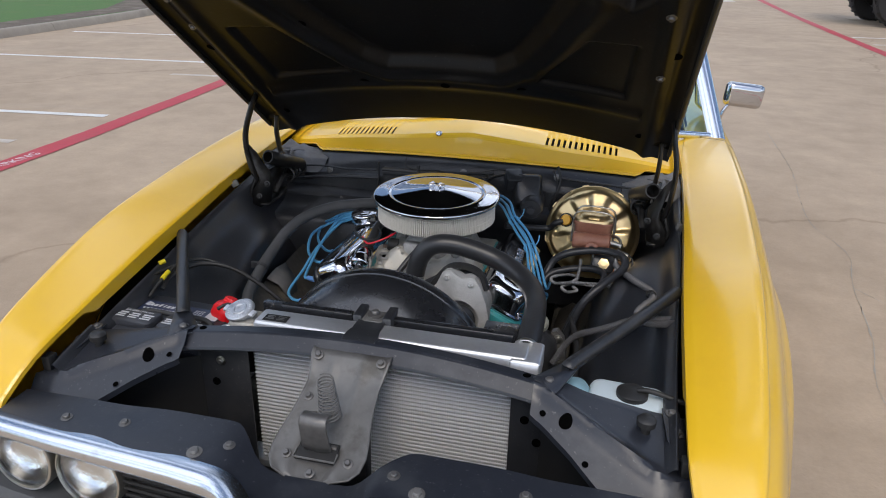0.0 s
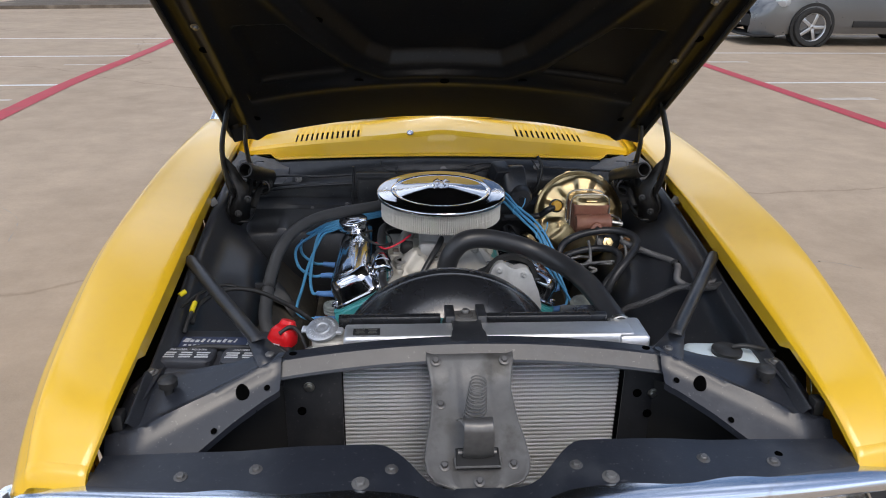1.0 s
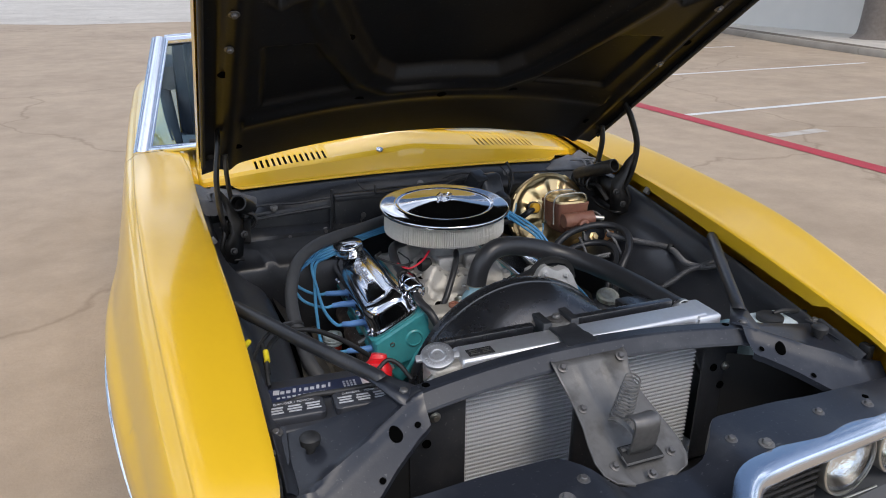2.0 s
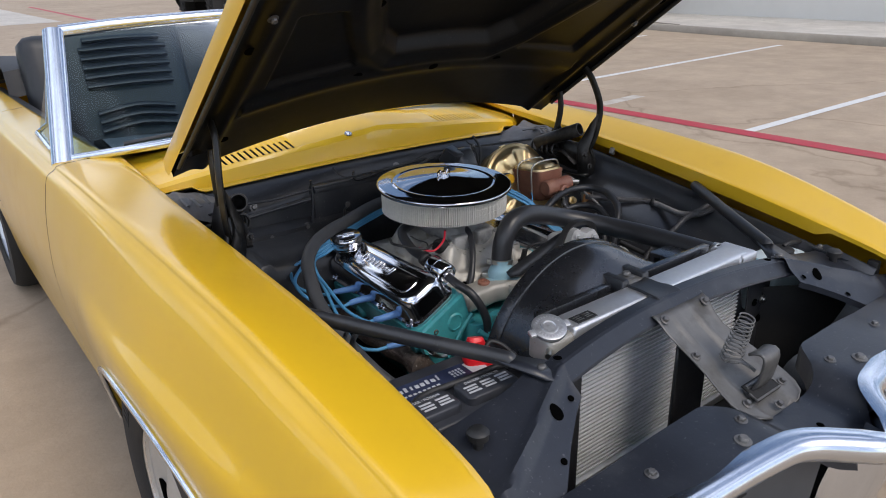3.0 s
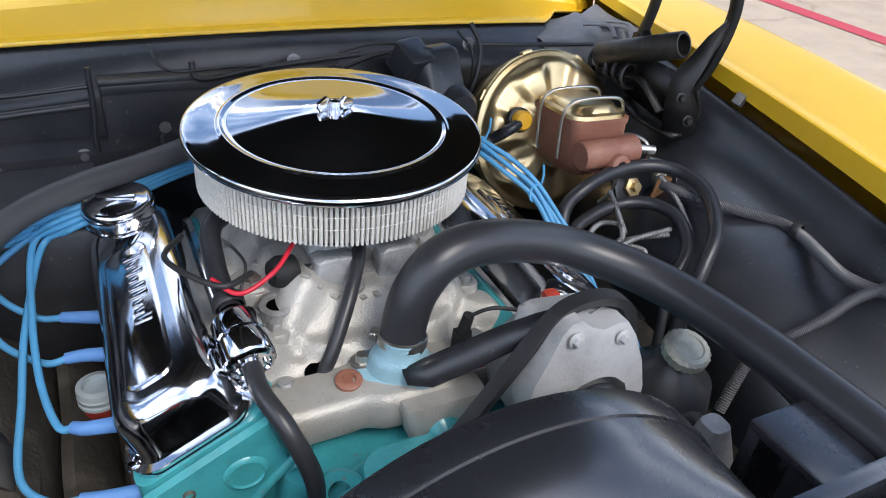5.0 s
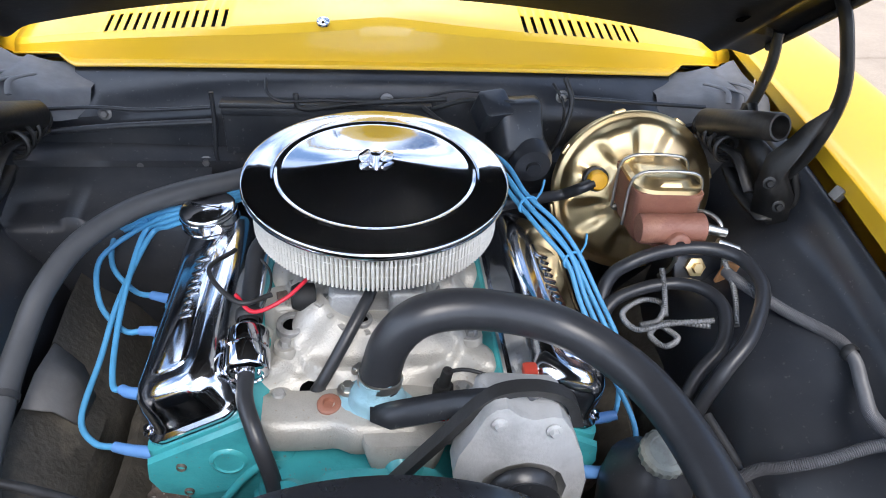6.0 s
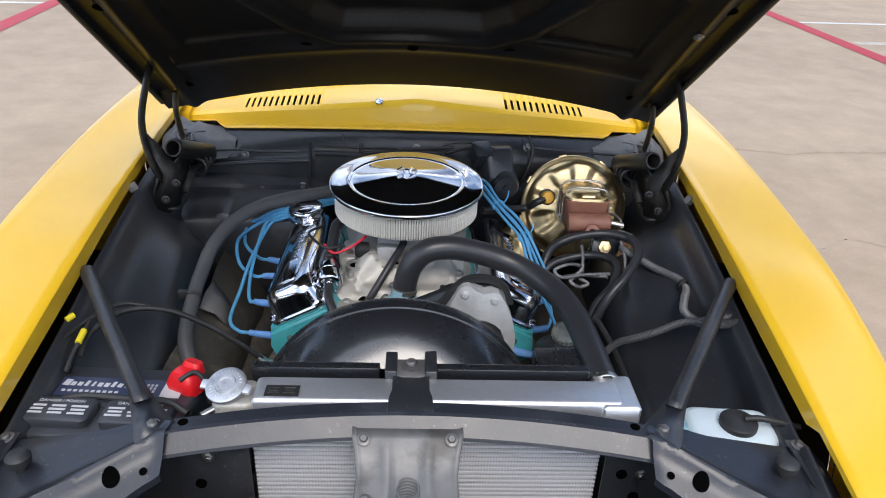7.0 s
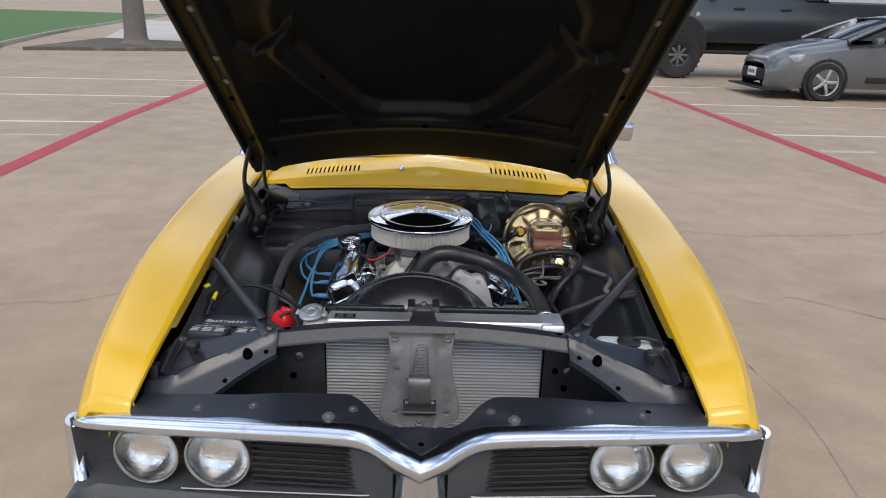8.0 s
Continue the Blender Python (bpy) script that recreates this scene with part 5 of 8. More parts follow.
def bumper_bar():
    """One chrome blade with a V at its middle, that bends round and down at both ends."""
    half = [Vector(p) for p in smooth_path(BUMPER[1:], 6)]
    half = [Vector(BUMPER[0])] + half
    full = [Vector((-p.x, p.y, p.z)) for p in reversed(half)] + half[1:]
    bm = B()
    rows = []
    for i, p in enumerate(full):
        d = (full[min(i + 1, len(full) - 1)] - full[max(0, i - 1)])
        d.z = 0
        d.normalize()
        out = Vector((d.y, -d.x, 0))
        if out.y > 0:
            out = -out
        k = 1 - 0.25 * min(1, abs(p.x) / 0.8)
        prof = [(-0.030, 0.016), (-0.012, 0.019), (0.002, 0.017), (0.011, 0.008), (0.012, -0.004), (0.004, -0.016), (-0.016, -0.024), (-0.03, -0.022)]
        rows.append([p + out * a * 1.1 + Vector((0, 0, b * k * 1.3 - 0.004)) for a, b in prof])
    grid(bm, rows)
    return part("bumper", bm, BUMPERCHROME, CAR, "chrome loop bumper with a pointed nose", 50)


bumper = bumper_bar()
for s in (-1, 1):
    bm = B()
    tube(bm, mirror_x(SIDE_LOOP, s), 0.021, 14, 6, flat=0.85)
    part("bumper_loop", bm, BUMPERCHROME, bumper)
bm = B()
rows = []
for z, w, y in ((0.694, 0.034, -0.425), (0.66, 0.038, -0.418), (0.60, 0.042, -0.408), (0.50, 0.048, -0.40), (0.43, 0.05, -0.395)):
    rows.append([(-w - 0.012, y + 0.07, z), (-w, y + 0.018, z), (-w * 0.6, y + 0.004, z), (0, y, z), (w * 0.6, y + 0.004, z), (w, y + 0.018, z), (w + 0.012, y + 0.07, z)])
grid(bm, rows)
part("nose_post", bm, BUMPERCHROME, bumper, "chrome centre post below the nose")
# body behind the bumper
for s in (-1, 1):
    bm = B()
    pts = [(0.06, -0.335), (0.2, -0.235), (0.45, -0.190), (0.66, -0.168), (0.745, -0.155), (0.778, -0.180), (0.796, -0.222)]
    rows = []
    for x, y in pts:
        rows.append([(s * x, y, 0.678), (s * x, y, 0.645), (s * x, y + 0.01, 0.520), (s * x, y - 0.078, 0.514), (s * x, y - 0.105, 0.47), (s * x, y - 0.105, 0.38)])
    grid(bm, rows)
    pan = part("lamp_panel", bm, GRILLE, CAR, "dark grey lamp and grille surround")
    for i in range(8):
        z = 0.538 + i * 0.0160
        bm = B()
        tube(bm, [(s * 0.115, -0.262, z), (s * 0.2, -0.258, z), (s * 0.385, -0.246, z)], 0.0042, 6, 4)
        part("grille_slat", bm, CHASSIS, pan)
    bm = B()
    tube(bm, [(s * 0.545, -0.262, 0.527), (s * 0.40, -0.270, 0.528), (s * 0.2, -0.280, 0.530), (s * 0.118, -0.285, 0.533), (s * 0.102, -0.286, 0.552), (s * 0.099, -0.286, 0.64)], 0.0024, 6, 5)
    part("grille_moulding", bm, STEEL, pan, "thin bright grille moulding")
    for x, y in ((0.625, -0.238), (0.461, -0.250)):
        d = Vector((s * 0.06, -1, 0.05))
        bm = B()
        lathe(bm, [(0.075, -0.03), (0.0765, 0.0), (0.075, 0.005), (0.071, 0.006), (0.070, 0.0)], (s * x, y, 0.602), d, 36, False)
        lamp = part("headlamp", bm, STEEL, CAR, "round sealed-beam headlamp with clear ribbed glass")
        bm = B()
        lathe(bm, [(0.069, -0.002), (0.060, -0.018), (0.040, -0.030), (0.012, -0.036), (0.0, -0.036)], (s * x, y, 0.602), d, 36, False)
        part("reflector", bm, RIBGLASS, lamp)
        bm = B()
        lathe(bm, [(0.070, 0.002), (0.060, 0.010), (0.040, 0.017), (0.018, 0.021), (0.0, 0.022)], (s * x, y, 0.602), d, 36, False)
        gl = part("lens", bm, CLEAR, lamp)
        gl.visible_shadow = False

# ---- filler panel over the grille ----
def front_line(x):
    a = abs(x)
    return table([0, 0.05, 0.12, 0.2, 0.35, 0.66, 0.8], [-0.415, -0.375, -0.318, -0.300, -0.284, -0.240, -0.20], a)


def rear_line(x):
    a = abs(x)
    return -0.168 - 0.068 * step(0.135 - a, 0.09)


def filler_z(x, y):
    a = abs(x)
    return 0.716 - 0.05 * max(0, -0.25 - y) + 0.008 * math.exp(-((a - 0.24) / 0.14) ** 4) - 0.035 * step(0.10 - a, 0.07) - 0.02 * max(0, a - 0.5)


bm = B()
rows = []
for x in spaced(-0.648, 0.648, 90):
    y0, y1 = rear_line(x), front_line(x)
    ys = spaced(y0, y1, 10)
    rows.append([(x, y0 + 0.004, filler_z(x, y0) - 0.05), (x, y0 + 0.002, filler_z(x, y0) - 0.006)] + [(x, y, filler_z(x, y)) for y in ys] + [(x, y1 - 0.004, filler_z(x, y1) - 0.02)])
grid(bm, rows)
filler = part("filler_panel", bm, SUPPORT, CAR, "dark grey painted sheet filler panel with bolts", 40)
def bolts(spots, normal, parent, r=0.008, material=BOLT, h=0.006):
    for p in spots:
        bm = B()
        bolt_head(bm, p, normal, r, h)
        part("bolt", bm, material, parent)


bolts([(s * x, y, filler_z(s * x, y)) for s in (-1, 1) for x, y in ((0.205, -0.268),)], (0, -0.1, 1), filler, 0.009, WORN, 0.007)
bolts([(s * x, y, filler_z(s * x, y)) for s in (-1, 1) for x, y in ((0.155, -0.235), (0.38, -0.222), (0.50, -0.232))], (0, -0.1, 1), filler, 0.007)
for x, y in ((0, -0.30), (0.52, -0.21)):
    bm = B()
    lathe(bm, [(0.007, 0.0005), (0.0, 0.0008)], (x, y, filler_z(x, y)), (0, -0.1, 1), 14, False)
    part("punched_hole", bm, VOID, filler)

# ---- core support bar ----
def bar_line(x):
    u = (x / 0.39) ** 2
    return 0.034 - 0.034 * u, 0.816 - 0.016 * u


bm = B()
rows = []
for x in spaced(-0.40, 0.40, 41):
    y, z = bar_line(x)
    rows.append([(x, y + 0.018, z - 0.03), (x, y + 0.018, z - 0.003), (x, y + 0.015, z), (x, y - 0.008, z), (x, y - 0.014, z - 0.002), (x, y - 0.036, z - 0.024), (x, y - 0.038, z - 0.029), (x, y - 0.034, z - 0.033)])
grid(bm, rows)
support = part("core_support", bm, SUPPORT, CAR, "dark grey radiator core support bar", 18)
for s in (-1, 1):
    bm = B()
    y, z = bar_line(0.345)
    lathe(bm, [(0.008, 0.0006), (0, 0.001)], (s * 0.345, y + 0.004, z), (0, 0, 1), 16, False)
    part("punched_hole", bm, VOID, support)

def plate_z(x, y):
    z = 0.801 - 0.21 * (x - 0.386) + 0.20 * min(0, y)
    cx = max(0, min(1, (x - 0.37) / 0.23))
    crease = -0.018 - 0.115 * cx
    z -= 0.55 * max(0, crease - y)
    z += 0.010 * math.exp(-((y - crease) / 0.012) ** 2)
    return z


def plate_mesh(s):
    bm = B()
    nx, rows = 30, []
    xs = spaced(0.362, 0.655, nx)
    up = [(0.362, 0.012), (0.40, 0.026), (0.46, 0.014), (0.58, 0.020), (0.645, 0.03), (0.655, 0.0)]
    dn = [(0.362, -0.062), (0.385, -0.074), (0.44, -0.112), (0.53, -0.185), (0.585, -0.225), (0.63, -0.222), (0.655, -0.19)]
    for x in xs:
        y1 = float(np.interp(x, [p[0] for p in up], [p[1] for p in up]))
        y0 = float(np.interp(x, [p[0] for p in dn], [p[1] for p in dn]))
        row = [(s * x, y0 + 0.002, plate_z(x, y0) - 0.014)]
        row += [(s * x, y, plate_z(x, y)) for y in spaced(y0, y1, 24)]
        row += [(s * x, y1, plate_z(x, y1) - 0.02)]
        rows.append(row)
    grid(bm, rows)
    return bm


for s in (-1, 1):
    pl = part("fender_extension", plate_mesh(s), SUPPORT, CAR, "dark grey stamped plate with a round hole", 40)
    bm = B()
    rings = [[bm.verts.new((s * (0.428 + r * 1.15 * math.cos(a)), -0.068 + r * math.sin(a), plate_z(0.428 + r * 1.15 * math.cos(a), -0.068 + r * math.sin(a)) + 0.0012)) for a in (math.pi * i / 12 for i in range(24))] for r in (0.0108, 0.008, 0.005, 0.002)]
    for p, q in zip(rings, rings[1:]):
        for i in range(24):
            bm.faces.new((p[i], p[(i + 1) % 24], q[(i + 1) % 24], q[i]))
    bm.faces.new(rings[-1])
    part("round_hole", bm, VOID, pl)
    for x, y in ((0.385, -0.058), (0.47, -0.125)):
        bm = B()
        lathe(bm, [(0.006, 0.002), (0, 0.0025)], (s * x, y, plate_z(x, y)), (s * 0.15, -0.6, 1), 12, False)
        part("small_hole", bm, VOID, pl)
    bm = B()
    ol = [(0.600, 0.028), (0.632, 0.032), (0.640, -0.03), (0.636, -0.092), (0.622, -0.088), (0.608, -0.05)]
    slab(bm, [(s * x, y) for x, y in ol], 0.004, lambda x, y: plate_z(abs(x), y) + 0.010)
    edge = part("side_bracket", bm, SUPPORT, pl, "small bolted side bracket")
    bolts([(s * x, y, plate_z(x, y) + 0.010) for x, y in ((0.618, 0.018), (0.626, -0.03))], (s * 0.1, -0.1, 1), edge, 0.0075)
    bolts([(s * x, y, plate_z(x, y)) for x, y in ((0.610, -0.168),)], (s * 0.2, -0.1, 1), pl, 0.009)
    # adjustable rubber hood stop
    bm = B()
    z = plate_z(0.570, -0.038)
    lathe(bm, [(0.009, -0.004), (0.009, 0.012), (0.017, 0.014), (0.018, 0.026), (0.013, 0.031)], (s * 0.570, -0.038, z), (0, 0, 1), 20)
    part("hood_stop", bm, RUBBER, pl, "round black rubber hood stop")
    bm = B()
    z = plate_z(0.638, -0.11)
    box(bm, (s * 0.64, -0.105, z + 0.016), (0.020, 0.026, 0.034), 0.004)
    part("edge_bumper", bm, RUBBER, pl)
    # brace from support to fender
    bm = B()
    a, b = Vector((s * 0.391, 0.009, 0.797)), Vector((s * 0.640, 0.405, 0.836))
    path = [a.lerp(b, 0.11) + Vector((0, 0, 0.006)), a.lerp(b, 0.16) + Vector((0, 0, 0.008)), a.lerp(b, 0.5) + Vector((0, 0, 0.003)), a.lerp(b, 0.92), b]
    tube(bm, path, lambda u: 0.0145 if u < 0.93 else 0.0135, 14, 8)
    brace = part("fender_brace", bm, BLACK, CAR, "black tubular brace from core support to fender")
    bm = B()
    d = (b - a).normalized()
    q = Vector((-d.y, d.x, 0))
    ol = [(-0.032, -0.030), (-0.020, -0.032), (0.03, -0.022), (0.085, -0.013), (0.085, 0.013), (0.03, 0.022), (-0.020, 0.032), (-0.032, 0.030)]
    vs = [bm.verts.new(a + d * u + q * v + Vector((0, 0, 0.003 + 0.03 * max(0, u - 0.02)))) for u, v in ol]
    bm.faces.new(vs)
    part("flattened_end", bm, SUPPORT, brace, thick=0.004)
    bolts([a + Vector((-s * 0.002, -0.002, 0.004))], (0, -0.15, 1), brace, 0.0085)
    # side baffle and dark pocket ahead of the core
    bm = B()
    box(bm, (s * (0.314 if s < 0 else 0.3625), 0.030, 0.62), (0.115 if s < 0 else 0.095, 0.004, 0.34), 0.001)
    baffle = part("side_baffle", bm, BLACK, CAR, "black sheet baffle beside the radiator core")
    bolts([(-0.321, 0.026, 0.719)] if s < 0 else [(0.378, 0.026, 0.689), (0.401, 0.026, 0.689)], (0, -1, 0), baffle, 0.0070, STEEL)
    for x, z in (((-0.338, 0.663),) if s < 0 else ((0.345, 0.690), (0.372, 0.640))):
        bm = B()
        lathe(bm, [(0.009, 0.0), (0.009, 0.003), (0.006, 0.003), (0.006, -0.001)], (x, 0.027, z), (0, -1, 0), 16)
        part("punched_hole", bm, VOID, baffle)
    bm = B()
    grid(bm, [[(s * 0.372, 0.032, z), (s * 0.42, 0.0, z), (s * 0.52, -0.06, z), (s * 0.66, -0.10, z)] for z in (0.72, 0.60, 0.40)])
    part("inner_skirt", bm, CHASSIS, CAR)
bm = B()
box(bm, (0, -0.09, 0.42), (1.3, 0.36, 0.02), 0.004)
part("lower_air_pan", bm, CHASSIS, CAR)

bm = B()
grid(bm, [[(x, -0.050 + 0.010 * (abs(x) > 0.04), z) for x in (-0.055, -0.046, 0.0, 0.034, 0.043)] for z in (0.742, 0.70, 0.55, 0.43)])
part("centre_strap", bm, BLACK, CAR, "black upright strap below the latch plate", thick=0.006)

# ---- hood latch plate ----
bm = B()
rows = []
for w, y, z in ((0.083, 0.004, 0.802), (0.083, -0.012, 0.795), (0.078, -0.03, 0.775), (0.074, -0.055, 0.758), (0.076, -0.085, 0.745), (0.080, -0.12, 0.730), (0.088, -0.155, 0.713), (0.092, -0.185, 0.699), (0.088, -0.21, 0.690), (0.074, -0.228, 0.685), (0.045, -0.238, 0.683)):
    row = []
    for x in spaced(-w, w, 25):
        e = abs(x) / w
        ridge = 0.006 * math.exp(-((abs(x) - 0.030) / 0.007) ** 2) * step(-0.02 - y, 0.03) * step(y + 0.11, 0.05)
        dish = -0.010 * step(0.035 - abs(x + 0.004), 0.02) * step(-0.085 - y, 0.03)
        lip = 0.004 * step(e - 0.93, 0.08)
        row.append((x - 0.006, y, z + ridge + dish + lip))
    rows.append(row)
grid(bm, rows)
latch = part("latch_plate", bm, WORN, CAR, "bare worn steel hood latch plate with coil spring", 50, thick=0.003)
bolts([(-0.072, -0.014, 0.797), (0.060, -0.014, 0.797)], (0, -0.6, 1), latch, 0.0065)
bolts([(-0.066, -0.085, 0.746), (-0.064, -0.196, 0.696), (0.056, -0.196, 0.696), (-0.006, -0.226, 0.686)], (0, -0.45, 1), latch, 0.006)
bm = B()
axis0, axis1 = Vector((-0.006, -0.122, 0.735)), Vector((-0.004, -0.142, 0.834))
d = (axis1 - axis0).normalized()
m = axis_matrix(axis0, d)
n = 200
L = 0.100
pts = [m @ Vector(((0.021 - 0.007 * i / n) * math.cos(i * 0.36), (0.021 - 0.007 * i / n) * math.sin(i * 0.36), L * i / n)) for i in range(n)]
tube(bm, pts, 0.0016, 6, 1, False)
part("coil_spring", bm, WORN, latch, "thin coil spring")
bm = B()
box(bm, (-0.006, -0.188, 0.7045), (0.076, 0.040, 0.004), 0.001, Matrix.Rotation(0.38, 4, "X"))
part("latch_slot", bm, CHASSIS, latch)
bm = B()
prof = [(-0.176, 0.698), (-0.190, 0.704), (-0.198, 0.722), (-0.203, 0.750), (-0.205, 0.770), (-0.202, 0.780), (-0.194, 0.785), (-0.180, 0.782), (-0.170, 0.776)]
grid(bm, [[((-0.006 + u * (0.027 - 0.06 * max(0, z - 0.735) * (u > 0 or z < 0.77))), y + 0.003 * abs(u), z) for y, z in prof] for u in (-1, -0.9, -0.5, 0, 0.5, 0.9, 1)])
hook = part("latch_hook", bm, BOLT, latch, "flat dark steel hook standing in the slot", thick=0.005)
bm = B()
tube(bm, [(-0.046, -0.188, 0.706), (-0.046, -0.205, 0.700), (0.033, -0.205, 0.700), (0.033, -0.188, 0.706)], 0.0022, 6, 1, False)
part("slot_rim", bm, WORN, latch)
bm = B()
rod(bm, (-0.040, -0.176, 0.708), (0.028, -0.176, 0.708), 0.006, 0.006, 12)
part("latch_pin", bm, BOLT, latch)
bm = B()
tube(bm, [(-0.036, -0.128, 0.744), (-0.030, -0.142, 0.752), (-0.022, -0.160, 0.748), (-0.016, -0.178, 0.738)], 0.006, 8, 5, flat=0.4)
part("release_lever", bm, WORN, latch)

# ---- engine bay ----
def clamp(p, d, r, parent, name="hose_clamp"):
    bm = B()
    lathe(bm, [(r, -0.006), (r + 0.002, -0.005), (r + 0.002, 0.005), (r, 0.006)], p, d, 28, False)
    m = axis_matrix(p, d)
    box(bm, m @ Vector((r + 0.006, 0, 0)), (0.010, 0.016, 0.010), 0.002, m.to_3x3().to_4x4())
    lathe(bm, [(0.004, 0), (0.004, 0.020)], m @ Vector((r + 0.006, -0.010, 0)), m.to_3x3() @ Vector((0, 1, 0)), 8)
    return part(name, bm, STEEL, parent)


def wire_run(name, pts, r, material, parent, n=8, **kw):
    bm = B()
    tube(bm, pts, r, 14, n, **kw)
    return part(name, bm, material, parent)


# radiator
RAD = thing("radiator", (0.04, 0.08, 0.42), "aluminium radiator with brushed top tank behind the core support", "radiator")
bm = B()
stack(bm, pose(0.043, 0.085, 0), [(0.592, 0.060, 0.004, 0.772), (0.592, 0.062, 0.006, 0.806), (0.586, 0.056, 0.006, 0.811), (0.58, 0.050, 0.006, 0.8125)])
tank = part("top_tank", bm, ALU, RAD, "brushed aluminium top tank")
bm = B()
stack(bm, pose(0.335, 0.090, 0), [(0.062, 0.086, 0.004, 0.765), (0.062, 0.086, 0.004, 0.806), (0.054, 0.078, 0.004, 0.810)])
part("tank_end", bm, ALU, RAD)
bm = B()
stack(bm, pose(-0.282, 0.086, 0), [(0.070, 0.068, 0.018, 0.755), (0.070, 0.068, 0.018, 0.795), (0.064, 0.062, 0.016, 0.801), (0.056, 0.054, 0.014, 0.803)])
part("filler_end", bm, CASTALU, RAD)
CAP_M = axis_matrix((-0.293, 0.086, 0.803), (-0.16, -0.34, 1))
bm = B()
lathe(bm, [(0.022, -0.006), (0.022, 0.010), (0.028, 0.011), (0.0325, 0.013), (0.0335, 0.016), (0.0325, 0.0195), (0.030, 0.0205), (0.0175, 0.0205), (0.016, 0.0235), (0.012, 0.0235), (0.0105, 0.0212), (0.006, 0.0212), (0.0, 0.0218)], (-0.293, 0.086, 0.803), (-0.16, -0.34, 1), 40, False)
cap = part("filler_cap", bm, CAPSTEEL, RAD, "round pressed steel radiator cap with stamped rim", 25)
for a in (0.15, math.pi + 0.25):
    bm = B()
    box(bm, CAP_M @ Vector((0.036 * math.cos(a), 0.036 * math.sin(a), 0.0155)), (0.014, 0.017, 0.007), 0.003, CAP_M.to_3x3().to_4x4() @ Matrix.Rotation(a, 4, "Z"))
    part("cap_lug", bm, ALU, cap)
for i in range(26):
    a = 2 * math.pi * i / 26
    if i % 13 in (0, 1, 12):
        continue
    bm = B()
    box(bm, CAP_M @ Vector((0.0245 * math.cos(a), 0.0245 * math.sin(a), 0.0208)), (0.0042, 0.0016, 0.0008), 0, CAP_M.to_3x3().to_4x4() @ Matrix.Rotation(a, 4, "Z"))
    part("stamped_bar", bm, ALU, cap)
bm = B()
rod(bm, (-0.306, 0.066, 0.788), (-0.330, 0.048, 0.784), 0.006)
part("overflow_spout", bm, STEEL, RAD)
bm = B()
box(bm, (-0.207, 0.076, 0.8135), (0.054, 0.026, 0.0012))
sticker = part("sticker", bm, CHASSIS, RAD, "small black sticker with pale bars")
for i, (x, w) in enumerate(((-0.220, 0.020), (-0.195, 0.020))):
    for k in range(3):
        bm = B()
        box(bm, (x, 0.070 + 0.006 * k, 0.8147), (w * (0.9 - 0.2 * (k == 1)), 0.0026, 0.0008))
        part("label_bar", bm, STEEL, sticker)
# core: tubes and folded fins
rows_z = [0.452 + 0.0097 * i for i in range(34)]
for z in rows_z:
    bm = B()
    box(bm, (0.0285, 0.062, z), (0.568, 0.024, 0.0032))
    part("core_tube", bm, CORETUBE, RAD)
verts, faces = [], []
for z in rows_z[:-1]:
    k = len(verts)
    n = 230
    for i in range(n + 1):
        x = -0.2555 + 0.568 * i / n
        zz = z + (0.0016 if i % 2 else 0.0081)
        verts += [(x, 0.0535, zz), (x, 0.070, zz)]
    for i in range(n):
        a = k + 2 * i
        faces.append((a, a + 2, a + 3, a + 1))
    k = len(verts)
    for i in range(n + 1):
        x = -0.2555 + 0.568 * i / n
        zz = z + (0.0016 if i % 2 else 0.0081)
        verts += [(x - 0.0005, 0.0532, zz), (x + 0.0005, 0.0532, zz)]
    for i in range(n):
        a = k + 2 * i
        faces.append((a, a + 1, a + 3, a + 2))
me = bpy.data.meshes.new("folded_fin")
me.from_pydata(verts, [], faces)
me.materials.append(FIN)
fins = new("folded_fin", me)
fins.parent, fins.matrix_parent_inverse = RAD, Matrix.Translation(-Vector(RAD.location))
fins["kind"] = "stuff"
bm = B()
box(bm, (0.035, 0.080, 0.60), (0.60, 0.006, 0.36))
part("core_back", bm, CHASSIS, RAD)
bm = B()
box(bm, (0.035, 0.07, 0.445), (0.66, 0.06, 0.02), 0.004)
part("bottom_tank", bm, ALU, RAD)
# rubber-lined hold-down bracket
HOLD = thing("radiator_bracket", (0.0, 0.10, 0.80), "black steel hold-down bracket bolted over the radiator tank", "bracket")
bm = B()
for x in (-0.003,):
    rows = [[(x + w * u, y, z + 0.002 * (abs(u) > 0.9)) for u in (-1, -0.95, -0.5, 0, 0.5, 0.95, 1)] for y, z, w in ((0.024, 0.806, 0.034), (0.026, 0.815, 0.036), (0.034, 0.8175, 0.036), (0.058, 0.8175, 0.034), (0.075, 0.8165, 0.030), (0.112, 0.8165, 0.030), (0.122, 0.812, 0.030))]
    grid(bm, rows)
part("saddle", bm, BLACK, HOLD, thick=0.006)
for x in (-0.036, 0.030):
    bm = B()
    stack(bm, pose(x, 0.145, 0.813), [(0.020, 0.070, 0.003, -0.02), (0.020, 0.068, 0.003, 0.012), (0.018, 0.064, 0.003, 0.014)])
    part("side_block", bm, BLACK, HOLD)
bm = B()
stack(bm, pose(-0.003, 0.137, 0.806), [(0.056, 0.055, 0.006, -0.01), (0.056, 0.055, 0.006, 0.010), (0.05, 0.05, 0.006, 0.012)])
part("bolt_seat", bm, WORN, HOLD)
bm = B()
lathe(bm, [(0.017, 0), (0.017, 0.003), (0.012, 0.004)], (-0.003, 0.137, 0.818), (0, 0, 1), 20)
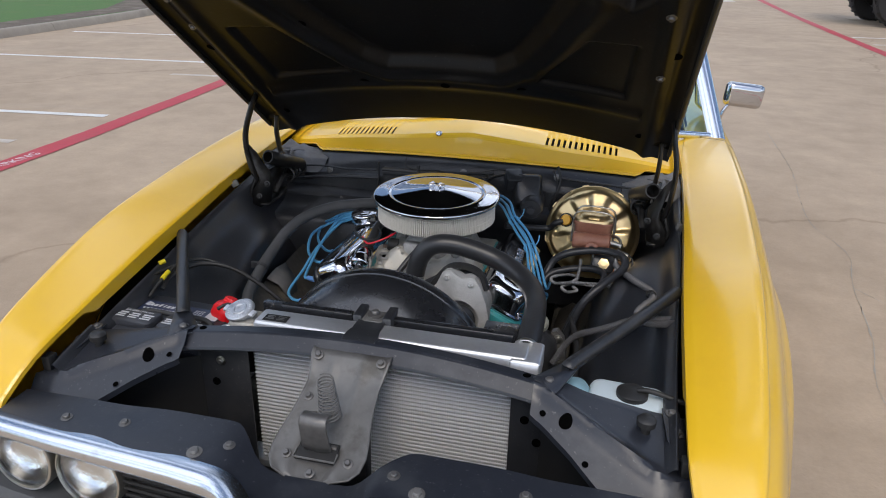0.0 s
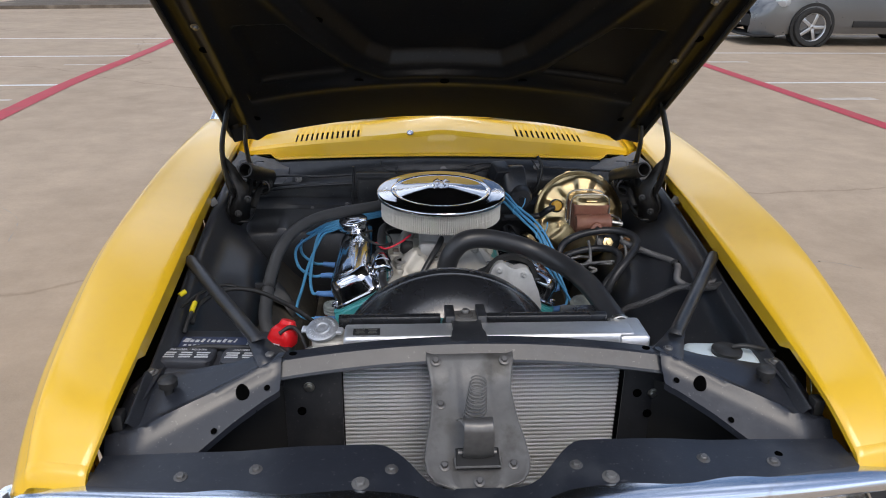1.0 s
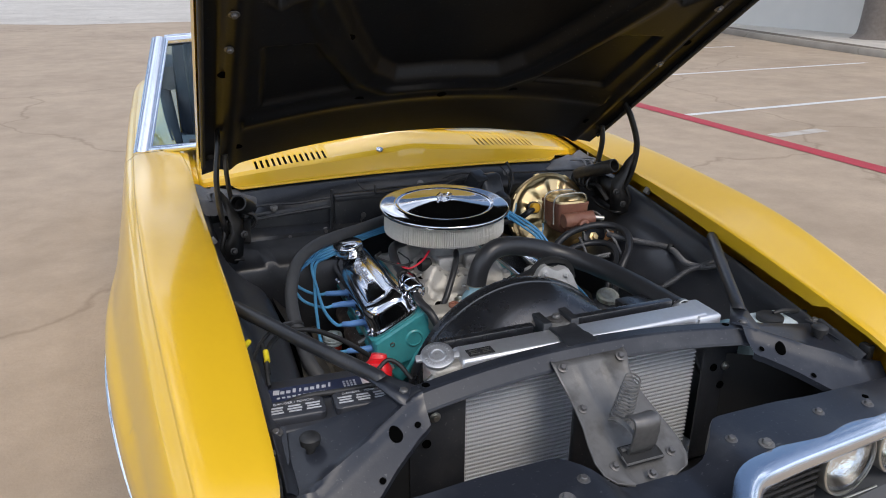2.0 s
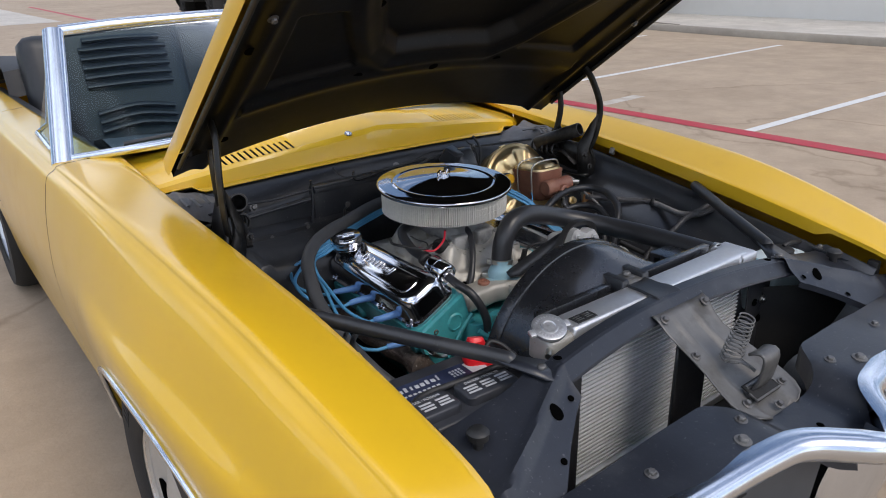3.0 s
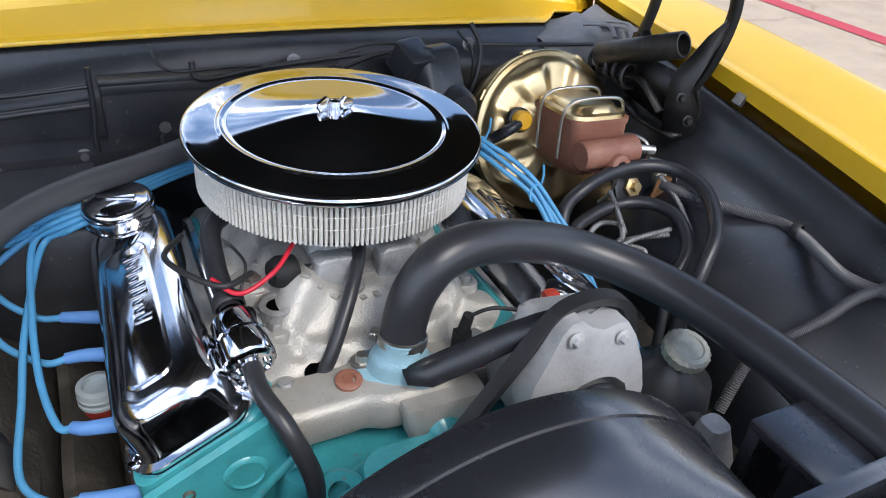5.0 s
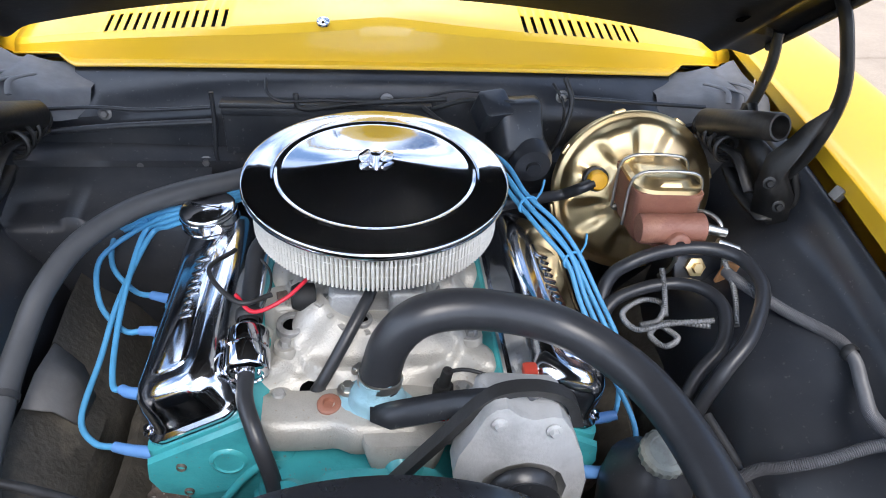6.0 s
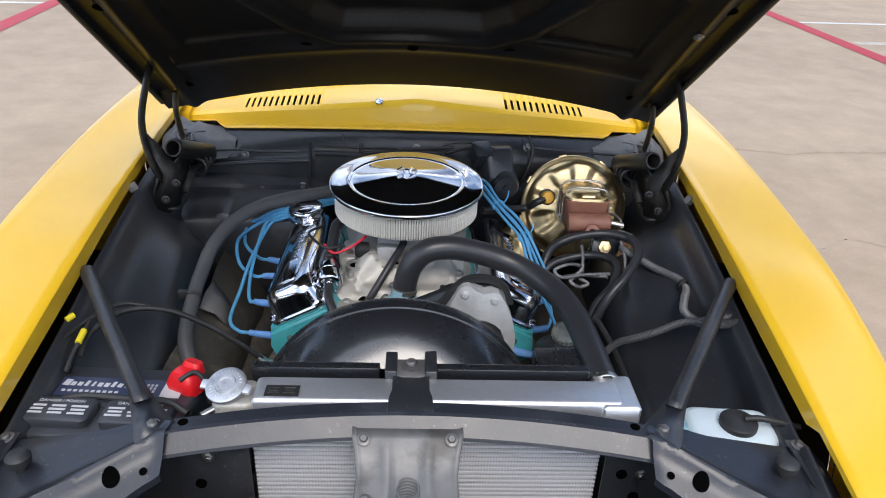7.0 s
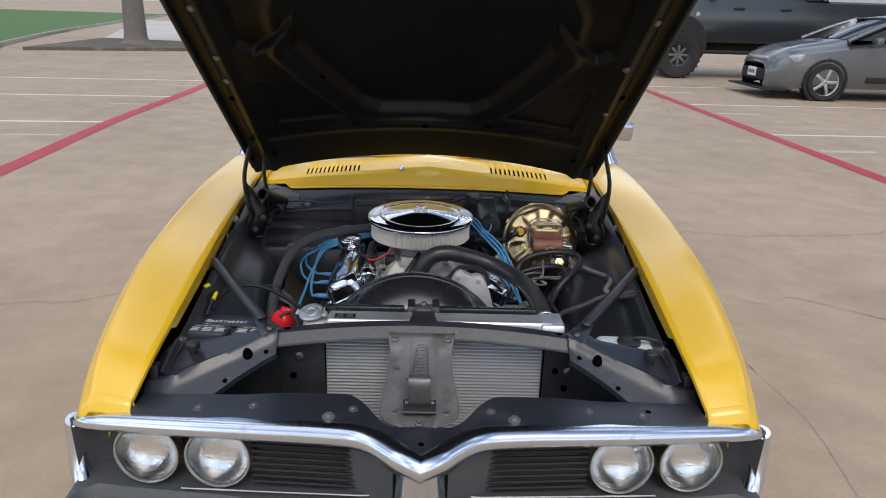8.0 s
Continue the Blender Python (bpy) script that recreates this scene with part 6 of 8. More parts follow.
bolt_head(bm, (-0.003, 0.137, 0.822), (0, 0, 1), 0.009, 0.007, False)
part("bolt", bm, BOLT, HOLD)

# fan shroud
SHROUD = thing("fan_shroud", (0.0, 0.22, 0.50), "glossy black moulded fan shroud behind the radiator", "fan shroud")
bm = B()
rows = []
SC = (-0.028, 0.595)
for t in (0.0, 0.04, 0.10, 0.18, 0.28, 0.40, 0.55, 0.70, 0.85, 1.0):
    row = []
    for a in spaced(radians(-8), radians(188), 72):
        cx, cz = SC[0] - 0.264 * math.cos(a), SC[1] + 0.268 * math.sin(a)
        fz = min(cz, 0.806)
        row.append((cx, 0.146 + 0.100 * t, fz + (cz - fz) * (1 - (1 - t) ** 2.1)))
    rows.append(row)
for y, k in ((0.247, 1.010), (0.250, 1.014), (0.274, 1.014), (0.278, 1.010), (0.279, 0.985)):
    rows.append([(SC[0] - 0.264 * k * math.cos(a), y, SC[1] + 0.268 * k * math.sin(a)) for a in spaced(radians(-8), radians(188), 72)])
grid(bm, rows)
dome = part("dome", bm, PLASTIC, SHROUD, "glossy black shroud dome", 40)
for x0, x1 in ((-0.268, -0.055), (0.035, 0.300)):
    bm = B()
    box(bm, ((x0 + x1) / 2, 0.141, 0.798), (x1 - x0, 0.018, 0.038), 0.004)
    part("pocket_face", bm, PLASTIC, SHROUD)
bm = B()
box(bm, (0.262, 0.195, 0.779), (0.078, 0.10, 0.012), 0.004)
box(bm, (0.262, 0.236, 0.70), (0.078, 0.016, 0.16), 0.004)
part("shroud_wing", bm, PLASTIC, SHROUD, "flat side wing of the shroud")
bm = B()
lathe(bm, [(0.02, 0), (0.09, 0.004), (0.09, 0.012), (0.02, 0.016)], (-0.02, 0.30, 0.58), (0, 1, 0), 24)
for i in range(6):
    m = axis_matrix((-0.02, 0.295, 0.58), (0, 1, 0)) @ Matrix.Rotation(i * math.pi / 3, 4, "Z")
    box(bm, m @ Vector((0.13, 0, 0)), (0.16, 0.06, 0.004), 0.001, m.to_3x3().to_4x4() @ Matrix.Rotation(0.5, 4, "X"))
fan = part("fan", bm, BLACK, SHROUD)

# engine block, heads, timing cover
X0 = -0.022
ENGINE = thing("engine", (X0, 0.66, 0.36), "turquoise painted V8 engine with chrome valve covers", "engine")
bm = B()
stack(bm, pose(X0, 0.67, 0.0), [(0.30, 0.46, 0.03, 0.36), (0.34, 0.46, 0.03, 0.50), (0.30, 0.46, 0.03, 0.63)])
part("block", bm, TEAL, ENGINE)
bm = B()
stack(bm, pose(X0, 0.405, 0.0), [(0.22, 0.07, 0.03, 0.36), (0.26, 0.085, 0.03, 0.52), (0.24, 0.08, 0.03, 0.60), (0.16, 0.06, 0.03, 0.665)])
stack(bm, pose(X0 - 0.11, 0.385, 0.0), [(0.07, 0.05, 0.02, 0.44), (0.08, 0.06, 0.02, 0.54), (0.05, 0.05, 0.02, 0.60)])
lathe(bm, [(0.06, 0), (0.065, 0.02), (0.045, 0.06), (0.025, 0.08)], (X0, 0.38, 0.56), (0, -1, 0), 24)
lathe(bm, [(0.118, 0.0), (0.118, 0.020), (0.112, 0.026), (0.098, 0.030), (0.094, 0.024)], (X0 - 0.02, 0.425, 0.545), (0, -1, 0.12), 48, False)
timing = part("timing_cover", bm, TEAL, ENGINE, "turquoise timing cover and water pump")
bolts([(X0 - 0.10, 0.352, 0.57), (X0 - 0.06, 0.355, 0.625), (X0 + 0.06, 0.36, 0.63), (X0 - 0.125, 0.352, 0.52), (X0 - 0.095, 0.400, 0.605), (X0 - 0.055, 0.398, 0.640), (X0 - 0.135, 0.405, 0.560)], (0, -1, 0.2), timing, 0.009, TEAL)
bm = B()
lathe(bm, [(0.026, -0.006), (0.026, 0.05), (0.022, 0.06)], (X0 - 0.105, 0.405, 0.565), (-0.25, -0.55, -0.6), 24)
part("pump_outlet", bm, TEAL, timing)
bm = B()
stack(bm, pose(X0 - 0.075, 0.398, 0.0, 0, 0, 12), [(0.12, 0.05, 0.020, 0.585), (0.125, 0.052, 0.020, 0.612), (0.105, 0.045, 0.018, 0.634), (0.07, 0.036, 0.014, 0.645)], 6)
part("pump_shoulder", bm, TEAL, timing)
for k, (x, z) in enumerate(((-0.150, 0.600), (-0.132, 0.535), (-0.085, 0.500), (-0.045, 0.560), (-0.070, 0.590))):
    bm = B()
    lathe(bm, [(0.016, -0.02), (0.015, 0.006), (0.011, 0.009), (0.0, 0.009)], (X0 + x, 0.372 + 0.02 * (k % 2), z), (-0.15, -1, 0.25), 18)
    boss = part("cover_boss", bm, TEAL, timing)
    bolts([(X0 + x - 0.001, 0.362 + 0.02 * (k % 2), z + 0.0025)], (-0.15, -1, 0.25), boss, 0.0075, TEAL, 0.007)
bm = B()
tube(bm, [(X0 - 0.165, 0.408, 0.640), (X0 - 0.135, 0.382, 0.605), (X0 - 0.130, 0.372, 0.555), (X0 - 0.110, 0.370, 0.505)], 0.008, 8, 6)
part("cast_rib", bm, TEAL, timing)
# lifting eye: a flat tab with a real hole
bm = B()
cx, cy = 0.0, 0.026
outer, hole = [], []
for i in range(24):
    a = 2 * math.pi * i / 24
    outer.append((cx + 0.027 * math.cos(a), (cy if math.sin(a) > -0.3 else -0.030) + 0.027 * math.sin(a) * (1 if math.sin(a) > -0.3 else 0.5)))
    hole.append((cx + 0.013 * math.cos(a), cy + 0.016 * math.sin(a)))
me = pose(X0 - 0.108, 0.404, 0.620, 68, 0, -28)
rings = [[bm.verts.new(me @ Vector((x, y, z))) for x, y in ring] for ring, z in ((outer, 0), (outer, 0.007), (hole, 0.007), (hole, 0))]
for p, q in zip(rings, rings[1:] + rings[:1]):
    for k in range(24):
        bm.faces.new((p[k], p[(k + 1) % 24], q[(k + 1) % 24], q[k]))
eye = part("lifting_eye", bm, TEAL, ENGINE, "turquoise steel lifting eye")
bolts([me @ Vector((0.0, -0.018, 0.007))], me.to_3x3() @ Vector((0, 0, 1)), eye, 0.009, TEAL, 0.008)
# lower hose with its clamp
wire_run("lower_hose", [(X0 - 0.115, 0.395, 0.555), (X0 - 0.150, 0.372, 0.530), (X0 - 0.205, 0.340, 0.480), (X0 - 0.235, 0.300, 0.42)], 0.023, HOSE, ENGINE)
clamp((X0 - 0.142, 0.377, 0.536), (-0.7, -0.4, -0.55), 0.0238, ENGINE)
TILT_V = radians(27)


def head_frame(s):
    """Frame of a cylinder head: x outwards down, y back, z out of the cover."""
    c, t = math.cos(TILT_V), math.sin(TILT_V)
    m = Matrix(((s * c, 0, s * t, X0 + s * 0.228), (0, 0.94, 0, 0.691), (-t, 0, c, 0.683), (0, 0, 0, 1)))
    return m


def place(bm, m):
    bmesh.ops.transform(bm, matrix=m, verts=bm.verts)
    return bm


for s in (-1, 1):
    m = head_frame(s)
    bm = B()
    stack(bm, Matrix(), [(0.15, 0.44, 0.015, -0.15), (0.165, 0.45, 0.015, -0.10), (0.165, 0.45, 0.015, -0.03), (0.150, 0.44, 0.02, -0.004)])
    head = part("cylinder_head", place(bm, m), TEAL, ENGINE, "turquoise cylinder head", 40)
    for x, z, r in ((-0.02, -0.05, 0.022), (0.035, -0.03, 0.006), (0.055, -0.075, 0.006), (-0.055, -0.09, 0.012)):
        bm = B()
        lathe(bm, [(r * 1.1, 0), (r, 0.003), (r * 0.85, 0.004), (r * 0.8, -0.004 if r < 0.01 else 0.001), (0, -0.004 if r < 0.01 else 0.001)], (x, -0.237, z), (0, -1, 0), 18, False)
        part("core_plug", place(bm, m), TEAL if r > 0.01 else BLANKET, head)
    bm = B()
    prof = [(-0.074, -0.004), (0.070, -0.006), (0.086, -0.030), (0.088, -0.060), (0.060, -0.088), (0.010, -0.100), (-0.060, -0.082)]
    f0, f1 = [bm.verts.new((x, -0.226, z)) for x, z in prof], [bm.verts.new((x * 0.97, -0.237, z * 0.98 - 0.001)) for x, z in prof]
    bm.faces.new(f1)
    for k in range(len(prof)):
        bm.faces.new((f0[k], f0[(k + 1) % 7], f1[(k + 1) % 7], f1[k]))
    part("head_face", place(bm, m), TEAL, head, sharp=25)
    bm = B()
    tube(bm, [(-0.070, -0.236, -0.070), (-0.020, -0.238, -0.086), (0.040, -0.238, -0.120)], 0.006, 8, 6)
    tube(bm, [(-0.070, -0.230, -0.115), (-0.010, -0.232, -0.135)], 0.010, 8, 6)
    part("cast_rib", place(bm, m), TEAL, head)
    # ports between the plugs
    for i, y in enumerate((0.065, -0.03, -0.13, -0.195)):
        bm = B()
        lathe(bm, [(0.022, -0.02), (0.019, 0.012), (0.014, 0.018)], (0.075, y, -0.055), (1, 0, 0.1), 14)
        part("plug_boss", place(bm, m), TEAL, head)
    # valve cover
    bm = B()
    stack(bm, Matrix(), [(0.140, 0.435, 0.030, -0.004), (0.142, 0.437, 0.030, 0.000), (0.140, 0.435, 0.030, 0.006), (0.126, 0.420, 0.028, 0.008), (0.122, 0.416, 0.030, 0.014), (0.119, 0.412, 0.034, 0.040), (0.112, 0.404, 0.036, 0.054), (0.098, 0.390, 0.036, 0.062), (0.080, 0.372, 0.034, 0.065), (0.072, 0.36, 0.030, 0.0655)], 8)
    cover = part("valve_cover", place(bm, m), COVERCHROME, ENGINE, "polished chrome valve cover with raised script", 45)
    bm = B()
    stack(bm, Matrix(), [(0.056, 0.27, 0.02, 0.063), (0.056, 0.27, 0.02, 0.0675), (0.050, 0.262, 0.018, 0.069)], 6)
    part("raised_panel", place(bm, m @ pose(0.004, -0.03, 0)), COVERCHROME, cover)
    for i in range(9):
        h = 0.026 if i == 0 else (0.022 if i in (2, 4, 5, 8) else 0.013)
        bm = B()
        box(bm, (-0.002 + (h - 0.013) / 2 * -0.6, 0.070 - i * 0.0165, 0.0703), (h, 0.0085, 0.003), 0.0014, Matrix.Rotation(0.25, 4, "Z"))
        part("script_bar", place(bm, m), COVERCHROME, cover)
    for y in (-0.19, -0.06, 0.07, 0.19):
        bm = B()
        bolt_head(bm, (0.066, y, 0.006), (0, 0, 1), 0.006, 0.007)
        part("cover_bolt", place(bm, m), CHROME, cover)
    # exhaust manifold
    bm = B()
    p = [m @ Vector((0.10, y, -0.10)) for y in (-0.20, -0.07, 0.07, 0.2)]
    tube(bm, [p[0] + Vector((0, -0.02, 0)), p[0], p[1], p[2], p[3], p[3] + Vector((0, 0.05, -0.06))], lambda u: 0.031 + 0.006 * math.sin(u * 26) * math.cos(u * 11), 14, 8)
    manifold = part("exhaust_manifold", bm, RUSTY, ENGINE, "rusty cast exhaust manifold")
    for y in (-0.17, 0.0, 0.16):
        bm = B()
        tube(bm, [m @ Vector((0.06, y, -0.09)), m @ Vector((0.10, y + 0.01, -0.10))], 0.028, 12, 4)
        part("port", bm, RUSTY, manifold)
    bm = B()
    rod(bm, m @ Vector((0.105, -0.09, -0.058)), m @ Vector((0.060, -0.105, -0.052)), 0.008, 0.006, 8)
    part("manifold_stud", bm, STEEL, manifold)

# breather cap on the left cover
m = head_frame(-1)
up = (m.to_3x3() @ Vector((0, 0, 1))).normalized()
bm = B()
base = m @ Vector((0.0, 0.168, 0.058))
lathe(bm, [(0.022, -0.006), (0.022, 0.012), (0.040, 0.013), (0.0435, 0.016), (0.0440, 0.042), (0.0425, 0.0465), (0.038, 0.0485), (0.032, 0.0480), (0.030, 0.0495), (0.0, 0.0505)], base, Vector((-0.10, -0.06, 1)), 40)
breather = part("oil_breather", bm, COVERCHROME, ENGINE, "round chrome oil breather cap")
mbr = axis_matrix(base, Vector((-0.10, -0.06, 1)))
for h in (0.020, 0.038):
    bm = B()
    lathe(bm, [(0.0436, h - 0.0022), (0.0452, h - 0.001), (0.0452, h + 0.001), (0.0436, h + 0.0022)], base, Vector((-0.10, -0.06, 1)), 40, False)
    part("cap_ring", bm, CHROME, breather)
bm = B()
box(bm, mbr @ Vector((0, 0, 0.0515)), (0.050, 0.010, 0.004), 0.0015, mbr.to_3x3().to_4x4() @ Matrix.Rotation(0.6, 4, "Z"))
part("cap_grip", bm, CHROME, breather)
bm = B()
lathe(bm, [(0.024, 0), (0.026, 0.008), (0.022, 0.016), (0.020, 0.02)], base - up * 0.006, up, 24, False)
part("breather_grommet", bm, RUBBER, ENGINE)

# intake manifold
def intake_z(x, y):
    """Height of the cast top: valley, four runners a side, raised plenum and the soft front step."""
    u, z = abs(x - X0) / 0.178, 0.700
    for y0, y1 in ((0.640, 0.562), (0.690, 0.668), (0.770, 0.772), (0.815, 0.872)):
        yc = y0 + (y1 - y0) * step(u - 0.62, 0.75)
        z += (0.030 - 0.012 * u) * math.exp(-((y - yc) / 0.031) ** 4) * step(u - 0.30, 0.25) * step(1.0 - u, 0.10)
    d = ((u / 0.66) ** 4 + ((y - 0.728) / 0.135) ** 4) ** 0.25
    z += 0.050 * step(1.03 - d, 0.30)
    skirt = (u / 0.80) ** 2 + ((y - 0.66) / 0.125) ** 2
    z += 0.016 * step(1.0 - skirt, 0.16) * (1 - step(1.03 - d, 0.30))
    z -= 0.020 * step(u - 0.90, 0.14)
    return z - 0.012 * step(0.550 - y, 0.016)


bm = B()
rows = [[(x, y, intake_z(x, y)) for x in spaced(X0 - 0.182, X0 + 0.182, 81)] for y in spaced(0.505, 0.935, 84)]
grid(bm, [[(p[0], p[1] - 0.004, 0.64) for p in rows[0]]] + rows + [[(p[0], p[1] + 0.004, 0.62) for p in rows[-1]]])
intake = part("intake_manifold", bm, CASTALU, ENGINE, "satin cast aluminium intake manifold with grime", 50)
# water crossover, and the cast leg that turns down to the pump
bm = B()
rows = []
for x in spaced(X0 - 0.150, X0 + 0.115, 36):
    e = min(1, (x - X0 + 0.150) / 0.03, (X0 + 0.115 - x) / 0.03)
    k = math.sqrt(max(0.05, 1 - (1 - e) ** 2))
    y0 = 0.472 - 0.014 * step(0.050 - abs(x - X0 - 0.005), 0.03) + 0.016 * (1 - k)
    zt = 0.699 + 0.006 * step(0.055 - abs(x - X0), 0.04)
    rows.append([(x, y0 + 0.030, zt - 0.050), (x, y0 + 0.004, zt - 0.046), (x, y0 - 0.002, zt - 0.038), (x, y0 + 0.002, zt - 0.012), (x, y0 + 0.006, zt - 0.003), (x, y0 + 0.014, zt), (x, y0 + 0.045, zt + 0.001), (x, 0.538 - 0.006 * (1 - k), zt - 0.004), (x, 0.544, zt - 0.030)])
grid(bm, rows)
part("water_crossover", bm, CASTALU, intake, sharp=60)
bm = B()
stack(bm, pose(X0 + 0.030, 0.462, 0), [(0.060, 0.040, 0.012, 0.600), (0.066, 0.046, 0.014, 0.628), (0.090, 0.050, 0.016, 0.660), (0.104, 0.048, 0.016, 0.690), (0.098, 0.042, 0.014, 0.698)], 6)
part("water_leg", bm, CASTALU, intake)
bm = B()
lathe(bm, [(0.022, -0.02), (0.024, 0.0), (0.029, 0.003), (0.029, 0.012), (0.025, 0.016), (0.025, 0.04)], (X0 + 0.028, 0.440, 0.652), (0.25, -0.75, -0.6), 24)
part("pump_neck", bm, TEAL, intake, "turquoise water pump neck")
for x, y, r in ((-0.128, 0.530, 0.017), (-0.122, 0.590, 0.015), (0.110, 0.535, 0.016), (0.126, 0.600, 0.015), (-0.130, 0.655, 0.016)):
    z = intake_z(X0 + x, y)
    bm = B()
    lathe(bm, [(r * 1.25, -0.02), (r * 1.15, 0.003), (r, 0.006), (r * 0.72, 0.006), (r * 0.70, 0.002), (0.0, 0.002)], (X0 + x, y, z), (0, 0, 1), 24, False)
    boss = part("bolt_boss", bm, CASTALU, intake)
    bolts([(X0 + x, y, z + 0.003)], (0, -0.05, 1), boss, r * 0.55, DULLALU, 0.009)
for x, y, r in ((-0.115, 0.612, 0.0125), (-0.020, 0.612, 0.008), (0.085, 0.62, 0.008)):
    z = intake_z(X0 + x, y)
    bm = B()
    lathe(bm, [(r * 1.7, -0.010), (r * 1.6, 0.004), (r * 1.3, 0.0055), (r, 0.005), (r * 0.9, -0.004)], (X0 + x, y, z), (0, -0.15, 1), 24, False)
    ring = part("threaded_boss", bm, DULLALU, intake)
    bm = B()
    lathe(bm, [(r * 0.92, 0.0), (0.0, 0.001)], (X0 + x, y, z), (0, -0.15, 1), 20, False)
    part("hole", bm, VOID, ring)
bm = B()
stack(bm, pose(X0 - 0.128, 0.668, 0.705, 0, 0, 8), [(0.062, 0.058, 0.022, -0.01), (0.060, 0.056, 0.022, 0.034), (0.052, 0.048, 0.02, 0.042), (0.046, 0.042, 0.018, 0.043)], 6)
pad = part("choke_pad", bm, CASTALU, intake, "cast pad with a square plug")
bm = B()
box(bm, (X0 - 0.130, 0.660, 0.752), (0.015, 0.015, 0.012), 0.002, Matrix.Rotation(0.3, 4, "Z"))
part("square_plug", bm, RUSTY, pad)
bolts([(X0 - 0.118, 0.685, 0.748)], (0, 0, 1), pad, 0.007, DULLALU, 0.008)
bm = B()
lathe(bm, [(0.0155, -0.012), (0.0155, 0.005), (0.013, 0.007), (0.008, 0.007), (0.007, 0.002), (0.0, 0.002)], (X0 - 0.063, 0.507, 0.700), (0, -0.1, 1), 20, False)
part("pipe_plug", bm, IRON, intake, "rust-red pipe plug")
bm = B()
lathe(bm, [(0.017, 0.0), (0.015, 0.002), (0.0, 0.002)], (X0 - 0.086, 0.541, 0.6915), (0, -0.3, 1), 20, False)
part("hose_hole", bm, VOID, intake)
# raised cast script along the front arc of the plenum
for i in range(9):
    a = -1.0 + i * 0.16
    x, y = X0 - 0.010 + 0.108 * math.sin(a), 0.690 - 0.094 * math.cos(a)
    h = (0.015, 0.009, 0.012, 0.009, 0.013, 0.009, 0.009, 0.012, 0.009)[i]
    bm = B()
    box(bm, (x, y, intake_z(x, y) + 0.001), (0.0075, h, 0.004), 0.0015, Matrix.Rotation(-a * 0.8 + 0.35, 4, "Z"))
    part("cast_mark", bm, CASTALU, intake)
bm = B()
box(bm, (X0 + 0.082, 0.484, 0.7055), (0.036, 0.030, 0.001))
tag = part("flag_sticker", bm, WHITEINK, intake, "small sticker with red and blue bars")
bm = B()
box(bm, (X0 + 0.082, 0.494, 0.7064), (0.034, 0.009, 0.0008))
part("sticker_bar", bm, BLUEBOOT, tag)
for i in range(4):
    bm = B()
    box(bm, (X0 + 0.070 + 0.008 * i, 0.4725, 0.7064), (0.005, 0.004, 0.0008))
    part("sticker_bar", bm, RED, tag)
lettering("sticker_word", "USA", 0.013, pose(X0 + 0.082, 0.482, 0.7066), LABELBLUE, tag, 0.0003)

# carburettor
CARB = thing("carburettor", (X0, 0.73, 0.74), "dull metal four-barrel carburettor below the air cleaner", "carburettor")
bm = B()
stack(bm, pose(X0, 0.73, 0), [(0.15, 0.20, 0.02, 0.738), (0.15, 0.20, 0.02, 0.752), (0.12, 0.16, 0.02, 0.756), (0.13, 0.19, 0.02, 0.785), (0.11, 0.15, 0.03, 0.81), (0.10, 0.12, 0.04, 0.832)])
part("body", bm, DULLALU, CARB)
for s in (-1, 1):
    bm = B()
    stack(bm, pose(X0 + s * 0.04, 0.632, 0.765), [(0.05, 0.03, 0.008, -0.018), (0.05, 0.03, 0.008, 0.02), (0.04, 0.024, 0.008, 0.024)])
    part("float_bowl", bm, DULLALU, CARB)
    bm = B()
    tube(bm, [(X0 + s * 0.065, 0.63, 0.775), (X0 + s * 0.085, 0.66, 0.765), (X0 + s * 0.08, 0.72, 0.775)], 0.004, 8)
    part("fuel_line", bm, STEEL, CARB)
bm = B()
lathe(bm, [(0.018, 0), (0.020, 0.02), (0.015, 0.03)], (X0 - 0.085, 0.64, 0.770), (-1, -0.2, 0.1), 18)
part("choke_housing", bm, CHASSIS, CARB)
bm = B()
tube(bm, [(-0.205, 0.615, 0.795), (-0.18, 0.59, 0.787), (-0.14, 0.60, 0.800), (-0.11, 0.63, 0.812)], 0.0028, 8)
part("red_wire", bm, REDWIRE, CARB, "thin red wire")
bm = B()
tube(bm, [(-0.22, 0.72, 0.79), (-0.245, 0.66, 0.80), (-0.20, 0.60, 0.795), (-0.16, 0.62, 0.79)], 0.0035, 8)
part("black_wire", bm, RUBBER, CARB)

# air cleaner
AC = thing("air_cleaner", (X0, 0.745, 0.822), "round chrome air cleaner with white pleated filter", "air cleaner")
bm = B()
lathe(bm, [(0.06, 0.822), (0.140, 0.824), (0.160, 0.827), (0.1668, 0.830), (0.1668, 0.832), (0.155, 0.833)], (X0, 0.745, 0), (0, 0, 1), 72, False)
part("base_pan", bm, CHROME, AC)
bm = B()
n = 186
ring = []
for z in (0.830, 0.896):
    ring.append([bm.verts.new((X0 + r * math.cos(a), 0.745 + r * math.sin(a), z)) for a, r in ((2 * math.pi * (i + d) / n, r) for i in range(n) for d, r in ((0.0, 0.1690), (0.30 + 0.06 * math.sin(i * 2.3), 0.1705), (0.60 + 0.05 * math.sin(i * 1.7), 0.1685), (0.72, 0.1575), (0.90 + 0.04 * math.sin(i * 3.1), 0.1575)))])
for i in range(5 * n):
    j = (i + 1) % (5 * n)
    bm.faces.new((ring[0][i], ring[0][j], ring[1][j], ring[1][i]))
part("filter_element", bm, PAPER, AC, "white pleated filter element", 10)
bm = B()
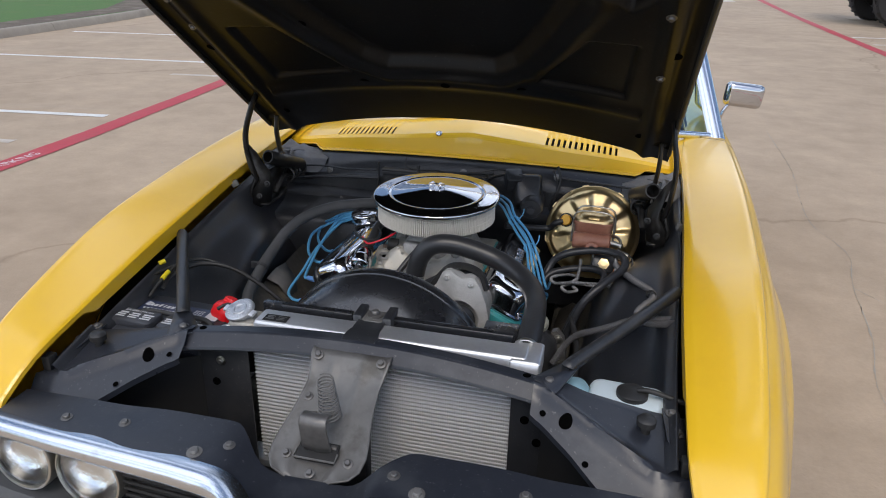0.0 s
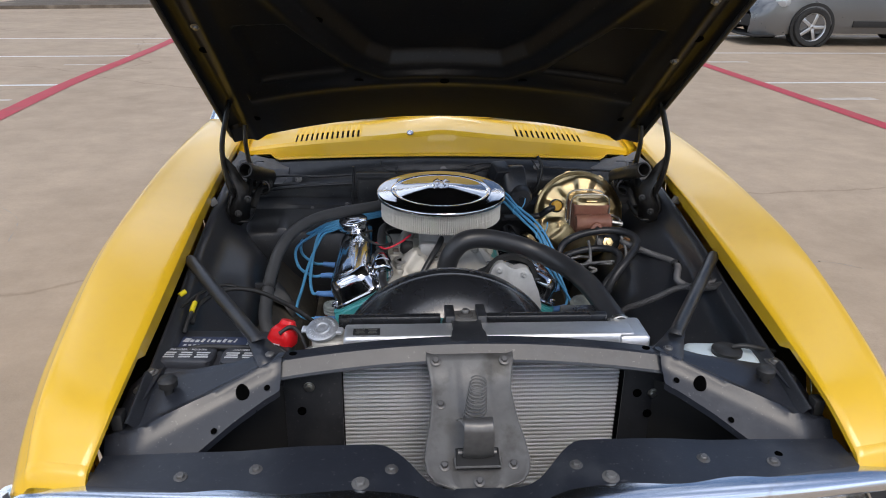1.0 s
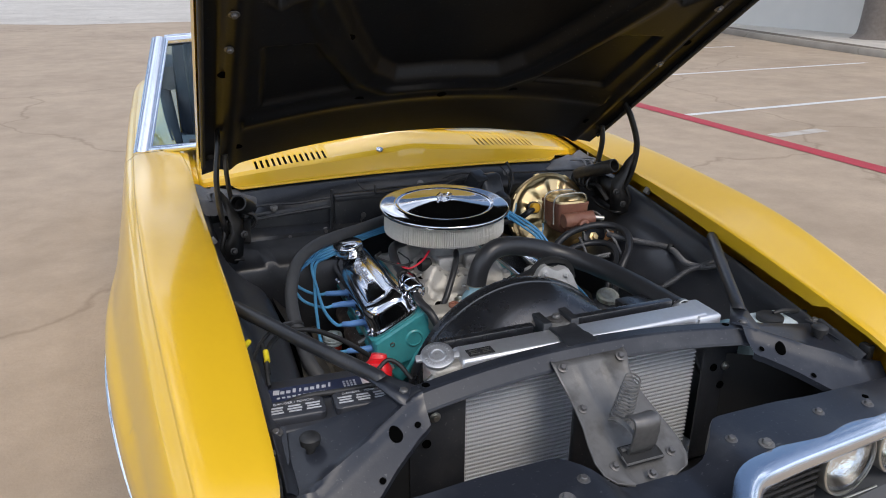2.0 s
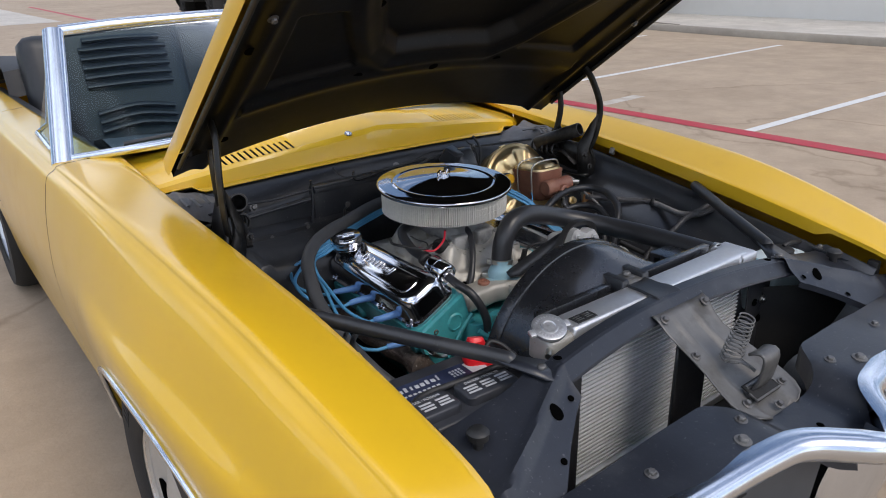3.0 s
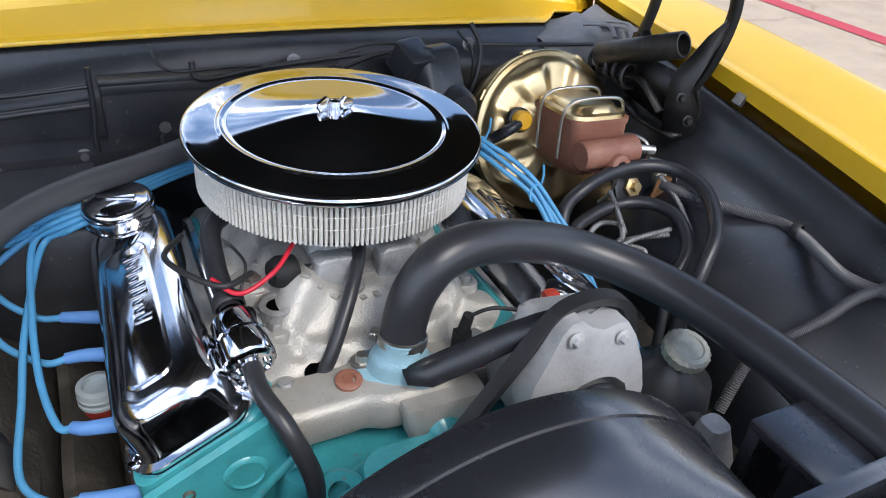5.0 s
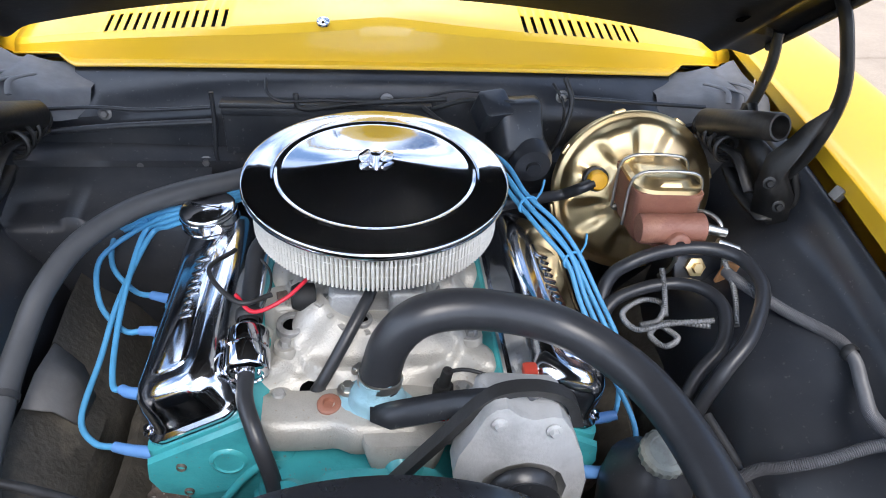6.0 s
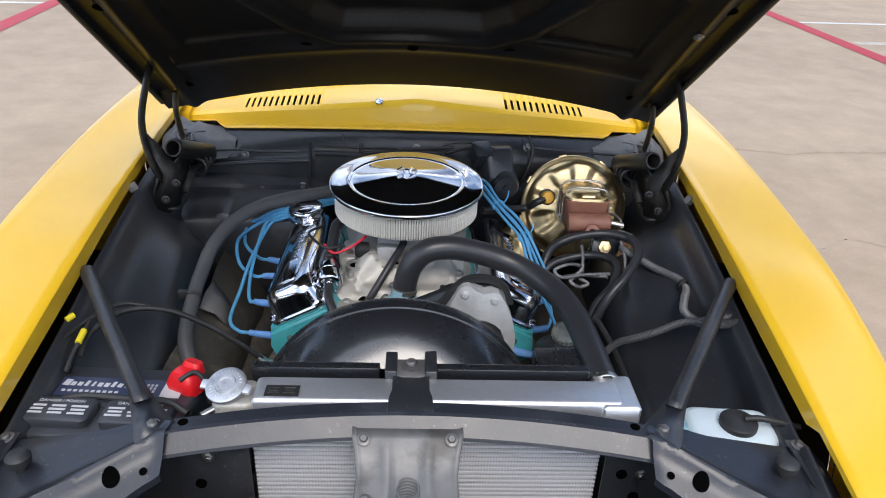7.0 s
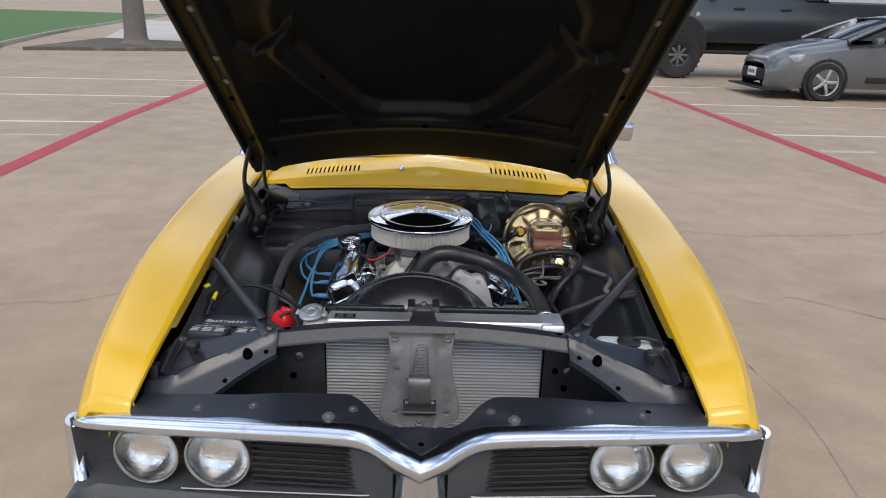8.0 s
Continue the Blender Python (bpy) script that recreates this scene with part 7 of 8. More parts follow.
for k in range(1, 4):
    z = 0.836 + 0.015 * k
    lathe(bm, [(0.1698, z - 0.0005), (0.1702, z), (0.1698, z + 0.0005)], (X0, 0.745, 0), (0, 0, 1), 72, False)
wire = part("gauze_wires", bm, PAPER, AC)
wire["kind"] = "stuff"
bm = B()
lathe(bm, [(0.170, 0.892), (0.181, 0.891), (0.183, 0.893), (0.183, 0.8985), (0.1823, 0.9010), (0.1805, 0.9025), (0.178, 0.9032), (0.176, 0.9034), (0.160, 0.9040), (0.1430, 0.9046), (0.1415, 0.9048), (0.1395, 0.9066), (0.1370, 0.9068), (0.1350, 0.9046), (0.128, 0.9052), (0.11, 0.9074), (0.08, 0.9118), (0.045, 0.9170), (0.030, 0.9188), (0.020, 0.9194), (0.0, 0.9196)], (X0, 0.745 + 0.9 * 0.035, 0.0), (0, -0.035, 1), 96, False)
part("lid", bm, CHROME, AC, "polished chrome lid with a raised ring", 60)
bm = B()
lathe(bm, [(0.012, 0.917), (0.012, 0.922), (0.007, 0.922), (0.007, 0.931), (0.0, 0.933)], (X0, 0.745, 0), (0, 0, 1), 20, False)
for s in (-1, 1):
    stack(bm, pose(X0 + s * 0.014, 0.745, 0.926, 0, s * 24, 24), [(0.016, 0.006, 0.0025, -0.006), (0.022, 0.007, 0.003, 0.002), (0.016, 0.005, 0.0025, 0.008)], 3)
part("wing_nut", bm, CHROME, AC)

# thermostat housing and upper hose
HOSE_T = thing("radiator_hose", (0.15, 0.36, 0.74), "thick black moulded upper radiator hose", "hose")
bm = B()
stack(bm, pose(X0 - 0.002, 0.507, 0, 0, 0, -28), [(0.100, 0.064, 0.030, 0.692), (0.103, 0.067, 0.032, 0.695), (0.103, 0.067, 0.032, 0.702), (0.098, 0.064, 0.031, 0.705), (0.076, 0.063, 0.031, 0.706), (0.073, 0.062, 0.030, 0.714), (0.068, 0.060, 0.0295, 0.721), (0.060, 0.056, 0.0275, 0.727), (0.050, 0.050, 0.0248, 0.731), (0.047, 0.047, 0.0234, 0.750)], 8)
neck = part("thermostat_housing", bm, PALEBLUE, HOSE_T, "pale blue painted thermostat housing")
bolts([(X0 + 0.030, 0.483, 0.706)], (0, 0, 1), neck, 0.0095, STEEL, 0.010)
bolts([(X0 - 0.040, 0.528, 0.705)], (0, 0, 1), neck, 0.0085, STEEL, 0.009)
HP = [(-0.022, 0.509, 0.731), (-0.019, 0.514, 0.758), (-0.006, 0.518, 0.800), (0.025, 0.523, 0.832), (0.075, 0.530, 0.838), (0.140, 0.536, 0.824), (0.200, 0.532, 0.806), (0.250, 0.506, 0.792), (0.290, 0.462, 0.782), (0.314, 0.400, 0.778), (0.324, 0.320, 0.780), (0.327, 0.220, 0.783), (0.328, 0.122, 0.786)]
bm = B()
tube(bm, HP, 0.0258, 20, 8)
part("hose", bm, HOSE, HOSE_T)
clamp((-0.021, 0.511, 0.742), (0.10, 0.15, 1), 0.0264, HOSE_T)
clamp((0.328, 0.132, 0.786), (0.02, -1, 0.03), 0.0262, HOSE_T)
bm = B()
rod(bm, (0.326, 0.15, 0.788), (0.328, 0.11, 0.775), 0.024)
part("hose_neck", bm, ALU, HOSE_T)

# alternator
ALT = thing("alternator", (0.145, 0.40, 0.62), "dull cast alternator with black pulley and bracket", "alternator")
SHIELD = [(0.060, 0.769), (0.074, 0.796), (0.086, 0.824), (0.096, 0.834), (0.108, 0.836), (0.122, 0.824), (0.138, 0.818), (0.156, 0.822), (0.168, 0.820), (0.182, 0.800), (0.198, 0.762), (0.207, 0.725), (0.205, 0.686), (0.19, 0.65), (0.13, 0.63), (0.085, 0.65), (0.064, 0.70), (0.055, 0.742)]
bm = B()
ring_f = [bm.verts.new((x, 0.366 + 0.10 * (z - 0.75), z)) for x, z in SHIELD]
ring_b = [bm.verts.new((x, 0.398 + 0.10 * (z - 0.75), z)) for x, z in SHIELD]
inner = [bm.verts.new((0.133 + 0.052 * math.cos(a), 0.360, 0.712 + 0.052 * math.sin(a))) for a in (math.atan2(z - 0.712, x - 0.133) for x, z in SHIELD)]
deep = [bm.verts.new((0.133 + 0.048 * math.cos(a), 0.384, 0.712 + 0.048 * math.sin(a))) for a in (math.atan2(z - 0.712, x - 0.133) for x, z in SHIELD)]
for i in range(len(SHIELD)):
    j = (i + 1) % len(SHIELD)
    for p, q in ((ring_b, ring_f), (ring_f, inner), (inner, deep)):
        bm.faces.new((p[i], p[j], q[j], q[i]))
bm.faces.new(deep)
shield = part("end_frame", bm, CASTGREY, ALT, "pale cast alternator end frame", 45)
bolts([(0.100, 0.369, 0.818), (0.160, 0.368, 0.806)], (0, -1, 0.1), shield, 0.0055, CASTGREY)
bm = B()
lathe(bm, [(0.05, 0.0), (0.062, 0.006), (0.066, 0.03), (0.064, 0.08), (0.05, 0.09)], (0.133, 0.398, 0.712), (0, 1, 0), 36)
part("case", bm, DULLALU, ALT)
bm = B()
lathe(bm, [(0.012, -0.02), (0.026, -0.020), (0.040, -0.018), (0.032, -0.010), (0.040, -0.002), (0.040, 0.004), (0.02, 0.006)], (0.135, 0.360, 0.712), (0, 1, 0), 36)
part("pulley", bm, BLACK, ALT)
bm = B()
lathe(bm, [(0.011, 0.0), (0.011, 0.012), (0.008, 0.014)], (0.135, 0.352, 0.712), (0, -1, 0), 6)
part("shaft_nut", bm, STEEL, ALT)
bm = B()
stack(bm, pose(0.135, 0.435, 0.785, 0, 6, 0), [(0.10, 0.05, 0.01, -0.06), (0.10, 0.05, 0.01, 0.010), (0.085, 0.04, 0.01, 0.018)])
part("bracket", bm, CASTGREY, ALT, "light grey cast bracket")
bm = B()
rows = []
for x, y, z, w in ((-0.034, 0.474, 0.722, 0.010), (-0.012, 0.468, 0.730, 0.020), (0.02, 0.455, 0.752, 0.020), (0.06, 0.435, 0.784, 0.018), (0.09, 0.420, 0.806, 0.014), (0.14, 0.408, 0.822, 0.010), (0.178, 0.400, 0.824, 0.007)):
    rows.append([(x, y - w, z - 0.4 * w), (x, y, z), (x, y + w * 0.6, z + 0.004)])
grid(bm, rows)
part("brace_strap", bm, BLACK, ALT, thick=0.005)
bm = B()
path = smooth_path([(-0.045, 0.392, 0.640), (-0.010, 0.394, 0.690), (0.045, 0.396, 0.765), (0.085, 0.397, 0.820), (0.112, 0.397, 0.838), (0.150, 0.397, 0.838), (0.180, 0.396, 0.822), (0.195, 0.396, 0.785)], 8)
rows = []
for i, p in enumerate(path):
    d = (path[min(i + 1, len(path) - 1)] - path[max(0, i - 1)]).normalized()
    q = Vector((-d.z, 0, d.x)) * 0.006
    rows.append([p + q + Vector((0, -0.009, 0)), p + q + Vector((0, 0.009, 0)), p - q + Vector((0, 0.006, 0)), p - q + Vector((0, -0.006, 0))])
grid(bm, rows, True)
part("drive_belt", bm, RUBBER, ALT, "worn black drive belt")
bm = B()
rod(bm, (0.06, 0.517, 0.705), (0.06, 0.517, 0.722), 0.014, 0.013, 6)
sensor = part("sensor", bm, CHASSIS, ALT)
bm = B()
rod(bm, (0.06, 0.517, 0.722), (0.064, 0.514, 0.750), 0.008, 0.007, 10)
part("sensor_plug", bm, CHASSIS, sensor)
bm = B()
tube(bm, [(0.064, 0.514, 0.748), (0.085, 0.50, 0.765), (0.12, 0.49, 0.760), (0.15, 0.485, 0.752)], 0.0025, 8, 5)
part("sensor_wire", bm, RUBBER, sensor)
bm = B()
box(bm, (0.163, 0.495, 0.766), (0.020, 0.020, 0.014), 0.006)
part("terminal_block", bm, REDDULL, ALT)

# power steering pump
PUMP = thing("steering_pump", (0.29, 0.40, 0.55), "black steering pump with a ribbed metal filler cap", "pump")
bm = B()
lathe(bm, [(0.055, 0.56), (0.06, 0.62), (0.055, 0.655), (0.03, 0.675), (0.022, 0.692)], (0.318, 0.422, 0), (0, 0, 1), 24)
part("reservoir", bm, BLACK, PUMP)
bm = B()
rows = []
for h, r, tooth in ((0.0, 0.024, 0), (0.002, 0.029, 1), (0.014, 0.029, 1), (0.018, 0.026, 0.3), (0.019, 0.020, 0), (0.0175, 0.018, 0), (0.0175, 0.0, 0)):
    mc = axis_matrix((0.322, 0.414, 0.694), (-0.05, -0.28, 1))
    rows.append([mc @ Vector(((r + 0.0016 * tooth * (i % 2)) * math.cos(math.pi * i / 20), (r + 0.0016 * tooth * (i % 2)) * math.sin(math.pi * i / 20), h)) for i in range(41)])
grid(bm, rows)
part("filler_cap", bm, CAPCREAM, PUMP, "pale knurled filler cap", 25)
bm = B()
stack(bm, pose(0.31, 0.33, 0.60), [(0.06, 0.06, 0.01, -0.06), (0.07, 0.05, 0.01, 0.0), (0.03, 0.03, 0.01, 0.06)])
part("pump_bracket", bm, DULLALU, PUMP)
bm = B()
ol = [(0.358, 0.672), (0.372, 0.676), (0.388, 0.655), (0.398, 0.610), (0.396, 0.560), (0.378, 0.545), (0.362, 0.575), (0.356, 0.625)]
fr, bk = [bm.verts.new((x, 0.430 + 0.10 * (x - 0.36), z)) for x, z in ol], [bm.verts.new((x + 0.002, 0.452 + 0.10 * (x - 0.36), z - 0.001)) for x, z in ol]
bm.faces.new(fr)
bm.faces.new(bk[::-1])
for i in range(8):
    bm.faces.new((fr[i], fr[(i + 1) % 8], bk[(i + 1) % 8], bk[i]))
mount = part("pump_mount", bm, WORN, PUMP, "worn grey pump mounting plate", 40)
bolts([(0.376, 0.431, 0.655), (0.382, 0.432, 0.585)], (0, -1, 0.1), mount, 0.007, STEEL)
bm = B()
lathe(bm, [(0.0, 0.0), (0.030, 0.0), (0.046, 0.004), (0.036, 0.012), (0.046, 0.020), (0.044, 0.024), (0.0, 0.024)], (0.300, 0.345, 0.600), (0, 1, 0), 28, False)
part("pump_pulley", bm, BLACK, PUMP)

# brake booster and master cylinder
BOOST = thing("brake_booster", (0.424, 0.98, 0.66), "gold zinc plated round brake booster on the firewall", "brake booster")
AX = Vector((-0.03, -0.945, 0.30)).normalized()
BC = Vector((0.424, 0.924, 0.762))
MB = axis_matrix(BC, AX)
bm = B()
rows = []
for r, h in ((0.06, -0.095), (0.098, -0.09), (0.123, -0.065), (0.131, -0.02), (0.131, 0.0), (0.140, 0.002), (0.141, 0.008), (0.137, 0.012), (0.131, 0.012), (0.127, 0.016), (0.122, 0.026), (0.115, 0.033), (0.107, 0.036), (0.098, 0.038), (0.088, 0.0395), (0.079, 0.040), (0.070, 0.041), (0.060, 0.042), (0.050, 0.043), (0.030, 0.044), (0.0, 0.044)):
    row = []
    for i in range(145):
        a = 2 * math.pi * i / 144
        gap = abs(((a * 6 / (2 * math.pi) + 0.62) % 1) - 0.5)
        pad = 1 - step(gap - 0.26, 0.22)
        band = step(r - 0.066, 0.018) * step(0.119 - r, 0.016)
        row.append(MB @ Vector((r * math.cos(a), r * math.sin(a), h - 0.010 * (1 - pad) * band)))
    rows.append(row)
grid(bm, rows)
bmesh.ops.remove_doubles(bm, verts=bm.verts, dist=0.0004)
shell = part("shell", bm, GOLD, BOOST, "gold plated pressed shell", 60)
bm = B()
for k in (-0.008, -0.017, -0.027):
    lathe(bm, [(0.131, k - 0.004), (0.1345, k), (0.131, k + 0.004)], BC, AX, 72, False)
part("rolled_seam", bm, GOLD, BOOST)
for i in range(8):
    m = MB @ Matrix.Rotation(i * math.pi / 4 + 0.25, 4, "Z")
    bm = B()
    box(bm, m @ Vector((0.141, 0, 0.002)), (0.006, 0.020, 0.014), 0.002, m.to_3x3().to_4x4())
    part("crimp_tab", bm, GOLD, shell)
PV = Vector((0.345, 0.884, 0.808))
bm = B()
lathe(bm, [(0.021, -0.012), (0.021, 0.0), (0.017, 0.001), (0.017, -0.012)], PV, AX, 24, False)
part("valve_grommet", bm, RUBBER, BOOST)
bm = B()
lathe(bm, [(0.0165, -0.004), (0.0165, 0.012), (0.0135, 0.016), (0.0, 0.0165)], PV, AX, 24)
part("check_valve", bm, PLUG, BOOST, "orange check valve plug")
# master cylinder: reservoir, bore boss across its front, port and lines
MC = Vector((0.430, 0.836, 0.805))
bm = B()
stack(bm, pose(MC.x, MC.y, MC.z, -6, 0, -3), [(0.070, 0.10, 0.02, -0.062), (0.088, 0.118, 0.016, -0.050), (0.100, 0.126, 0.014, -0.030), (0.104, 0.128, 0.014, 0.022), (0.108, 0.132, 0.014, 0.026), (0.108, 0.132, 0.014, 0.034)], 6)
cyl = part("master_cylinder", bm, IRON, BOOST, "rust-brown cast iron master cylinder")
bm = B()
stack(bm, pose(MC.x + 0.004, MC.y + 0.072, MC.z - 0.044, 74, 0, 0), [(0.11, 0.07, 0.02, -0.006), (0.11, 0.07, 0.02, 0.004), (0.10, 0.06, 0.02, 0.008)])
part("mounting_flange", bm, IRON, cyl)
bm = B()
lathe(bm, [(0.0, 0.0), (0.021, 0.0), (0.0235, 0.003), (0.0235, 0.046), (0.0215, 0.052), (0.0215, 0.070), (0.0235, 0.076), (0.0235, 0.100), (0.017, 0.104), (0.0, 0.104)], (0.376, 0.752, 0.800), (1, -0.03, 0.02), 24, False)
stack(bm, pose(0.432, 0.772, 0.790), [(0.07, 0.05, 0.015, -0.022), (0.075, 0.05, 0.015, 0.010), (0.05, 0.04, 0.012, 0.024)])
part("cylinder_bore", bm, IRON, cyl)
bm = B()
lathe(bm, [(0.018, -0.012), (0.018, 0.012), (0.015, 0.015), (0.008, 0.015), (0.007, 0.008), (0.0, 0.008)], (0.431, 0.728, 0.790), (-0.05, -1, 0.25), 20, False)
part("port_boss", bm, IRON, cyl)
bm = B()
stack(bm, pose(MC.x, MC.y, MC.z, -6, 0, -3), [(0.108, 0.132, 0.030, 0.034), (0.106, 0.130, 0.030, 0.040), (0.088, 0.112, 0.030, 0.042), (0.080, 0.104, 0.030, 0.050), (0.066, 0.09, 0.026, 0.053)], 8)
lid = part("reservoir_lid", bm, GOLD, cyl, "gold plated reservoir lid")
ML = pose(MC.x, MC.y, MC.z, -6, 0, -3)
for y in (-0.036, 0.030):
    bm = B()
    tube(bm, [ML @ Vector(p) for p in ((-0.058, y, -0.034), (-0.057, y, 0.034), (-0.046, y - 0.004, 0.056), (-0.02, y - 0.006, 0.062), (0.02, y - 0.006, 0.062), (0.046, y - 0.004, 0.056), (0.057, y, 0.034), (0.058, y, -0.03))], 0.0028, 8, 6)
    part("bail_wire", bm, STEEL, cyl)
for p in ((0.383, 0.893, 0.755), (0.478, 0.890, 0.752)):
    bm = B()
    lathe(bm, [(0.017, -0.004), (0.017, 0.002), (0.0105, 0.003), (0.0105, 0.012), (0.006, 0.013), (0.006, 0.026), (0.0, 0.027)], p, AX, 6)
    part("mount_nut", bm, STEEL, BOOST)
for p, q, r in (((0.482, 0.748, 0.802), (0.512, 0.738, 0.800), 0.009), ((0.500, 0.735, 0.782), (0.532, 0.725, 0.776), 0.010), ((0.515, 0.715, 0.768), (0.517, 0.712, 0.740), 0.011)):
    bm = B()
    rod(bm, p, q, r, r * 0.8, 10)
    part("line_fitting", bm, STEEL, BOOST)
bm = B()
tube(bm, [(0.478, 0.79, 0.806), (0.494, 0.775, 0.812), (0.507, 0.756, 0.806), (0.508, 0.742, 0.790)], 0.004, 8, 6)
part("brake_pipe", bm, STEEL, BOOST)
bm = B()
tube(bm, [(0.436, 0.73, 0.772), (0.437, 0.728, 0.755), (0.434, 0.732, 0.735), (0.425, 0.742, 0.715)], 0.0035, 8, 6)
part("brake_pipe", bm, STEEL, BOOST)
bm = B()
tube(bm, [(0.518, 0.728, 0.778), (0.535, 0.720, 0.780), (0.545, 0.71, 0.768), (0.540, 0.70, 0.752)], 0.0025, 8, 6)
part("switch_wire", bm, RUBBER, BOOST)
bm = B()
stack(bm, pose(0.478, 0.735, 0.742, 62, 0, 8), [(0.085, 0.05, 0.012, 0), (0.085, 0.05, 0.012, 0.008), (0.078, 0.044, 0.012, 0.010)])
valve = part("valve_bracket", bm, BLACK, BOOST)
bm = B()
lathe(bm, [(0.016, 0.0), (0.016, 0.006), (0.008, 0.007), (0.008, 0.016), (0.0, 0.016)], (0.468, 0.722, 0.748), (0, -0.9, 0.45), 6)
part("valve_nut", bm, GOLD, valve)
bm = B()
box(bm, (0.510, 0.700, 0.752), (0.024, 0.008, 0.040), 0.003, Matrix.Rotation(0.25, 4, "Y"))
part("valve_tag", bm, CORK, BOOST)
bm = B()
tube(bm, [PV + AX * 0.010 + Vector((-0.008, 0, -0.004)), PV + AX * 0.014 + Vector((-0.030, 0, -0.014)), (0.295, 0.895, 0.772), (0.24, 0.875, 0.775), (0.17, 0.83, 0.79)], 0.0095, 10, 6)
part("vacuum_hose", bm, HOSE, BOOST)

# battery
BAT = thing("battery", (-0.505, 0.13, 0.56), "black car battery with labels and a red terminal cover", "battery")
BZ = 0.752
bm = B()
stack(bm, pose(-0.505, 0.130, 0, 0, 0, -3), [(0.255, 0.172, 0.008, 0.56), (0.258, 0.175, 0.008, BZ - 0.035), (0.264, 0.180, 0.008, BZ - 0.033), (0.264, 0.180, 0.008, BZ - 0.012), (0.256, 0.172, 0.010, BZ - 0.008)])
part("case", bm, BATTERY, BAT)
mb = pose(-0.505, 0.130, 0, 0, 0, -3)
for x in (-0.066, 0.062):
    bm = B()
    stack(bm, mb @ pose(x, -0.042, 0), [(0.112, 0.058, 0.012, BZ - 0.010), (0.112, 0.058, 0.012, BZ + 0.006), (0.106, 0.052, 0.012, BZ + 0.009)])
    cp = part("vent_cap", bm, BATTERY, BAT)
    lettering("warning_line", "DANGER / POISON", 0.0088, mb @ pose(x, -0.026, BZ + 0.0095), WHITEINK, cp, 0.0003)
    for k in range(3):
        for j in range(3):
            bm = B()
            box(bm, mb @ Vector((x - 0.034 + k * 0.034, -0.038 - 0.0085 * j, BZ + 0.0096)), (0.027 - 0.004 * ((j + k) % 2), 0.0045, 0.0006), 0, mb.to_3x3().to_4x4())
            part("label_bar", bm, WHITEINK, cp)
bm = B()
box(bm, mb @ Vector((-0.005, 0.030, BZ - 0.0065)), (0.225, 0.050, 0.002), 0, mb.to_3x3().to_4x4())
lab = part("top_label", bm, LABELBLUE, BAT, "dark blue label with white bars")
for i, (w, h) in enumerate(((0.012, 0.016), (0.008, 0.010), (0.008, 0.010), (0.006, 0.014), (0.004, 0.012), (0.008, 0.010), (0.008, 0.010), (0.006, 0.014), (0.008, 0.010), (0.004, 0.016))):
    bm = B()
    box(bm, mb @ Vector((-0.092 + i * 0.0115, 0.036 + (h - 0.010) / 2, BZ - 0.005)), (w, h, 0.0008), 0.0003, mb.to_3x3().to_4x4() @ Matrix.Rotation(-0.15, 4, "Z"))
    part("script_bar", bm, WHITEINK, lab)
for i in range(10):
    bm = B()
    box(bm, mb @ Vector((-0.09 + i * 0.010, 0.018, BZ - 0.005)), (0.006, 0.005, 0.0008), 0, mb.to_3x3().to_4x4())
    part("label_bar", bm, WHITEINK, lab)
for i in range(4):
    for j in range(3):
        bm = B()
        box(bm, mb @ Vector((0.040 + i * 0.007, 0.024 + j * 0.008, BZ - 0.005)), (0.004, 0.005, 0.0008), 0, mb.to_3x3().to_4x4())
        part("label_dot", bm, WHITEINK, lab)
bm = B()
box(bm, mb @ Vector((0.092, 0.030, BZ - 0.0052)), (0.034, 0.040, 0.0010), 0, mb.to_3x3().to_4x4())
part("label_patch", bm, WHITEINK, lab)
bm = B()
stack(bm, pose(-0.392, 0.170, 0, 0, 0, -25), [(0.056, 0.042, 0.012, BZ - 0.014), (0.060, 0.046, 0.014, BZ + 0.004), (0.046, 0.034, 0.012, BZ + 0.020), (0.032, 0.024, 0.010, BZ + 0.027)])
cover_red = part("terminal_cover", bm, RED, BAT, "bright red terminal cover")
bm = B()
stack(bm, pose(-0.388, 0.182, BZ - 0.002, -20, 6, -20), [(0.040, 0.034, 0.012, -0.012), (0.040, 0.032, 0.012, 0.020), (0.030, 0.022, 0.01, 0.034)])
part("cover_boot", bm, RED, cover_red)
bm = B()
tube(bm, [(-0.62, 0.09, BZ + 0.002), (-0.56, 0.125, BZ + 0.004), (-0.47, 0.118, BZ + 0.006), (-0.40, 0.100, BZ + 0.016), (-0.365, 0.085, BZ + 0.005)], 0.006, 10, 6)
tube(bm, [(-0.635, 0.02, BZ - 0.02), (-0.62, 0.09, BZ + 0.002)], 0.006, 10, 4)
part("strap", bm, RUBBER, BAT)
bm = B()
tube(bm, [(-0.335, 0.12, BZ), (-0.352, 0.148, BZ + 0.022), (-0.372, 0.160, BZ + 0.030), (-0.395, 0.150, BZ + 0.020)], 0.0045, 8, 5)
part("cable_tie", bm, RUBBER, BAT)
bm = B()
box(bm, (-0.505, 0.13, 0.55), (0.29, 0.20, 0.012), 0.003)
part("tray", bm, BLACK, BAT)

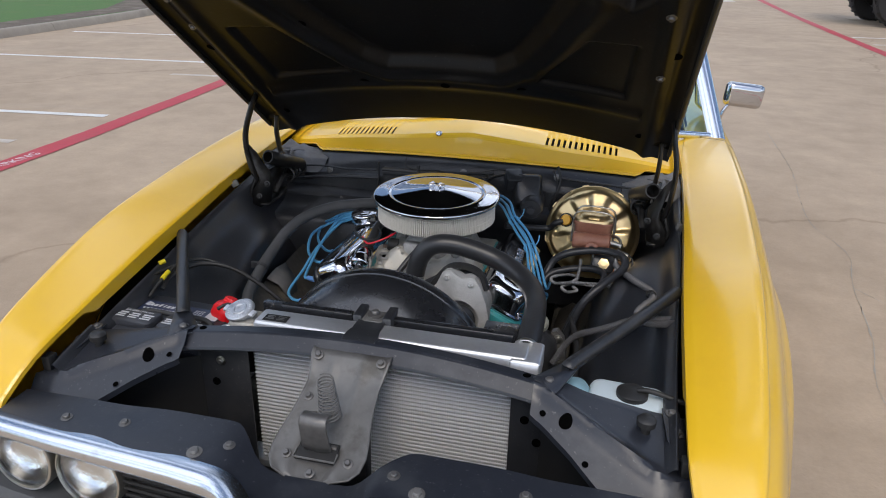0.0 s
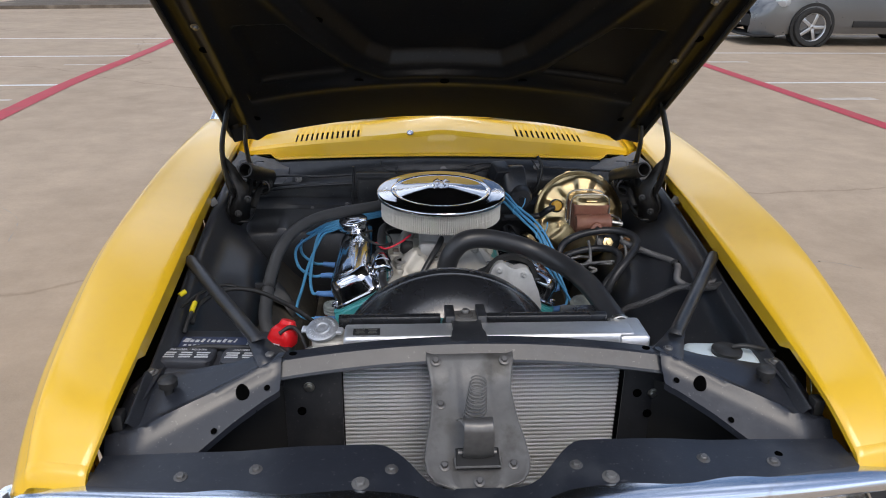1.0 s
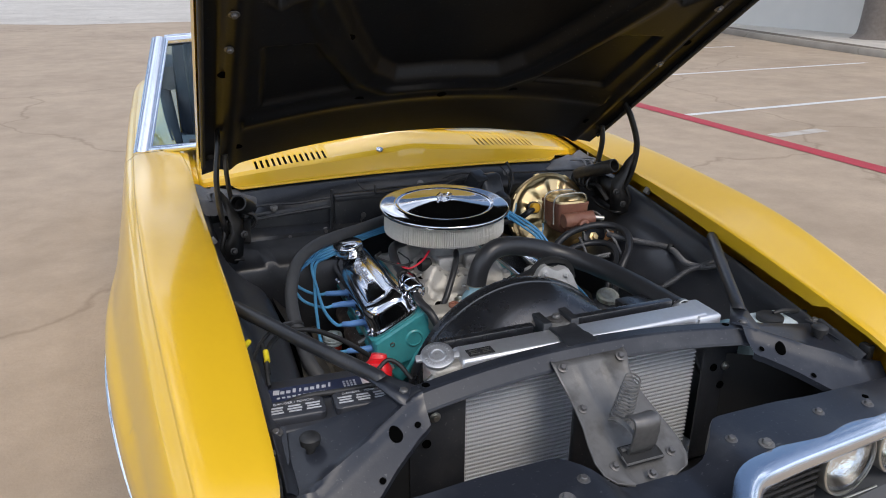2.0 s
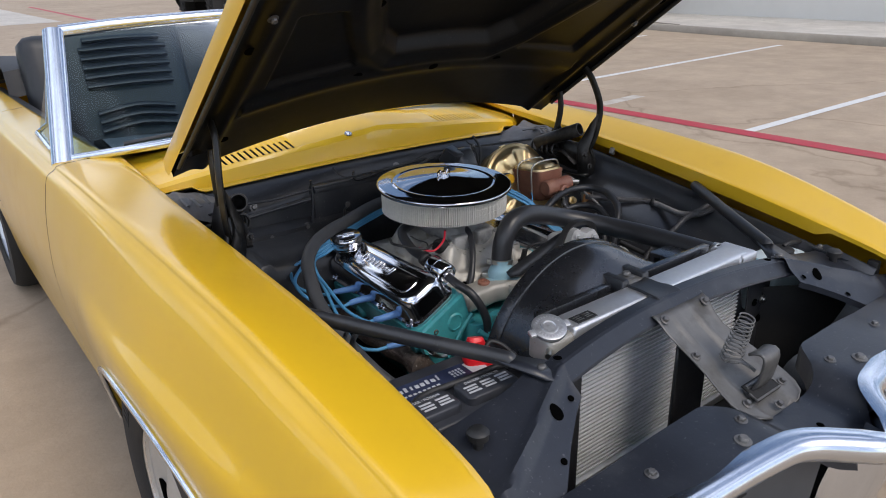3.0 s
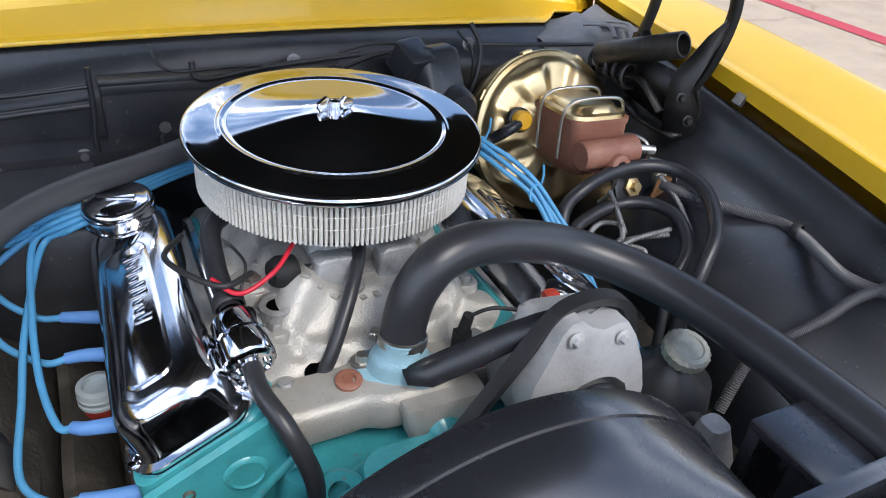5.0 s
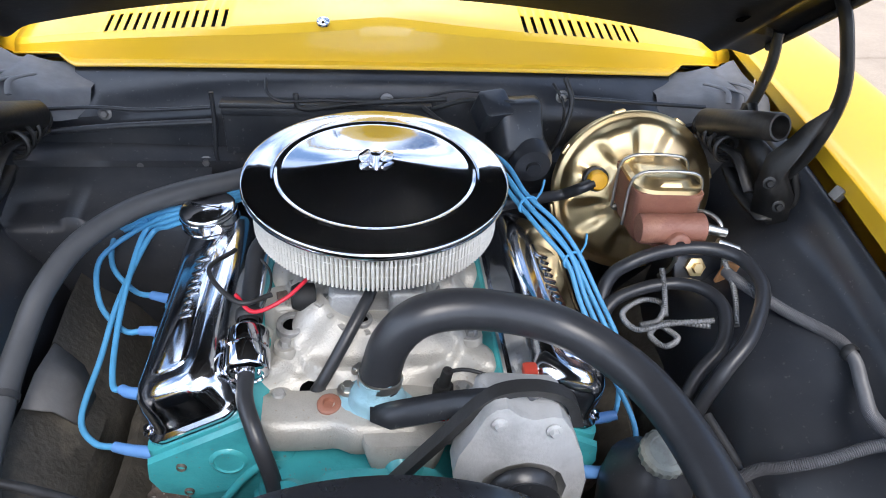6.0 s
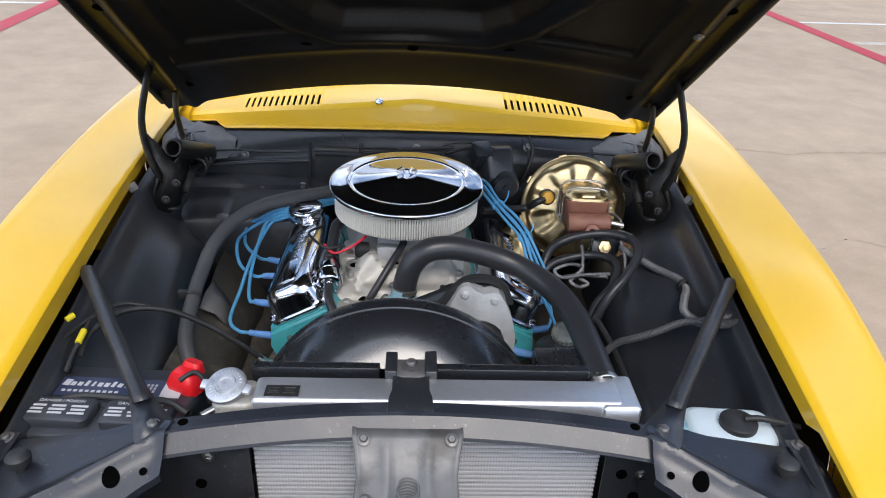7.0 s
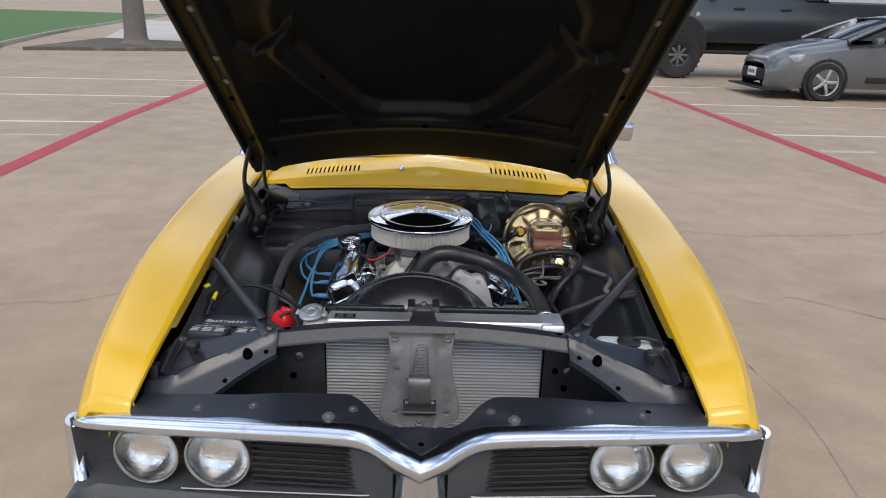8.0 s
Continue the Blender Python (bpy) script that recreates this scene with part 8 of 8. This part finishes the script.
# washer bottle
WB = thing("washer_bottle", (0.537, 0.085, 0.60), "translucent white washer bottle with a black cap", "bottle")
bm = B()
stack(bm, pose(0.537, 0.084, 0, 0, 0, -4), [(0.140, 0.082, 0.02, 0.60), (0.150, 0.090, 0.02, 0.64), (0.150, 0.092, 0.02, 0.735), (0.140, 0.084, 0.02, 0.746), (0.125, 0.070, 0.02, 0.749)])
part("bottle", bm, WHITEPLASTIC, WB)
bm = B()
lathe(bm, [(0.030, 0.747), (0.031, 0.750), (0.031, 0.758), (0.027, 0.761), (0.0, 0.762)], (0.547, 0.080, 0), (0, 0, 1), 28)
part("cap", bm, RUBBER, WB)
bm = B()
tube(bm, [(0.556, 0.080, 0.763), (0.575, 0.076, 0.768), (0.60, 0.072, 0.766), (0.645, 0.068, 0.757)], 0.0055, 10, 5)
part("hose", bm, RUBBER, WB)
bm = B()
stack(bm, pose(0.425, 0.085, 0.70, 0, 20, 0), [(0.05, 0.06, 0.02, 0), (0.05, 0.06, 0.02, 0.05), (0.03, 0.04, 0.015, 0.06)])
part("filler_neck", bm, PALEBLUE, WB)

# wiper motor
WM = thing("wiper_motor", (0.215, 1.0, 0.80), "black wiper motor with wires on the firewall", "wiper motor")
bm = B()
stack(bm, pose(0.215, 0.955, 0.865, 62, 0, 12), [(0.085, 0.10, 0.012, -0.035), (0.09, 0.105, 0.012, 0.0), (0.07, 0.085, 0.012, 0.030), (0.06, 0.07, 0.012, 0.034)])
part("gearbox", bm, BLACK, WM)
bm = B()
lathe(bm, [(0.036, 0), (0.036, 0.07), (0.030, 0.082), (0.012, 0.085), (0.012, 0.092)], (0.232, 0.975, 0.835), (0.05, -0.9, -0.1), 24)
part("motor", bm, BLACK, WM)
bm = B()
stack(bm, pose(0.17, 0.955, 0.895, 30, 0, 20), [(0.05, 0.05, 0.008, -0.02), (0.05, 0.05, 0.008, 0.025), (0.04, 0.04, 0.008, 0.028)])
part("park_switch", bm, BLACK, WM)
for p in ([(0.30, 1.005, 0.935), (0.312, 0.985, 0.90), (0.300, 0.97, 0.85), (0.285, 0.98, 0.80)], [(0.08, 1.005, 0.875), (0.13, 0.985, 0.90), (0.18, 0.95, 0.915), (0.22, 0.95, 0.91)], [(-0.15, 1.005, 0.90), (-0.14, 1.0, 0.875), (-0.05, 1.0, 0.885), (0.10, 0.99, 0.90)], [(0.06, 1.0, 0.88), (0.10, 0.97, 0.86), (0.14, 0.95, 0.84)]):
    bm = B()
    tube(bm, p, 0.0045, 8, 6)
    part("wire", bm, RUBBER, WM)

# plug wires
LEFT_LEADS = (
    [(-0.3, 0.742, 0.672), (-0.344, 0.762, 0.668), (-0.396, 0.785, 0.664), (-0.438, 0.83, 0.68), (-0.436, 0.868, 0.715)],
    [(-0.3, 0.672, 0.67), (-0.346, 0.69, 0.666), (-0.392, 0.7, 0.66), (-0.438, 0.752, 0.668), (-0.45, 0.82, 0.7)],
    [(-0.3, 0.56, 0.668), (-0.353, 0.575, 0.662), (-0.38, 0.595, 0.656), (-0.394, 0.665, 0.664), (-0.395, 0.75, 0.695)],
    [(-0.29, 0.505, 0.618), (-0.345, 0.518, 0.614), (-0.398, 0.536, 0.61), (-0.424, 0.575, 0.616), (-0.416, 0.66, 0.645), (-0.404, 0.738, 0.685)])
for k, pts in enumerate(LEFT_LEADS):
    a, b = Vector(pts[0]), Vector(pts[1])
    pts = pts + [(-0.404 + 0.009 * k, 0.862 - 0.004 * k, 0.736 - 0.004 * k), (-0.362 + 0.007 * k, 0.856 - 0.004 * k, 0.762 - 0.005 * k), (-0.316 + 0.005 * k, 0.858 - 0.004 * k, 0.774 - 0.004 * k), (-0.27, 0.876 - 0.004 * k, 0.780 - 0.004 * k), (-0.20, 0.915, 0.785 - 0.006 * k), (-0.12, 0.945, 0.790 - 0.006 * k), (-0.06, 0.955, 0.785)]
    W = thing("spark_plug_wire", b, "bright blue silicone spark plug wire with boot", "wire", "spark plug wires")
    bm = B()
    c = b.lerp(Vector(pts[2]), 0.45)
    tube(bm, [a, a.lerp(b, 0.5), b, c], lambda u: 0.0098 - 0.0028 * u, 12, 5)
    part("boot", bm, BLUEBOOT, W)
    wire_run("lead", [b.lerp(c, 0.8)] + [Vector(p) for p in pts[2:]], 0.0044, BLUEWIRE, W)
for p, rx, rz in (((-0.396, 0.862, 0.735), 0.9, 0.7),):
    T = thing("cable_tie", p, "blue cable tie round the plug wires", "cable tie", "cable ties")
    bm = B()
    mt = Matrix.Translation(p) @ Matrix.Rotation(rz, 4, "Z") @ Matrix.Rotation(rx, 4, "X")
    tube(bm, [mt @ Vector((0.022 * math.cos(a), 0, 0.013 * math.sin(a))) for a in spaced(0, 2 * math.pi, 17)], 0.0024, 6, 2)
    box(bm, mt @ Vector((0.022, 0, 0.006)), (0.007, 0.008, 0.007), 0.001, mt.to_3x3().to_4x4())
    part("tie", bm, BLUEWIRE, T)
    bm = B()
    tube(bm, [(p[0] + 0.018, p[1] - 0.004, p[2] + 0.010), (p[0] + 0.020, p[1] - 0.016, p[2] + 0.026)], 0.0022, 6, 3)
    part("tie_tail", bm, BLUEWIRE, T)
RIGHT_ENDS = ((0.262, 0.45, 0.618), (0.275, 0.53, 0.63), (0.28, 0.64, 0.635), (0.28, 0.74, 0.64))
for i, end in enumerate(RIGHT_ENDS):
    k = i - 1.5
    end = Vector(end)
    W = thing("spark_plug_wire", (0.26, 0.66, 0.70), "bright blue silicone spark plug wire beside the booster", "wire", "spark plug wires")
    wire_run("lead", [(0.06, 0.945, 0.80), (0.12, 0.905 + 0.007 * k, 0.846 + 0.005 * k), (0.166 + 0.006 * k, 0.838 + 0.008 * k, 0.852 + 0.010 * (i % 2)), (0.197 + 0.004 * k, 0.776 + 0.005 * k, 0.832 + 0.010 * (i % 2)), (0.232 + 0.008 * k, 0.733 + 0.006 * k, 0.812 + 0.006 * (i % 2)), (0.262 + 0.006 * k, 0.696 + 0.006 * k, 0.784 + 0.008 * (i % 2)), (0.283 + 0.010 * k, 0.655 + 0.008 * k, 0.746), (0.308 + 0.010 * k, 0.60 + 0.014 * k, 0.700), (0.322, end.y + 0.04, 0.65), end + Vector((0.03, 0, 0)), end], 0.0037, BLUEWIRE, W)
    bm = B()
    tube(bm, [end + Vector((0.035, 0.0, 0.006)), end, end + Vector((-0.05, 0.0, 0.012))], lambda u: 0.0072 + 0.0026 * u, 12, 5)
    part("boot", bm, BLUEBOOT, W)
for p, r in (((0.204, 0.770, 0.832), 0.5), ((0.262, 0.695, 0.784), 0.8)):
    T = thing("cable_tie", p, "blue cable tie round the plug wires", "cable tie", "cable ties")
    bm = B()
    mt = Matrix.Translation(p) @ Matrix.Rotation(0.55, 4, "Z") @ Matrix.Rotation(-0.5 * r, 4, "X")
    tube(bm, [mt @ Vector((0.017 * math.cos(a), 0, 0.011 * math.sin(a))) for a in spaced(0, 2 * math.pi, 17)], 0.0022, 6, 2)
    tube(bm, [mt @ Vector((0.017, 0, 0.004)), mt @ Vector((0.026, -0.004, 0.016)), mt @ Vector((0.030, -0.006, 0.032))], 0.0018, 6, 3)
    part("tie", bm, BLUEWIRE, T)

# hoses and cables
def run(name, label, category, pts, r, material, extra=None, **kw):
    t = thing(name, pts[0], label, category)
    wire_run("run", pts, r, material, t, **kw)
    return t


HEATER = run("heater_hose", "thick black heater hose looping past the inner fender", "hose", [(0.0, 0.985, 0.80), (-0.12, 0.950, 0.805), (-0.238, 0.898, 0.800), (-0.317, 0.859, 0.800), (-0.389, 0.811, 0.795), (-0.444, 0.748, 0.780), (-0.473, 0.679, 0.755), (-0.486, 0.624, 0.725), (-0.490, 0.540, 0.692), (-0.482, 0.436, 0.650), (-0.445, 0.372, 0.60), (-0.39, 0.345, 0.55), (-0.30, 0.34, 0.51), (-0.2, 0.36, 0.50)], 0.0165, HEATERHOSE)
bm = B()
lathe(bm, [(0.0175, -0.005), (0.019, -0.004), (0.019, 0.004), (0.0175, 0.005)], (-0.490, 0.545, 0.694), (-0.02, -0.9, -0.38), 20, False)
box(bm, (-0.508, 0.545, 0.70), (0.03, 0.012, 0.02), 0.003)
part("hose_bracket", bm, BLACK, HEATER)
PCV = thing("pcv_valve", (-0.19, 0.52, 0.72), "chrome crankcase valve with black hoses", "valve")
d = Vector((0.05, -0.95, -0.24)).normalized()
bm = B()
c0 = Vector((-0.189, 0.588, 0.757))
lathe(bm, [(0.012, -0.012), (0.016, 0.0), (0.0245, 0.002), (0.027, 0.006), (0.027, 0.028), (0.0245, 0.030), (0.0245, 0.033), (0.0295, 0.035), (0.0295, 0.060), (0.027, 0.064), (0.022, 0.066), (0.020, 0.063), (0.010, 0.063), (0.009, 0.074)], c0, d, 32)
part("body", bm, CHROME, PCV)
m = axis_matrix(c0, d)
for k in range(5):
    bm = B()
    lathe(bm, [(0.0026, 0), (0.0026, 0.004), (0.0, 0.005)], m @ Vector((0.0155 * math.cos(k * 1.257), 0.0155 * math.sin(k * 1.257), 0.062)), d, 8)
    part("rivet", bm, CHROME, PCV)
wire_run("lower_hose", [c0 + d * 0.066, c0 + d * 0.10, (-0.168, 0.452, 0.712), (-0.150, 0.425, 0.66), (-0.148, 0.415, 0.60), (-0.155, 0.40, 0.55)], 0.0105, HOSE, PCV)
wire_run("upper_hose", [c0 - d * 0.004, c0 - d * 0.035, (-0.192, 0.668, 0.775), (-0.182, 0.72, 0.80), (-0.12, 0.76, 0.80)], 0.0125, HOSE, PCV)
bm = B()
lathe(bm, [(0.016, -0.008), (0.018, -0.006), (0.018, 0.006), (0.016, 0.008)], c0 - d * 0.022, d, 20, False)
part("elbow_collar", bm, RUBBER, PCV)
wire_run("spring_clip", [c0 - d * 0.03 + Vector((0.016, 0, 0.006)), c0 - d * 0.05 + Vector((0.028, 0, 0.020)), c0 - d * 0.085 + Vector((0.026, 0, 0.012)), c0 - d * 0.10 + Vector((0.014, 0, 0.018))], 0.0018, RUBBER, PCV)
run("vacuum_hose", "black rubber vacuum hose on the intake manifold", "hose", [(-0.022, 0.665, 0.795), (-0.030, 0.630, 0.787), (-0.056, 0.585, 0.760), (-0.088, 0.550, 0.715), (-0.104, 0.540, 0.690)], 0.0085, HOSE)
run("brake_hose", "black rubber hose loop beside the brake cylinder", "hose", [(0.30, 0.640, 0.66), (0.322, 0.697, 0.735), (0.358, 0.706, 0.770), (0.42, 0.716, 0.785), (0.478, 0.711, 0.790), (0.517, 0.682, 0.790), (0.520, 0.621, 0.785), (0.475, 0.547, 0.770), (0.434, 0.515, 0.735), (0.407, 0.50, 0.680), (0.38, 0.48, 0.60)], 0.0105, HOSE)
run("fuel_hose", "black rubber hose loop beside the brake cylinder", "hose", [(0.29, 0.61, 0.65), (0.318, 0.664, 0.715), (0.368, 0.684, 0.735), (0.428, 0.685, 0.745), (0.464, 0.660, 0.750), (0.473, 0.616, 0.748), (0.453, 0.566, 0.730), (0.413, 0.540, 0.690), (0.38, 0.50, 0.61)], 0.0098, HOSE)
COIL = thing("brake_line", (0.45, 0.60, 0.70), "coiled bright braided brake lines", "brake line")
for pts in ([(0.458, 0.612, 0.735), (0.396, 0.613, 0.730), (0.345, 0.608, 0.725), (0.334, 0.643, 0.725), (0.374, 0.672, 0.725), (0.402, 0.661, 0.725), (0.385, 0.630, 0.722), (0.355, 0.622, 0.72)], [(0.452, 0.606, 0.730), (0.395, 0.624, 0.722), (0.365, 0.605, 0.718), (0.380, 0.583, 0.715), (0.405, 0.600, 0.714), (0.392, 0.628, 0.712)], [(0.50, 0.70, 0.775), (0.50, 0.65, 0.755), (0.487, 0.60, 0.735)], [(0.405, 0.700, 0.762), (0.405, 0.675, 0.742), (0.40, 0.64, 0.72)]):
    wire_run("line", smooth_path(pts, 9), 0.0046, BRAIDED, COIL, ribs=0.28, rib_pitch=1, n=3)
LOOM = thing("wiring_loom", (0.56, 0.45, 0.70), "grey ribbed wiring conduit along the inner fender", "conduit")
for pts in ([(0.500, 0.690, 0.764), (0.508, 0.665, 0.765), (0.546, 0.592, 0.768), (0.590, 0.541, 0.766), (0.594, 0.499, 0.766), (0.572, 0.445, 0.770), (0.556, 0.395, 0.772), (0.572, 0.350, 0.775), (0.605, 0.330, 0.785), (0.635, 0.322, 0.795)],):
    wire_run("conduit", smooth_path(pts, 8), 0.0088, CONDUIT, LOOM, ribs=0.10, rib_pitch=1)
wire_run("conduit", smooth_path([(0.37, 0.37, 0.62), (0.400, 0.380, 0.675), (0.426, 0.382, 0.702), (0.451, 0.373, 0.718), (0.493, 0.364, 0.742), (0.536, 0.361, 0.766), (0.58, 0.352, 0.780), (0.635, 0.345, 0.795)], 10), 0.0078, CONDUIT, LOOM, ribs=0.16, rib_pitch=2)
wire_run("black_cable", [(0.40, 0.47, 0.70), (0.42, 0.40, 0.68), (0.43, 0.30, 0.66), (0.425, 0.20, 0.63), (0.41, 0.12, 0.60)], 0.007, RUBBER, LOOM)
bm = B()
lathe(bm, [(0.0105, -0.006), (0.012, -0.004), (0.012, 0.004), (0.0105, 0.006)], (0.589, 0.505, 0.772), (0.2, -0.9, 0), 16, False)
part("tape", bm, RUBBER, LOOM)
CABLE = thing("battery_cable", (-0.45, 0.38, 0.72), "black battery cable reaching the engine block", "cable")
wire_run("cable", [(-0.60, 0.235, 0.755), (-0.595, 0.285, 0.775), (-0.555, 0.345, 0.783), (-0.49, 0.375, 0.768), (-0.42, 0.39, 0.725), (-0.36, 0.40, 0.672), (-0.318, 0.408, 0.628)], 0.0058, RUBBER, CABLE)
bm = B()
tube(bm, [(-0.326, 0.408, 0.634), (-0.305, 0.412, 0.615), (-0.285, 0.415, 0.610)], 0.011, 10, 4, flat=0.5)
part("lug", bm, STEEL, CABLE)
WIRES = thing("wire_bundle", (-0.62, 0.30, 0.76), "thin black wires with yellow connectors by the fender", "wire")
wire_run("wire", [(-0.50, 0.375, 0.77), (-0.56, 0.36, 0.79), (-0.60, 0.31, 0.79), (-0.63, 0.24, 0.785)], 0.004, RUBBER, WIRES)
wire_run("wire", [(-0.60, 0.30, 0.79), (-0.598, 0.26, 0.785), (-0.603, 0.22, 0.77), (-0.605, 0.19, 0.755)], 0.0045, RUBBER, WIRES)
for p, q in (((-0.598, 0.268, 0.790), (-0.599, 0.240, 0.782)), ((-0.636, 0.285, 0.80), (-0.626, 0.298, 0.803))):
    bm = B()
    rod(bm, p, q, 0.006, 0.006, 10)
    part("yellow_connector", bm, YELLOWPLASTIC, WIRES)
# small odds on the firewall
bm = B()
tube(bm, [(-0.20, 0.985, 0.76), (-0.205, 0.975, 0.80), (-0.20, 0.965, 0.815)], 0.003, 8, 5)
lathe(bm, [(0.008, -0.002), (0.008, 0.002)], (-0.20, 0.962, 0.822), (0, -1, 0), 14)
dip = thing("dipstick", (-0.20, 0.985, 0.76), "thin dipstick handle in front of the firewall", "dipstick")
part("handle", bm, BOLT, dip)

# dusty suspension shelf and tower beside the engine
for s in (-1, 1):
    bm = B()
    rows = []
    for y in spaced(0.34, 0.90, 20):
        w = math.exp(-((y - 0.60) / 0.16) ** 4)
        rows.append([(s * (0.505 - 0.01 * w), y, 0.640), (s * (0.475 - 0.02 * w), y, 0.600), (s * (0.435 - 0.02 * w), y, 0.560), (s * 0.41, y, 0.50), (s * 0.40, y, 0.42)])
    grid(bm, rows)
    shelf = part("suspension_shelf", bm, BLANKET, CAR, "grimy suspension shelf below the inner fender", 40)
    # added pale plate: its colour imitates sunlit ground through the wheelhouse opening
    bm = B()
    grid(bm, [[(s * 0.485, 0.56, 0.655), (s * 0.455, 0.575, 0.63), (s * 0.435, 0.59, 0.58)], [(s * 0.487, 0.62, 0.660), (s * 0.458, 0.635, 0.632), (s * 0.432, 0.65, 0.575)], [(s * 0.488, 0.69, 0.648), (s * 0.47, 0.69, 0.622), (s * 0.44, 0.69, 0.57)]])
    part("sunlit_gap_plate", bm, DUSTY, shelf, "pale grey plate standing in for sunlit ground through the wheelhouse", 40, thick=0.004)
    bm = B()
    grid(bm, [[(s * x, y, z + 0.010 * math.sin(30 * y)) for x, z in ((0.40, 0.50), (0.385, 0.505), (0.345, 0.47), (0.335, 0.42))] for y in spaced(0.20, 0.95, 14)])
    part("frame_rail", bm, BLANKET, shelf, "grimy brown frame rail", 40)

# small ribbed canister below the plug wires
CAN = thing("canister", (-0.349, 0.80, 0.47), "small ribbed white canister with a red base", "canister")
bm = B()
lathe(bm, [(0.022, 0.47), (0.026, 0.474), (0.026, 0.488), (0.022, 0.490)], (-0.349, 0.80, 0), (0, 0, 1), 24)
part("base", bm, REDDULL, CAN, "dull red base")
bm = B()
lathe(bm, [(0.024, 0.490), (0.029, 0.493), (0.029, 0.498), (0.026, 0.500), (0.029, 0.503), (0.029, 0.508), (0.026, 0.510), (0.029, 0.513), (0.028, 0.520), (0.020, 0.522), (0.019, 0.514), (0.0, 0.513)], (-0.349, 0.80, 0), (0, 0, 1), 24)
part("cup", bm, WHITEPLASTIC, CAN)
